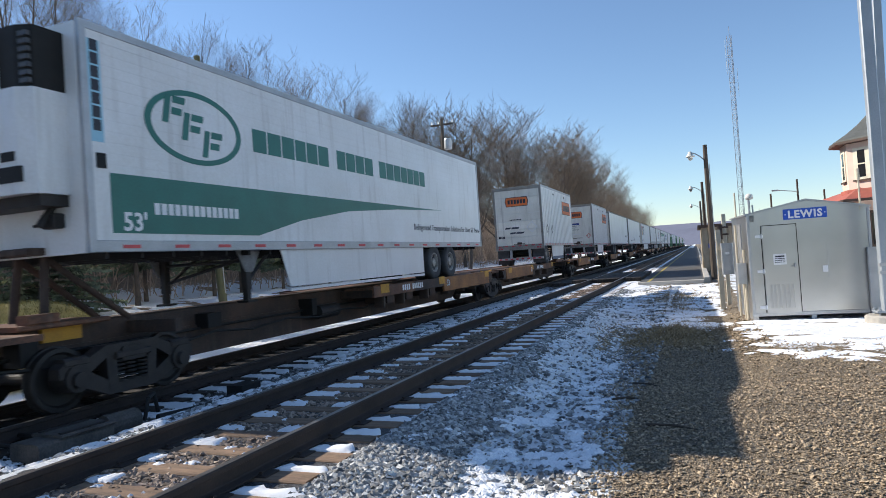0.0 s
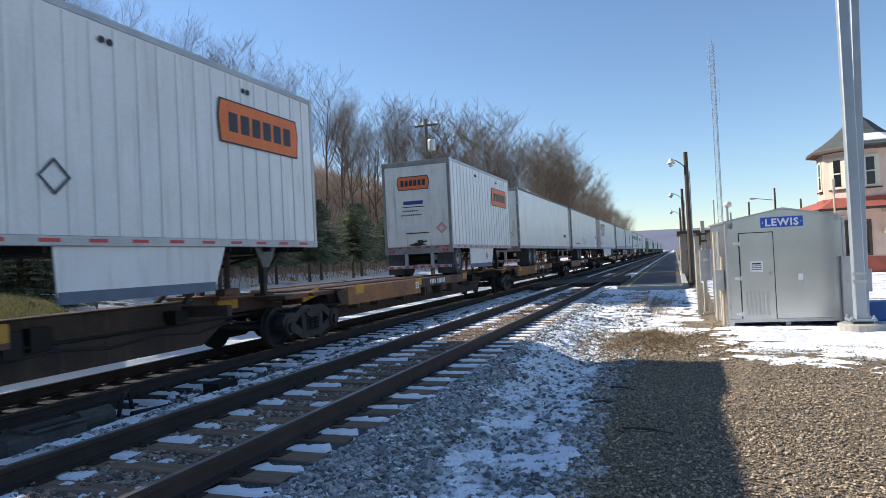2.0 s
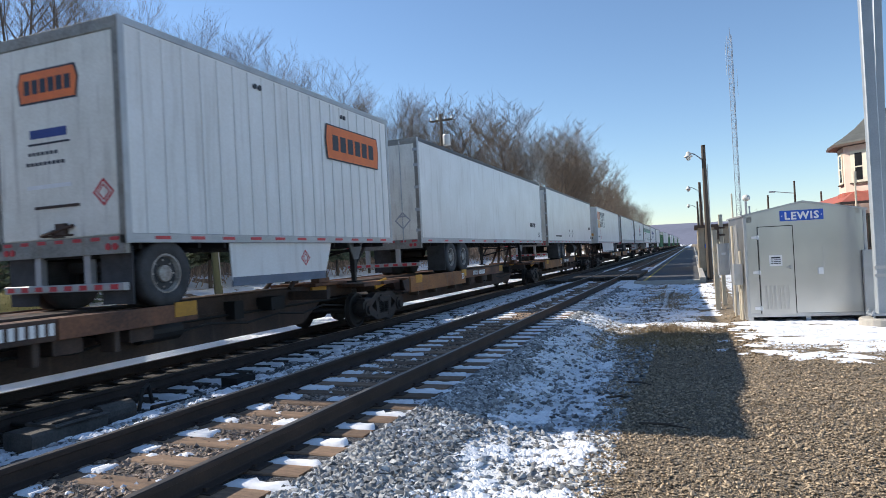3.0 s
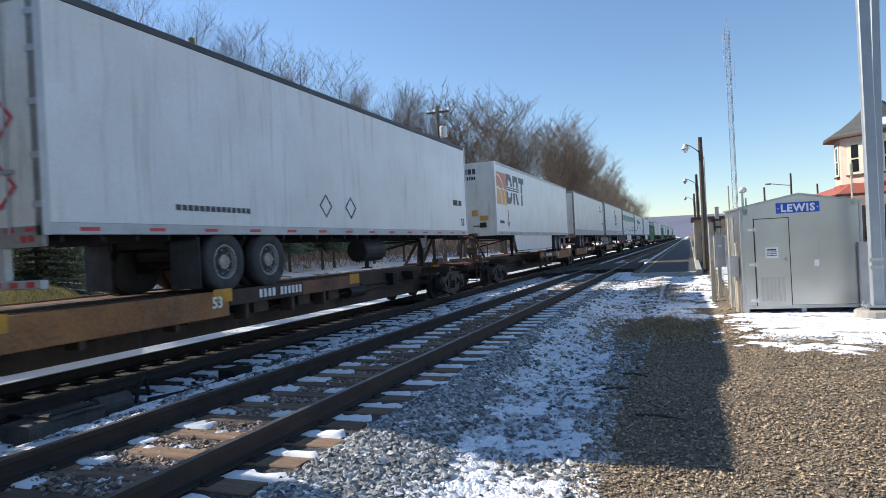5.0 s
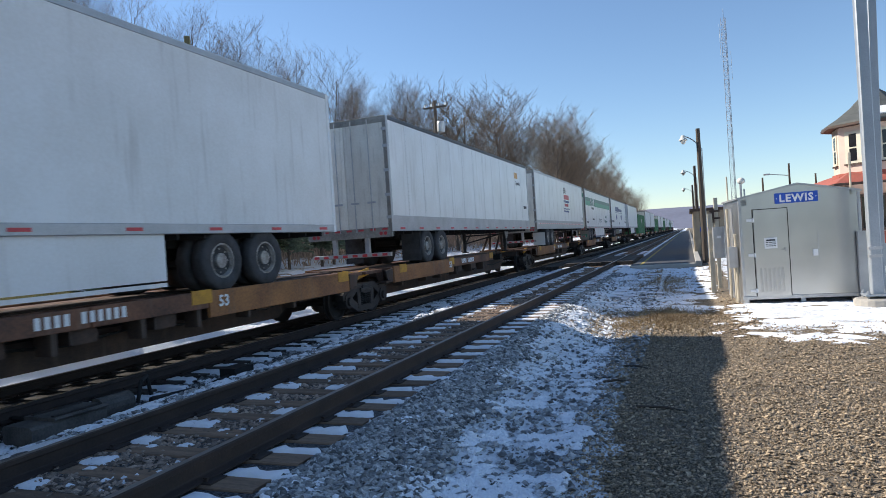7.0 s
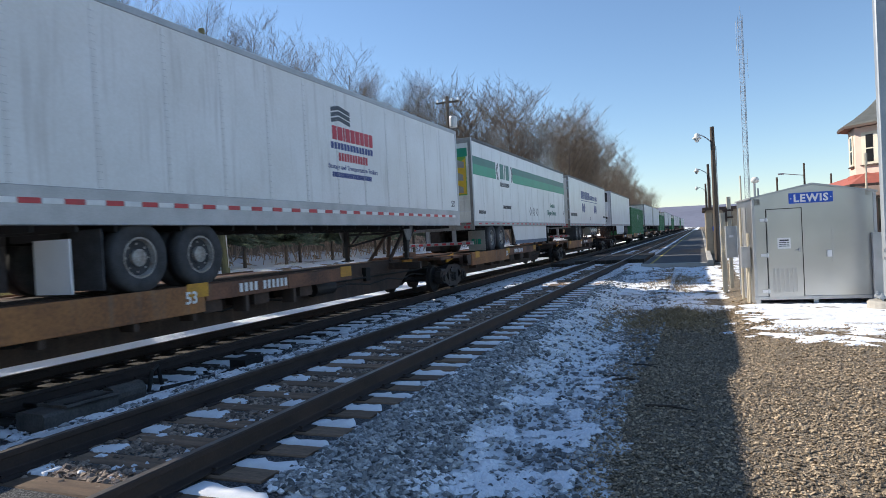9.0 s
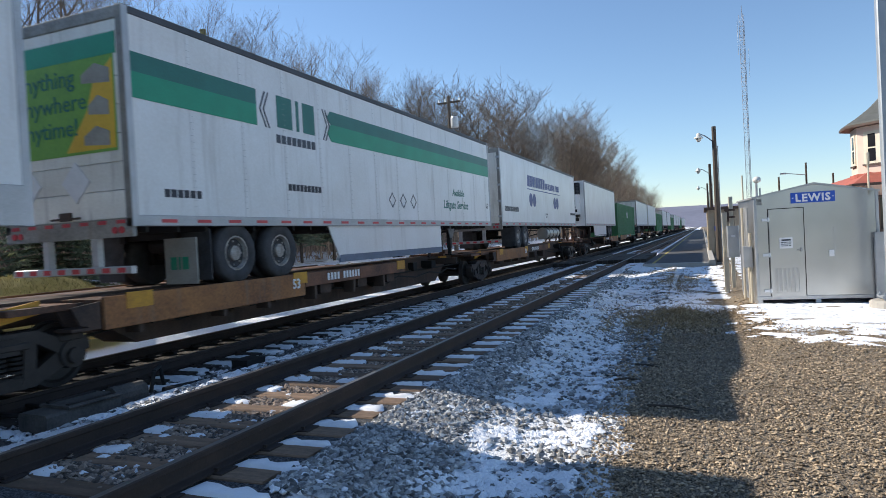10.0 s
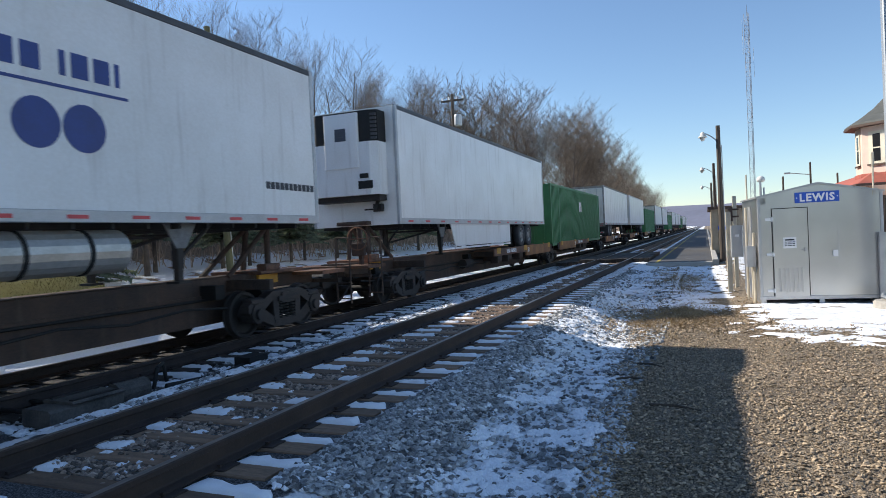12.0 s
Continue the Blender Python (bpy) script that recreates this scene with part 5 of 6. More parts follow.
def truck(u):
    ob = thing("rail_truck", pose(0, 0, 0), "dark cast-steel railway bogie with two axles", "bogie", "bogies of the train")
    for y in (-0.89, 0.89):
        w = part("wheelset", TRUCK[0], None, ob, "steel wheels on an axle", at=pose(0, y, 0.43))
        if u < 200:
            wheelsets.append((w, y))
    for sx, turn in ((1, 0), (-1, 180)):
        fr = part("side_frame", TRUCK[1], None, ob, at=pose(sx * 1.02, 0, 0, 0, 0, turn))
        for y in (-0.89, 0.89):
            part("bearing_cap", TRUCK[2], None, fr, at=pose(0, y, 0))
        part("spring", TRUCK[3], None, fr)
    part("bolster", TRUCK[4], None, ob)
    part("brake_beam", TRUCK[5], None, ob)
    return on_train(ob, u, DROP)


def spine_unit(u, length, platform_near, look_mat="rust", seed=0):
    """One unit of a spine car: centre beam, wheel platforms, hitch stand. Origin on the rail at its near end."""
    rng = random.Random(seed)
    car = thing("spine_car", pose(0, 0, 0), "rust-brown spine car unit with wheel platforms and yellow patches", "rail car", "spine cars of the train")
    L, top = length, DECK - DROP
    s = Soup().box(-0.33, 0.33, 0.25, L - 0.25, top - 0.30, top + 0.02, 0.02)
    s.prism([(1.7, top - 0.28), (2.6, top - 0.80), (L - 2.6, top - 0.80), (L - 1.7, top - 0.28)], 0, -0.36, 0.36)
    part("centre_beam", s, "rust_dark", car, "dark rusted centre beam")
    a, b = (1.2, 10.4) if platform_near else (L - 10.4, L - 1.2)
    mid = 0.5 * (a + b)
    for sx in (-1, 1):
        x0, x1 = sorted((sx * 0.55, sx * 1.30))
        part("wheel_platform", Soup().box(x0, x1, a, b, top - 0.05, top), look_mat, car, "rusted wheel platform")
        e0, e1 = sorted((sx * 1.30, sx * 1.36))
        seg = [a, a + 4.6, mid + 2.2, b] if platform_near else [a, mid - 2.2, b - 4.6, b]
        tall = 0 if platform_near else 2
        for i in range(3):
            part("side_sill", Soup().box(e0, e1, seg[i], seg[i + 1] - 0.03, top - (0.40 if i == tall else 0.24), top + 0.03, 0.01), "rust_orange" if i == tall else "rust_dark" if i == 1 and seed % 3 == 0 else look_mat, car, "rust-orange side sill")
    bearer = Soup().box(-1.3, 1.3, -0.06, 0.06, top - 0.24, top - 0.05, 0.01).mesh("cross_bearer", "rust_dark")
    y = a + 0.2
    while y < b:
        part("cross_bearer", bearer, None, car, at=pose(0, y, 0))
        y += 1.1
    for y in (3.0, L * 0.5, L - 3.0):
        if not a < y < b:
            part("cross_bearer", bearer, None, car, at=pose(0, y, 0))
    for y in (a + 0.35, mid - 0.4, b - 0.5):
        part("yellow_patch", Soup().box(1.358, 1.368, y, y + 0.45, top - 0.16, top + 0.06), "railcar_yellow", car, "yellow reflective patch")
    yp = Soup().box(0.34, 0.40, L - 2.2 if platform_near else 1.5, (L - 2.2 if platform_near else 1.5) + 0.6, top - 0.2, top)
    part("yellow_patch", yp, "railcar_yellow", car)
    lettering("53", 0.26, "sign_white", car, Matrix.Translation((1.372, a + 4.15 if platform_near else b - 4.4, top - 0.24)) @ SIDE, bold=0.006)
    bars([0.075] * 4 + [-0.12] + [0.07] * 6, 0.15, 0.055, "sign_white", car, Matrix.Translation((1.366, (mid + 0.8) if platform_near else (a + 1.6), top - 0.17)) @ SIDE)
    # hitch stand under the trailer's front
    hy = L - 1.7 if platform_near else 1.7
    hitch = part("hitch_stand", Soup().box(-0.45, 0.45, hy - 0.4, hy + 0.4, top + 0.98, top + 1.08, 0.02), "rust_dark", car, "rusted trailer hitch")
    for sx in (-0.32, 0.32):
        part("strut", Soup().rod((sx, hy - 0.1, top), (sx * 0.8, hy, top + 1.0), 0.06, n=8), "rust_dark", hitch)
        part("strut", Soup().rod((sx, hy + (-1.3 if platform_near else 1.3), top), (sx * 0.8, hy, top + 0.95), 0.05, n=8), "rust_dark", hitch)
    hooks = Soup()
    for k in range(6):
        y = rng.uniform(1.0, L - 1.0)
        hooks.box(0.33, rng.uniform(0.45, 0.75), y, y + rng.uniform(0.1, 0.4), top - rng.uniform(0.3, 0.5), top - 0.1)
    hooks.rod((0.42, 0.5, top - 0.35), (0.42, L - 0.5, top - 0.35), 0.025, n=6)
    part("brake_gear", hooks, "black", car)
    cyl = Soup().rod((0.62, L * 0.5 + 1.2 * (1 if platform_near else -1), top - 0.42), (0.62, L * 0.5 + 2.0 * (1 if platform_near else -1), top - 0.42), 0.16, n=14)
    part("air_tank", cyl, "frame_steel", car)
    ey = a - 0.05 if platform_near else b + 0.05
    out = -1 if platform_near else 1
    for sx in (-1, 1):
        x0, x1 = sorted((sx * 1.02, sx * 1.34))
        br = Soup().prism([(ey, top - 0.02), (ey, top - 0.36), (ey + out * 0.30, top - 0.30), (ey + out * 0.42, top - 0.06)], 0, x0, x0 + 0.03)
        br.prism([(ey, top - 0.02), (ey, top - 0.36), (ey + out * 0.30, top - 0.30), (ey + out * 0.42, top - 0.06)], 0, x1 - 0.03, x1)
        br.box(x0, x1, min(ey, ey + out * 0.42), max(ey, ey + out * 0.42), top - 0.37, top - 0.33)
        part("step_bracket", br, "rust_dark", car, "open steel step bracket")
    part("yellow_patch", Soup().prism([(ey + out * 0.5, top - 0.12), (ey + out * 1.15, top - 0.22), (ey + out * 1.15, top - 0.04), (ey + out * 0.5, top + 0.05)], 0, 0.86, 0.90), "railcar_yellow", car, "worn yellow end plate")
    lug = Soup().box(1.02, 1.30, 0, 0.09, top - 0.52, top - 0.2, 0.01).mesh("sill_lug", "rust_dark")
    tray = Soup().box(0.6, 1.24, 0, 0.42, top - 0.44, top - 0.25, 0.02).mesh("sill_tray", "rust_dark")
    y = a + 0.6
    while y < b - 0.9:
        part("sill_lug", lug, None, car, at=pose(0, y, 0))
        part("sill_tray", tray, None, car, at=pose(0, y + 0.3, 0))
        y += rng.uniform(1.1, 1.8)
    hose = Soup()
    pts = [(0.7 + 0.1 * math.sin(k), 0.4 + k * (L - 0.8) / 18, top - 0.42 - 0.09 * (k % 2)) for k in range(19)]
    for p, q in zip(pts, pts[1:]):
        hose.rod(p, q, 0.022, n=5)
    part("brake_pipe", hose, "black", car, "sagging black brake pipe")
    part("centre_plate", Soup().box(-0.62, 0.62, hy - 0.7, hy + 0.7, top + 0.0, top + 0.07, 0.02).box(0.40, 0.62, hy - 0.55, hy - 0.1, top + 0.07, top + 0.2, 0.02), "rust", car)
    for y in (0.1, L - 1.0):
        part("end_platform", Soup().box(-1.1, 1.1, y, y + 0.9, top - 0.1, top - 0.02, 0.01), look_mat, car)
    return on_train(car, u, DROP)


UNIT = 17.35
CAR_STARTS = (-85.55, 6.9, 99.35, 191.6, 284.0, 376.4)
NOSE_FIRST = {(6.9, 0), (99.35, 0), (191.6, 0), (284.0, 3)}
RUNGS = Soup()
for sx in (0.95, 1.3):
    RUNGS.rod((sx, 0, 0.3), (sx, 0, 1.75), 0.02, n=6)
for z in (0.4, 0.75, 1.1, 1.4, 1.75):
    RUNGS.rod((0.95, 0, z), (1.3, 0, z), 0.015, n=6)
for c0 in CAR_STARTS:
    for i in range(6):
        u = c0 + UNIT * i
        if u < -30:
            continue
        truck(u)
        if i < 5:
            first, last = 2.3 if i == 0 else 0.0, 2.3 if i == 4 else 0.0
            spine_unit(u - first, UNIT + first + last, (c0, i) not in NOSE_FIRST, seed=int(u) % 7)
        if i == 5:
            cp = thing("coupler", pose(0, 0, 0), "dark steel couplers joined between two cars", "coupler", "couplers of the train")
            part("shank", Soup().box(-0.12, 0.12, -0.85, 0.85, 0.62, 0.86, 0.03), "frame_steel", cp)
            part("knuckle", Soup().box(-0.2, 0.2, -0.18, 0.18, 0.58, 0.92, 0.05), "frame_steel", cp)
            for hx in (0.35, -0.35):
                hose = Soup()
                pts = [(hx, -0.85 + 0.17 * k, 0.62 - 0.42 * math.sin(math.pi * k / 10)) for k in range(11)]
                for p, q in zip(pts, pts[1:]):
                    hose.rod(p, q, 0.03, n=6)
                part("air_hose", hose, "black", cp)
            on_train(cp, u + 2.85, DROP)
            bw = thing("brake_wheel", pose(0, 0, 0), "rusty hand brake wheel on a steel stand at a car end", "brake wheel", "brake wheels of the train")
            part("stand", Soup().box(0.62, 0.72, -0.05, 0.05, 1.0, 1.95, 0.01).box(0.5, 0.84, -0.16, -0.06, 1.3, 1.62, 0.02).rod((0.67, -0.05, 1.72), (0.67, -0.16, 1.72), 0.03), "rust_dark", bw)
            rim = Soup()
            for k in range(16):
                a0, a1 = math.pi * k / 8, math.pi * (k + 1) / 8
                rim.rod((0.67 + 0.28 * math.cos(a0), -0.16, 1.72 + 0.28 * math.sin(a0)), (0.67 + 0.28 * math.cos(a1), -0.16, 1.72 + 0.28 * math.sin(a1)), 0.018, n=5)
                if k % 4 == 0:
                    rim.rod((0.67, -0.16, 1.72), (0.67 + 0.28 * math.cos(a0), -0.16, 1.72 + 0.28 * math.sin(a0)), 0.014, n=5)
            part("wheel_rim", rim, "rust", bw)
            on_train(bw, u + 3.75, DROP)
            for d in (2.1, 3.6):
                ld = thing("end_ladder", pose(0, 0, 0), "rusty grab irons and ladder at a car end", "ladder", "ladders of the train")
                part("rungs", RUNGS, "rust_dark", ld)
                part("bracket", Soup().box(0.3, 1.0, -0.03, 0.03, 0.78, 0.86), "rust_dark", ld)
                on_train(ld, u + d, DROP)


# ---- signal hut and what stands round it ----
def build_hut():
    hut = thing("signal_hut", pose(1.08, 16.0, -0.4, 0, 0, 5), "brushed galvanised steel signal hut with a blue name board", "hut")
    W, D, E, P = 2.4, 2.3, 2.38, 2.6
    part("shell", Soup().prism([(0, 0.12), (W, 0.12), (W, E), (W / 2, P), (0, E)], 1, 0, D), "steel_hut", hut)
    part("roof", Soup().prism([(-0.04, E - 0.02), (W / 2, P + 0.005), (W + 0.04, E - 0.02), (W + 0.04, E + 0.02), (W / 2, P + 0.045), (-0.04, E + 0.02)], 1, -0.03, D + 0.03), "steel_trim", hut)
    for x in (0.05, W / 2, W - 0.12):
        part("skid", Soup().box(x - 0.04, x + 0.06, 0.02, D, 0.0, 0.12), "steel_trim", hut)
    for x0, x1 in ((-0.012, 0.05), (W - 0.05, W + 0.012)):
        part("corner_trim", Soup().box(x0, x1, -0.014, 0.05, 0.1, E - 0.02, 0.006), "steel_trim", hut)
    part("base_rail", Soup().box(-0.02, W + 0.02, -0.02, 0.05, 0.1, 0.18, 0.006), "steel_trim", hut)
    part("seam", Soup().box(1.55, 1.575, -0.006, 0.0, 0.9, 1.65), "steel_trim", hut)
    door = part("door", Soup().box(0.28, 0.97, -0.022, 0.0, 0.17, 2.1, 0.006), "steel_hut", hut, "plain galvanised door")
    part("door_frame", Soup().box(0.262, 0.276, -0.010, 0, 0.15, 2.12).box(0.974, 0.988, -0.010, 0, 0.15, 2.12).box(0.262, 0.988, -0.010, 0, 2.104, 2.12), "frame_steel", hut, "dark door gap")
    for z in (0.3, 1.1, 1.88):
        part("hinge", Soup().box(0.14, 0.30, -0.035, -0.02, z - 0.03, z + 0.03).rod((0.27, -0.035, z - 0.05), (0.27, -0.035, z + 0.05), 0.018), "sign_white", door)
    part("handle", Soup().box(0.88, 0.93, -0.05, -0.02, 1.15, 1.24, 0.01).rod((0.9, -0.06, 1.19), (0.82, -0.06, 1.19), 0.012), "steel_trim", door)
    for i in range(6):
        x = 0.36 + i * 0.085
        part("louvre", Soup().prism([(x, -0.022), (x + 0.05, -0.031), (x + 0.06, -0.022)], 2, 0.27, 0.80), "steel_hut", door)
    notice = part("notice", Soup().box(0.48, 0.74, -0.03, -0.022, 1.23, 1.47), "sign_white", door, "small white notice")
    bars([0.18], 0.03, 0.02, "ink", notice, Matrix.Translation((0.52, -0.031, 1.40)) @ FRONT)
    for z in (1.28, 1.32, 1.36):
        bars([0.05, 0.08, 0.05], 0.014, 0.01, "ink", notice, Matrix.Translation((0.51, -0.031, z)) @ FRONT)
    part("lock", Soup().box(1.44, 1.54, -0.04, 0, 1.02, 1.16, 0.01).rod((1.49, -0.05, 1.07), (1.49, -0.03, 1.07), 0.03), "sign_white", hut)
    board = part("name_board", Soup().box(0.74, 1.60, -0.02, -0.004, 2.21, 2.44, 0.004), "blue_sign", hut, "blue enamel name board")
    lettering("LEWIS", 0.225, "sign_white", board, Matrix.Translation((1.17, -0.024, 2.245)) @ FRONT, align="CENTER", space=1.15, bold=0.008)
    part("board_bolt", Soup().rod((0.78, -0.028, 2.32), (0.78, -0.02, 2.32), 0.012).rod((1.56, -0.028, 2.32), (1.56, -0.02, 2.32), 0.012), "sign_white", board)
    part("dome_lamp", Soup().turned([(0.03, 0.0), (0.075, 0.02), (0.09, 0.06), (0.075, 0.11), (0.03, 0.14), (0.0, 0.145)], 2, 16, (0.1, 0.1, 2.72)), "lamp_glass", hut, "white dome aerial", True)
    part("lamp_pipe", Soup().rod((0.08, 0.06, 2.3), (0.08, 0.06, 2.72), 0.025).rod((0.15, 0.06, 2.25), (0.15, 0.06, 2.6), 0.018).box(0.02, 0.16, 0.0, 0.1, 2.22, 2.36), "steel_trim", hut)
    part("aerial", Soup().rod((2.26, 0.05, 2.3), (2.26, 0.05, 2.95), 0.02).rod((2.26, 0.05, 2.95), (2.26, 0.05, 3.2), 0.035).box(2.2, 2.34, 0.0, 0.14, 2.3, 2.45, 0.02), "post_cream", hut, "pale whip aerial")
    part("side_panel", Soup().box(2.28, 2.46, -0.12, -0.04, 0.02, 1.5, 0.01), "steel_trim", hut)
    part("rear_aerial", Soup().rod((0.1, 2.2, 2.3), (0.1, 2.2, 3.05), 0.02), "post_cream", hut)
    for x, y, z0, z1 in ((-0.06, 0.35, 0.0, 1.6), (-0.06, 0.6, 0.0, 1.3), (-0.07, 1.3, 0.0, 2.2)):
        part("conduit", Soup().rod((x, y, z0), (x, y, z1), 0.028), "post_cream", hut, "cream conduit pipe")
    part("junction_box", Soup().box(-0.22, -0.02, 0.3, 0.55, 0.82, 1.3, 0.01), "steel_trim", hut, "grey junction box")
    part("side_hatch", Soup().box(-0.02, 0.0, 0.9, 1.9, 0.6, 2.2), "steel_trim", hut)
    return hut


build_hut()


def build_meter():
    ob = thing("meter_board", pose(0.56, 19.0, -0.4), "grey meter box on two cream timber posts", "meter box")
    part("post", Soup().box(-0.07, 0.06, 0, 0.12, 0, 2.15, 0.01), "post_cream", ob, "cream timber post")
    part("post", Soup().box(0.14, 0.25, 0.9, 1.0, 0, 2.6, 0.01), "post_cream", ob, "cream timber post")
    box = part("meter_box", Soup().box(0.03, 0.33, -0.35, -0.05, 0.95, 1.78, 0.02), "steel_trim", ob, "grey steel meter box")
    part("meter_label", Soup().box(0.13, 0.23, -0.36, -0.35, 1.48, 1.54), "sign_white", box)
    part("bracket", Soup().box(-0.05, 0.3, -0.06, 0.02, 1.1, 1.16).box(-0.05, 0.3, -0.06, 0.02, 1.6, 1.66), "post_cream", ob)
    part("vent_rack", Soup().box(0.05, 0.14, 0.85, 0.95, 1.9, 2.3).box(0.02, 0.3, 0.88, 0.93, 2.0, 2.05).box(0.02, 0.3, 0.88, 0.93, 2.2, 2.25), "brown_trim", ob)


build_meter()


def build_mast():
    mast = thing("signal_mast", pose(3.48, 15.3, -0.4), "tall galvanised square signal mast on a round concrete base", "mast")
    part("pedestal", Soup().turned([(0.42, -0.1), (0.42, 0.12), (0.38, 0.15), (0.0, 0.15)], 2, 20), "concrete", mast, "round concrete base")
    part("base_plate", Soup().box(-0.24, 0.24, -0.24, 0.24, 0.2, 0.235), "post_grey", mast)
    for x in (-0.19, 0.19):
        for y in (-0.19, 0.19):
            part("bolt", Soup().rod((x, y, 0.14), (x, y, 0.31), 0.02, n=6).rod((x, y, 0.24), (x, y, 0.27), 0.04, n=6), "post_grey", mast)
    part("column", Soup().box(-0.105, 0.105, -0.105, 0.105, 0.23, 9.6, 0.02), "post_grey", mast, "galvanised square column")
    for z in (1.0, 1.16):
        part("collar", Soup().box(-0.12, 0.12, -0.12, 0.0, z - 0.03, z + 0.03), "steel_trim", mast)
    brace = thing("mast_brace", pose(3.86, 16.6, -0.4, 0, 1.2, 0), "dark galvanised channel standing behind the mast", "mast")
    part("channel", Soup().box(-0.08, 0.08, -0.05, 0.05, 0.0, 9.6, 0.01), "post_grey", brace)
    part("cover", Soup().box(-0.1, 0.14, -0.1, 0.0, 0.7, 1.2, 0.02), "post_grey", brace)
    part("pipe", Soup().rod((-0.12, -0.06, 1.2), (-0.12, -0.06, 2.4), 0.03), "sign_white", brace)
    bin_ = thing("plastic_crate", pose(3.95, 17.2, -0.4), "blue plastic crate on the snow beside the hut", "crate")
    part("shell", Soup().box(-0.45, 0.75, -0.25, 0.25, 0, 0.42, 0.03), "blue_plastic", bin_)
    part("rim", Soup().box(-0.47, 0.77, -0.27, 0.27, 0.38, 0.43), "blue_plastic", bin_)


build_mast()


# ---- platform, crossing, lamp poles ----
def build_platform():
    pf = thing("platform", pose(0, 0, 0), "low asphalt platform with a worn yellow line", "platform", kind="structure")
    part("slab", Soup().box(-2.5, 0.2, 29.8, 260, -0.6, -0.13), "asphalt", pf)
    part("kerb", Soup().box(0.2, 0.45, 29.8, 260, -0.6, -0.05, 0.02), "concrete", pf)
    part("edge_line", Soup().box(-2.15, -2.03, 29.9, 260, -0.132, -0.126), "road_yellow", pf)
    part("near_kerb", Soup().box(-2.5, 0.2, 29.5, 29.8, -0.6, -0.12, 0.02), "concrete", pf)


build_platform()


def build_crossing():
    cr = thing("plank_crossing", pose(0, 0, 0), "dark timber plank crossing between the rails", "crossing", kind="structure")
    rng = random.Random(4)
    plank = Soup().box(-0.12, 0.12, 0, 3.9, -0.17, 0, 0.01).mesh("plank", "tie_dark")
    for x in (-4.72, -4.46, -4.20, -3.94, -3.68, -3.2, -2.94, -2.68, -5.2, -5.46, -5.72, -6.0, -6.3, -6.6, -6.9):
        for y in (32.0, 36.0):
            part("plank", plank, None, cr, at=pose(x, y, -0.005 + rng.uniform(-0.01, 0.006) - (0.1 if x < -5.8 else 0)))


build_crossing()


def lamp_pole(x, y, top, arm, label, wood="pole_wood", lean=0.0, base=-0.2, thick=0.13, drop=0.0):
    ob = thing("lamp_pole", pose(x, y, base, 0, lean, 0), label, "lamp pole", "lamp poles")
    H = top - base
    part("pole", Soup().rod((0, 0, -0.3), (0, 0, H), thick, thick * 0.72, 12), wood, ob)
    s = Soup()
    pts = [(arm * k / 8, 0, H - drop - 0.75 + 0.45 * math.sin(math.pi / 2 * k / 8)) for k in range(9)]
    for p, q in zip(pts, pts[1:]):
        s.rod(p, q, 0.025, n=6)
    part("arm", s, "steel_trim", ob)
    end_x = arm
    part("lamp_head", Soup().turned([(0.04, 0.05), (0.09, 0.02), (0.11, -0.08), (0.19, -0.16), (0.20, -0.2), (0.12, -0.2), (0.1, -0.3), (0.05, -0.36), (0.0, -0.37)], 2, 14, (end_x, 0, H - drop - 0.28)), "lamp_glass", ob, "white bell-shaped lamp", True)
    part("conduit", Soup().rod((thick, 0, 0.2), (thick, 0, H - 0.9), 0.02, n=6), "steel_trim", ob)
    return ob


lamp_pole(0.66, 32.04, 5.9, -0.65, "dark timber lamp pole with a white lamp on a curved arm", base=-0.25)
lamp_pole(0.68, 52.0, 5.95, -0.8, "dark timber lamp pole farther down the platform", base=-0.2)
lamp_pole(0.66, 75.0, 5.9, -0.9, "distant dark timber lamp pole on the platform", base=-0.2)
lamp_pole(-16.5, 19.4, 9.75, 1.2, "leaning mossy timber pole with a white lamp", "pole_green", lean=-3.2, base=0.55, thick=0.155, drop=1.15)
lamp_pole(-13.2, 78.0, 6.4, 1.3, "lamp pole beyond the tracks", "pole_wood", base=0.0, thick=0.12)
for x, y, z in ((8.0, 60.0, 6.1), (6.0, 60.0, 5.1), (10.05, 61.0, 5.15)):
    p = thing("street_pole", pose(x, y, -0.4), "slim distant pole behind the hut", "pole", "slim poles")
    part("shaft", Soup().rod((0, 0, 0), (0, 0, z + 0.4), 0.09, 0.07), "pole_wood", p)
    if z > 6:
        part("arm", Soup().rod((0, 0, z - 0.6), (-1.5, 0, z - 0.35), 0.03).box(-1.9, -1.45, -0.1, 0.1, z - 0.42, z - 0.3), "steel_trim", p)


def build_utility_pole(x, y, top, base):
    ob = thing("utility_pole", pose(x, y, base), "weathered utility pole with a crossarm and insulators", "utility pole", "utility poles")
    H = top - base
    part("pole", Soup().rod((0, 0, -0.3), (0, 0, H), 0.14, 0.10, 12), "bark", ob)
    part("crossarm", Soup().box(-0.75, 0.75, -0.05, 0.05, H - 0.45, H - 0.34, 0.01), "bark", ob)
    for px in (-0.68, -0.25, 0.25, 0.68):
        part("insulator", Soup().turned([(0.03, 0), (0.06, 0.04), (0.03, 0.1), (0.06, 0.14), (0.0, 0.2)], 2, 8, (px, 0, H - 0.34)), "lamp_glass", ob)
    part("transformer", Soup().turned([(0.0, 0.0), (0.22, 0.0), (0.24, 0.05), (0.24, 0.6), (0.2, 0.68), (0.0, 0.7)], 2, 14, (0.35, -0.1, H - 2.0)), "steel_trim", ob)


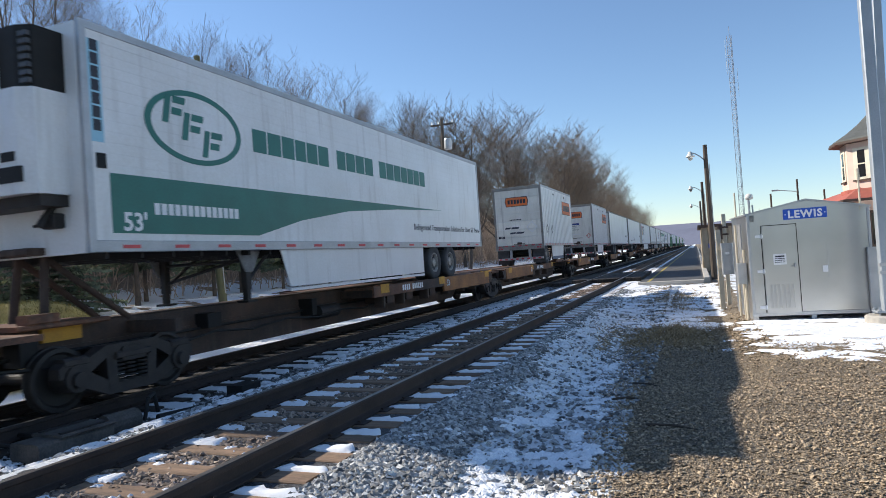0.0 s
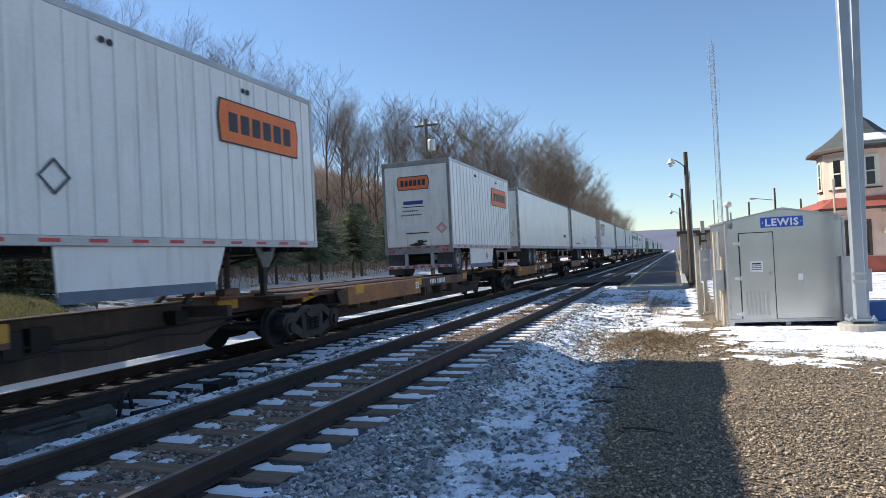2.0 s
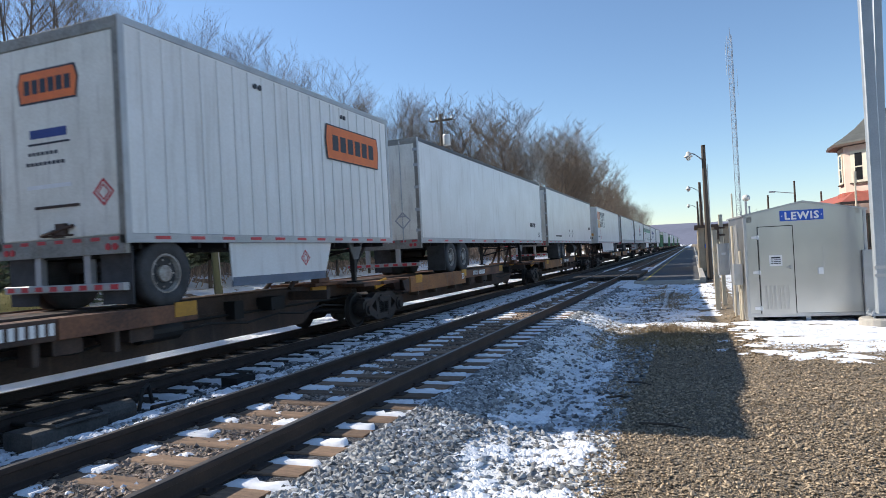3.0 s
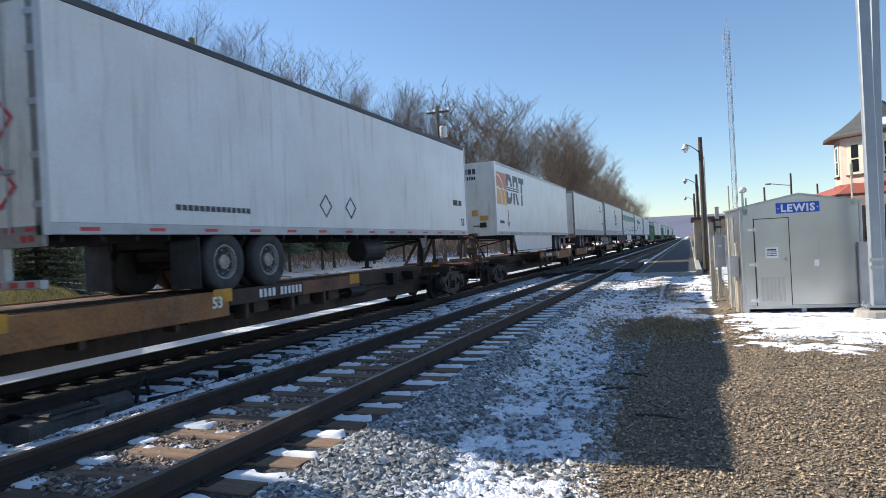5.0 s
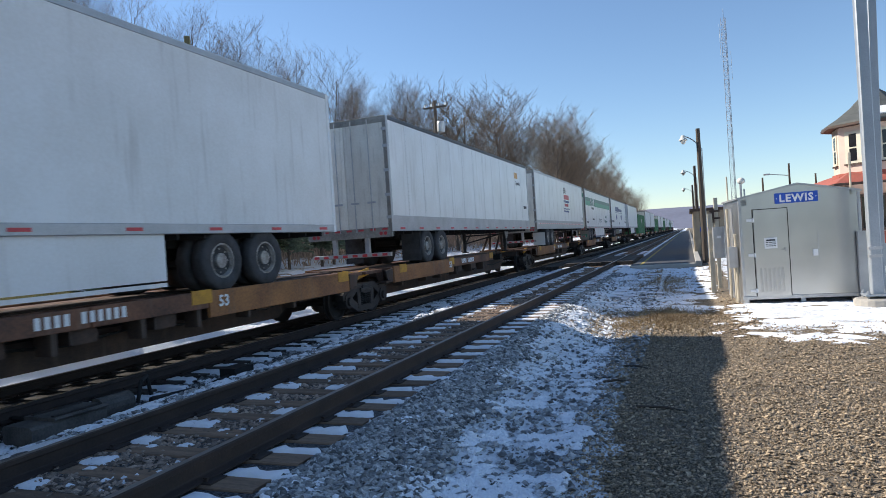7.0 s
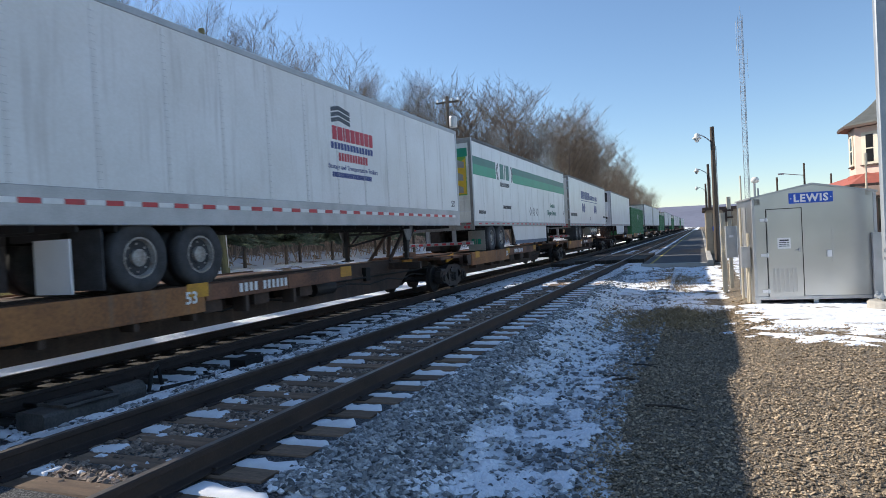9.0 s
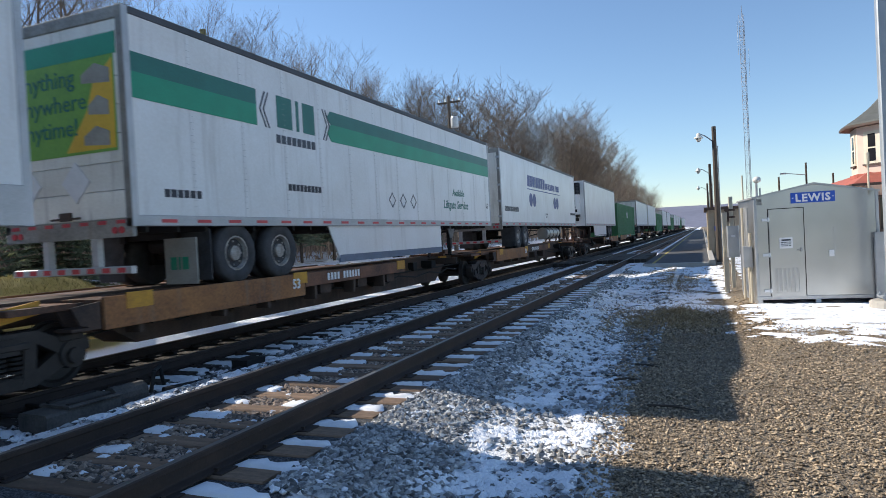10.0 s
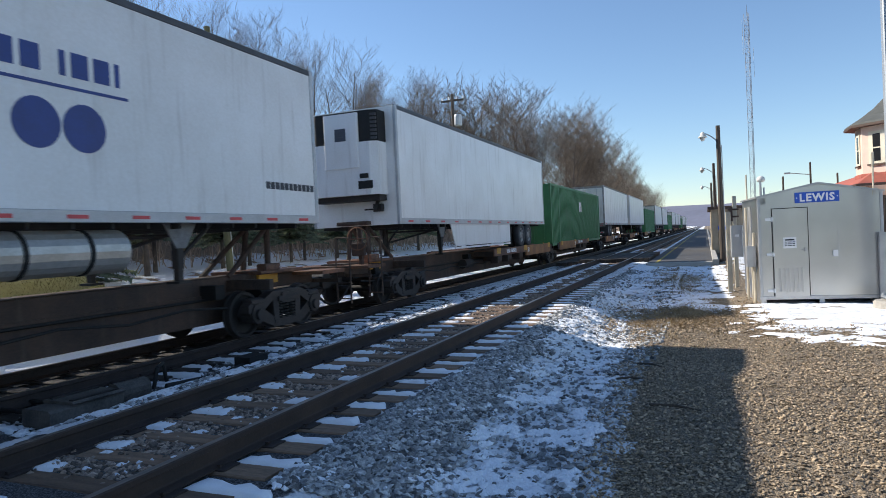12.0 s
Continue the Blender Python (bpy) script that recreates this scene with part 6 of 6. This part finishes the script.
build_utility_pole(-14.3, 37.8, 10.3, 0.2)
build_utility_pole(-37.0, 34.0, 15.0, 9.0)


def build_cables():
    for k, (x, z) in enumerate(((-36.2, 15.9), (-37.0, 16.6), (-37.8, 17.3))):
        ob = thing("power_line", pose(0, 0, 0), "thin overhead power line above the wooded bank", "cable", "power lines")
        s = Soup()
        pts = [(x + 0.1 * i, -10 + 6.3 * i, z - 1.6 * math.sin(math.pi * i / 7) - 0.25 * i) for i in range(8)]
        for p, q in zip(pts, pts[1:]):
            s.rod(p, q, 0.02, n=4)
        part("wire", s, "black", ob)


build_cables()


def build_tower():
    tw = thing("radio_tower", pose(15.8, 250.0, -0.5, 0, 0, 15), "tall grey three-legged lattice radio tower", "radio tower")
    H, R = 74.5, 0.95
    legs = [(R * math.cos(a), R * math.sin(a)) for a in (0.5, 0.5 + 2.094, 0.5 + 4.189)]
    for a in legs:
        part("leg", Soup().rod((*a, 0), (*a, H), 0.095, 0.075, 6), "tower_grey", tw)
    lat = Soup()
    z = 0.0
    k = 0
    while z < H - 1.6:
        for i in range(3):
            a, b = legs[i], legs[(i + 1) % 3]
            p, q = (a, b) if k % 2 else (b, a)
            lat.rod((*p, z), (*q, z + 1.6), 0.045, n=4, caps=False)
            lat.rod((*a, z), (*b, z), 0.045, n=4, caps=False)
        z += 1.6
        k += 1
    tagged(part("bracing", lat, "tower_grey", tw), kind="stuff")
    part("top_mast", Soup().rod((0, 0, H - 1), (0, 0, H + 3), 0.08), "tower_grey", tw)
    part("side_aerial", Soup().rod((-1.6, 0, H - 14), (-1.6, 0, H - 2), 0.07).rod((-1.6, 0, H - 8), (0, 0, H - 8), 0.05).rod((1.8, 0, H - 22), (1.8, 0, H - 12), 0.06).rod((1.8, 0, H - 17), (0, 0, H - 17), 0.05), "post_grey", tw)


build_tower()


def build_shed():
    sh = thing("trackside_shed", pose(0.3, 41.0, -0.25), "tan board-clad shed with a dark flat roof", "shed")
    part("core", Soup().box(0.02, 3.2, 0.02, 6.8, 0, 2.55), "shed_tan", sh)
    board = Soup().box(0, 0.32, -0.02, 0.02, 0.02, 2.55, 0.006).mesh("board", "shed_tan")
    for i in range(9):
        part("board", board, None, sh, at=pose(0.02 + 0.35 * i, 0.0, 0))
    sb = Soup().box(-0.02, 0.02, 0, 0.32, 0.02, 2.55, 0.006).mesh("board", "shed_tan")
    for i in range(19):
        part("board", sb, None, sh, at=pose(0.0, 0.05 + 0.35 * i, 0))
    part("roof", Soup().box(-0.18, 3.4, -0.2, 7.0, 2.55, 2.72, 0.02), "brown_trim", sh, "dark flat roof")
    part("sign", Soup().box(0.35, 0.75, -0.05, -0.02, 1.35, 1.6), "blue_sign", sh, "small blue sign")


build_shed()


def build_station():
    st = thing("railway_station", pose(10.3, 43.5, -0.4), "pink stucco railway station with an octagonal turret", "station building")
    def octagon(r, turn=0.0):
        return [(r * math.cos(turn + math.pi / 8 + math.pi / 4 * k), r * math.sin(turn + math.pi / 8 + math.pi / 4 * k)) for k in range(8)]
    part("turret_wall", Soup().prism(octagon(2.2), 2, 3.6, 7.0), "stucco", st, "pink stucco octagonal wall")
    part("turret_base", Soup().prism(octagon(2.3), 2, 3.75, 4.25), "brick_red", st, "red base course")
    roof = Soup()
    prof = [(2.75, 6.95), (2.72, 7.08), (2.0, 7.5), (1.25, 8.05), (0.65, 8.65), (0.12, 9.1), (0.05, 9.6)]
    rings = [octagon(r) for r, z in prof]
    for (r, z), ring in zip(prof, rings):
        roof.v += [(x, y, z) for x, y in ring]
    for j in range(len(prof) - 1):
        roof.f += [(8 * j + i, 8 * j + (i + 1) % 8, 8 * j + 8 + (i + 1) % 8, 8 * j + 8 + i) for i in range(8)]
    roof.f.append(tuple(range(8)))
    part("turret_roof", roof, "shingle", st, "flared grey slate roof")
    snow = Soup()
    a, b = octagon(2.45), octagon(1.7)
    for i in (5, 6):
        j = (i + 1) % 8
        snow.poly([(*a[i], 7.25), (*a[j], 7.25), (*b[j], 7.74), (*b[i], 7.74)])
        snow.poly([(*a[i], 7.30), (*a[j], 7.30), (*b[j], 7.78), (*b[i], 7.78)])
    part("roof_snow", snow, "snow", st, "snow lying on the roof")
    part("turret_eave", Soup().prism(octagon(2.78), 2, 6.85, 6.98), "brown_trim", st, "dark brown eave")
    for k in range(8):
        ang = math.pi / 4 * k
        win = part("window", Soup().box(-0.45, 0.45, -0.06, 0.0, 4.75, 6.55), "cream_trim", st, "tall sash window with cream trim", at=Matrix.Rotation(ang, 4, "Z") @ Matrix.Translation((0, -2.02, 0)))
        part("pane", Soup().box(-0.2, 0.2, -0.075, -0.055, 4.9, 5.6), "glass_dark", win)
        part("pane", Soup().box(-0.2, 0.2, -0.075, -0.055, 5.68, 6.4), "glass_dark", win)
        part("window_sill", Soup().box(-0.5, 0.5, -0.14, 0.0, 4.68, 4.76), "brown_trim", win)
    part("lower_wall", Soup().box(-1.6, 16, -1.2, 14, 0, 3.75), "stucco", st)
    part("wall_base", Soup().box(-1.66, 16, -1.26, 14, 0, 0.9), "brick_red", st)
    can = Soup()
    x0, y0, x1, y1 = -2.75, -3.1, 18, 16
    can.v = [(x0, y0, 3.62), (x1, y0, 3.62), (x1, y1, 3.62), (x0, y1, 3.62), (-1.6, -1.2, 4.35), (16, -1.2, 4.35), (16, 14, 4.35), (-1.6, 14, 4.35)]
    can.f = [(0, 1, 5, 4), (1, 2, 6, 5), (2, 3, 7, 6), (3, 0, 4, 7), (4, 5, 6, 7), (3, 2, 1, 0)]
    part("canopy_roof", can, "brick_red", st, "red tiled canopy roof")
    part("canopy_edge", Soup().box(x0 - 0.03, x1, y0 - 0.03, y0 + 0.08, 3.5, 3.64).box(x0 - 0.03, x0 + 0.08, y0, y1, 3.5, 3.64), "brown_trim", st)
    for x in (-0.6, 2.2, 5.0, 7.8):
        w = part("window", Soup().box(x - 0.7, x + 0.7, -1.3, -1.18, 0.95, 3.0), "brown_trim", st, "dark wooden window")
        part("pane", Soup().box(x - 0.55, x - 0.04, -1.31, -1.295, 1.1, 2.85), "glass_dark", w)
        part("pane", Soup().box(x + 0.04, x + 0.55, -1.31, -1.295, 1.1, 2.85), "glass_dark", w)
        b = Soup().rod((x + 1.3, -1.25, 2.2), (x + 1.3, -2.7, 3.5), 0.07, n=6).box(x + 1.22, x + 1.38, -2.9, -1.2, 3.38, 3.52)
        part("canopy_bracket", b, "cream_trim", st, "cream canopy bracket")
    ch = part("door", Soup().box(-1.72, -1.58, 0.6, 1.9, 0.0, 2.6), "brown_trim", st)


build_station()


# ---- between the tracks ----
def build_switch_machine(x, y, z, turn):
    ob = thing("switch_machine", pose(x, y, z, 0, 0, turn), "black grimy switch machine between the tracks", "switch machine", "switch machines")
    part("case", Soup().box(-0.24, 0.24, -0.45, 0.45, 0, 0.2, 0.03), "machine", ob)
    part("lid", Soup().box(-0.26, 0.26, -0.2, 0.47, 0.2, 0.235, 0.015), "machine", ob)
    part("motor", Soup().rod((0, 0.5, 0.14), (0, 0.95, 0.14), 0.13, n=14), "machine", ob)
    part("rod", Soup().rod((-0.2, 0.2, 0.08), (-1.3, 0.2, 0.06), 0.03).rod((-0.2, -0.2, 0.08), (-1.3, -0.2, 0.06), 0.03), "frame_steel", ob)
    part("handle", Soup().rod((0.1, 1.0, 0.1), (0.12, 1.05, 0.36), 0.025).rod((0.12, 1.05, 0.36), (-0.12, 1.35, 0.36), 0.025).rod((-0.12, 1.35, 0.36), (-0.12, 1.4, 0.1), 0.025), "black", ob)
    part("lid_rib", Soup().box(-0.2, -0.14, -0.16, 0.42, 0.235, 0.25).box(0.14, 0.2, -0.16, 0.42, 0.235, 0.25), "truck_grime", ob)
    part("cable", Soup().rod((0.1, 1.2, 0.08), (0.2, 2.0, 0.05), 0.045).rod((0.2, 2.0, 0.05), (0.1, 2.7, 0.08), 0.045).box(-0.05, 0.25, 2.6, 3.0, 0.02, 0.2), "black", ob)


build_switch_machine(-6.75, 5.2, -0.42, -3)
for x, y, turn, size in ((-0.35, 6.65, 75, 0.5), (-0.75, 9.0, 60, 0.42), (-0.9, 7.8, 100, 0.3), (-2.3, 13.0, 20, 0.35)):
    ob = thing("stick", pose(x, y, ground_z(x, y) + 0.015, 0, 0, turn - 90), "dead dark branch lying on the gravel", "branch", "dead branches")
    s = Soup().rod((-size / 2, 0, 0), (0, 0.03, 0.012), 0.016, 0.013, 5).rod((0, 0.03, 0.012), (size / 2, 0.0, 0), 0.013, 0.006, 5).rod((0, 0.03, 0.012), (0.12, 0.12, 0.02), 0.008, 0.003, 4)
    part("wood", s, "stick", ob)


# ---- trees ----
def grow(seed, H, spread=0.5, start=0.3, limbs=11, twig=0.0075, dense=7, slim=0.0105):
    """Trunk and limbs, and twigs, of a bare tree as two soups."""
    rng = random.Random(seed)
    wood, twigs = Soup(), Soup()

    def bend(d, k):
        return (d + Vector((rng.uniform(-k, k), rng.uniform(-k, k), rng.uniform(-k * 0.4, k)))).normalized()

    def limb(p, d, length, r, level):
        n = (6, 4, 3, 2)[min(level, 3)]
        pts = [Vector(p)]
        dirs = [d]
        for i in range(n):
            d = bend(d, (0.06, 0.16, 0.22, 0.28)[min(level, 3)])
            if level:
                d = (d + Vector((0, 0, 0.08 if level == 1 else 0.2))).normalized()
            pts.append(pts[-1] + d * (length / n))
            dirs.append(d)
        target = wood if level < 2 else twigs
        sides = (7, 5, 3, 3)[min(level, 3)]
        for i in range(n):
            target.rod(pts[i], pts[i + 1], r * (1 - 0.85 * i / n), r * (1 - 0.85 * (i + 1) / n), sides, False)
        if level == 3:
            return
        count = (limbs, dense, dense)[level]
        for k in range(count):
            f = (start + (1 - start) * (k + rng.random()) / count) if level == 0 else 0.2 + 0.8 * (k + rng.random()) / count
            i = min(n - 1, int(f * n))
            q = pts[i].lerp(pts[i + 1], f * n - i)
            a = rng.uniform(0, 6.283)
            side_dir = Vector((math.cos(a), math.sin(a), 0))
            lift = rng.uniform(0.55, 1.25) if level == 0 else rng.uniform(0.1, 0.9)
            nd = (dirs[i] * (lift * 0.55 + 0.25) + side_dir * spread * rng.uniform(1.0, 1.7)).normalized()
            ln = length * ((0.30 + 0.35 * (1 - f)) if level == 0 else rng.uniform(0.35, 0.6))
            limb(q, nd, ln, max(twig, r * (1 - 0.8 * f) * (0.55 if level == 0 else 0.5)), level + 1)

    limb((0, 0, -0.3), Vector((0, 0, 1)), H * 0.95, H * slim, 0)
    return wood, twigs


def tree_model(seed, H, **how):
    wood, twigs = grow(seed, H, **how)
    ob = thing("bare_tree", pose(0, 0, 0), "leafless grey-brown deciduous tree in winter", "tree", "bare trees")
    part("trunk", wood, "bark", ob)
    part("crown", twigs, "twig", ob, "fine bare brown twigs")
    return ob


models = [tree_model(21, 11, spread=0.46, start=0.32, limbs=12, twig=0.0095, slim=0.0125), tree_model(22, 12, spread=0.40, start=0.36, limbs=12, twig=0.0095, slim=0.012), tree_model(23, 10, spread=0.54, start=0.25, limbs=13, twig=0.0095, slim=0.013), tree_model(24, 12, spread=0.5, start=0.28, limbs=12, twig=0.0095, slim=0.0125)]
round_models = [tree_model(31, 14, spread=0.72, start=0.14, limbs=20, twig=0.021, dense=8, slim=0.017), tree_model(32, 14, spread=0.66, start=0.16, limbs=20, twig=0.021, dense=8, slim=0.017)]
rng = random.Random(8)
places = []
for y in range(2, 96, 3):
    for x in (-24.5, -28.5, -32.5, -37.0, -43.0):
        if rng.random() < (0.4 if x > -26 else 0.58):
            places.append((x + rng.uniform(-2, 2), y + rng.uniform(-1.5, 1.5), rng.uniform(0.62, 0.98) * (0.75 if x > -27 else 1.0), rng.randrange(4)))
used = [False] * 6


def plant(index, x, y, size, pool, offset):
    model = pool[index]
    m = pose(x, y, ground_z(x, y), rng.uniform(-3, 3), rng.uniform(-3, 3), rng.uniform(0, 360)) @ Matrix.Diagonal((size, size, size * rng.uniform(0.92, 1.1), 1))
    if not used[index + offset]:
        used[index + offset] = True
        model.matrix_basis = m
        return model
    ob = copy_thing(model, Matrix.Identity(4))
    ob.matrix_basis = m
    return ob


for x, y, size, k in places:
    plant(k, x, y, size, models, 0)
for i in range(34):
    y = 50 * (320 / 50) ** ((i + rng.random() * 0.6) / 34)
    x = -15.5 - rng.uniform(0, 5) - 0.012 * y
    if 73 < y < 84:
        continue
    plant(i % 2, x, y, rng.uniform(0.92, 1.06) * (0.84 if y < 68 else 1.0 if y < 95 else 1.2 if y < 150 else 1.0), round_models, 4)
for i in range(22):
    y = 55 + 12 * i
    plant(i % 4, -22 - rng.uniform(0, 8), y, rng.uniform(0.75, 1.0), models, 0)
for i in range(5):
    plant(i % 4, 14 + 5 * i, 150 + 8 * i, 0.6, models, 0)


def build_brush():
    """Thicket of thin russet stems on the bank."""
    r = random.Random(17)
    s = Soup()
    for k in range(13000):
        y = 2 + 105 * r.random() ** 1.25
        x = -19.5 - 20 * r.random() ** 0.9
        z = ground_z(x, y)
        h = r.uniform(0.8, 2.4) if k % 10 else r.uniform(2.5, 3.8)
        p = Vector((x, y, z - 0.05))
        d = Vector((r.uniform(-0.5, 0.5), r.uniform(-0.5, 0.5), 1)).normalized()
        q = p + d * h * 0.55
        s.rod(p, q, 0.026, 0.017, 3, False)
        for _ in range(3):
            e = (d + Vector((r.uniform(-0.7, 0.7), r.uniform(-0.7, 0.7), r.uniform(-0.2, 0.3)))).normalized()
            s.rod(q, q + e * h * 0.5, 0.016, 0.008, 3, False)
    me = bpy.data.meshes.new("brush")
    me.from_pydata(s.v, [], s.f)
    me.materials.append(M["brush"])
    tagged(new("brush", me), "tangled leafless russet brush covering the bank", "brush", kind="stuff")


build_brush()


def spruce_model(seed, H, R, bare):
    r = random.Random(seed)
    ob = thing("spruce_tree", pose(0, 0, 0), "dense blue-green spruce tree on the snowy bank foot", "spruce", "spruce trees")
    part("trunk", Soup().rod((0, 0, -0.3), (0, 0, H * 0.98), 0.11, 0.012, 8), "bark", ob)
    s, wood = Soup(), Soup()
    z = bare
    while z < H - 0.1:
        f = (z - bare) / (H - bare)
        reach = R * (1 - f) ** 0.85 + 0.08
        n = max(4, int(11 * (1 - 0.55 * f)))
        for k in range(n):
            a = r.uniform(0, 6.283)
            L = reach * r.uniform(0.7, 1.12)
            c, sn = math.cos(a), math.sin(a)
            droop = 0.28 * L * (1 - f) - 0.15 * L * f
            tip = Vector((c * L, sn * L, z - droop + 0.1 * L))
            root = Vector((0, 0, z))
            wood.rod(root, tip, 0.018, 0.004, 3, False)
            steps = max(3, int(L / 0.13))
            for j in range(1, steps + 1):
                t = j / steps
                p = root.lerp(tip, t) + Vector((0, 0, 0.05 * math.sin(3.14 * t)))
                w = 0.10 + 0.22 * L * (1 - t) * 0.6
                for sgn in (-1, 1):
                    d = Vector((-sn * sgn, c * sgn, 0)) * w * r.uniform(0.6, 1.3) + Vector((c, sn, 0)) * 0.10 + Vector((0, 0, r.uniform(-0.10, 0.04)))
                    e = Vector((c, sn, 0)) * 0.075
                    up = Vector((0, 0, r.uniform(0.02, 0.06)))
                    s.poly([p - e * 1.3, p + e * 1.3 + up, p + d * 1.15])
                    s.poly([p - e * 0.6 + up, p + e, p + d * 0.7 + Vector((0, 0, r.uniform(-0.13, 0.06)))])
        z += r.uniform(0.13, 0.2) * (1 - 0.35 * f)
    me = bpy.data.meshes.new("needles")
    me.from_pydata(s.v, [], s.f)
    me.materials.append(M["needle"])
    part("needles", me, None, ob, "blue-green needle sprays")
    part("branch", wood, "bark", ob)
    return ob


spruces = [spruce_model(41, 5.3, 1.9, 0.25), spruce_model(42, 5.6, 1.9, 1.5), spruce_model(43, 5.5, 1.75, 1.6)]
first = [True, True, True]
for k, (x, y, size) in enumerate(((-18.0, 13.6, 1.02), (-18.0, 16.9, 1.0), (-18.6, 10.2, 0.92), (-19.6, 18.8, 0.85), (-18.6, 21.4, 0.82), (-19.0, 23.6, 0.84), (-18.4, 25.9, 0.80), (-19.2, 28.2, 0.78), (-18.6, 30.4, 0.80), (-19.4, 33.0, 0.88), (-18.8, 35.8, 0.85), (-19.6, 38.5, 0.9), (-19.0, 42.0, 0.9), (-18.4, 7.0, 0.95))):
    i = 0 if k in (0, 2) else 1 + k % 2
    m = pose(x, y, ground_z(x, y) - 0.05, 0, 0, 77 * k) @ Matrix.Diagonal((size, size, size, 1))
    if first[i]:
        first[i] = False
        spruces[i].matrix_basis = m
    else:
        copy_thing(spruces[i], Matrix.Identity(4)).matrix_basis = m


def build_mound():
    """A low rounded heap grown over with dull grass."""
    r = random.Random(3)
    s = Soup()
    n, rings = 36, 9
    cx, cy, cz, top = -13.6, 9.6, -0.3, 1.42
    for j in range(rings + 1):
        f = j / rings
        for i in range(n):
            a = 2 * math.pi * i / n
            k = 1 + 0.12 * noise.noise((math.cos(a) * 2, math.sin(a) * 2, f * 3))
            s.v.append((cx + 1.5 * f * k * math.cos(a), cy + 2.6 * f * k * math.sin(a), cz + top * (1 - f ** 2.4) + 0.05 * noise.noise((i * 0.9, j * 0.8, 2))))
    s.f = [(j * n + i, j * n + (i + 1) % n, (j + 1) * n + (i + 1) % n, (j + 1) * n + i) for j in range(rings) for i in range(n)]
    for k in range(5200):
        f, a = math.sqrt(r.random()) * 0.97, r.uniform(0, 6.283)
        p = Vector((cx + 1.5 * f * math.cos(a), cy + 2.6 * f * math.sin(a), cz + top * (1 - f ** 2.4)))
        d = Vector((r.uniform(-0.08, 0.08), r.uniform(-0.08, 0.08), r.uniform(0.03, 0.10)))
        s.poly([p + Vector((-0.008, 0, -0.02)), p + Vector((0.008, 0.004, -0.02)), p + d])
    me = bpy.data.meshes.new("grass_mound")
    me.from_pydata(s.v, [], s.f)
    me.materials.append(M["grass"])
    tagged(new("grass_mound", me), "low rounded mound covered with dull yellow-green grass", "grass mound", kind="stuff")


build_mound()


# ---- motion ----
def motions():
    for ob, x, u, z in moving:
        walk(ob, [(t, pose(x, u - SPEED * t, z)) for t in (0, 4, 8, 12)])
    for w, y in wheelsets:
        walk(w, [(t / 30, pose(0, y, 0.43, math.degrees(SPEED * t / 30 / 0.42))) for t in range(0, 361)])


motions()
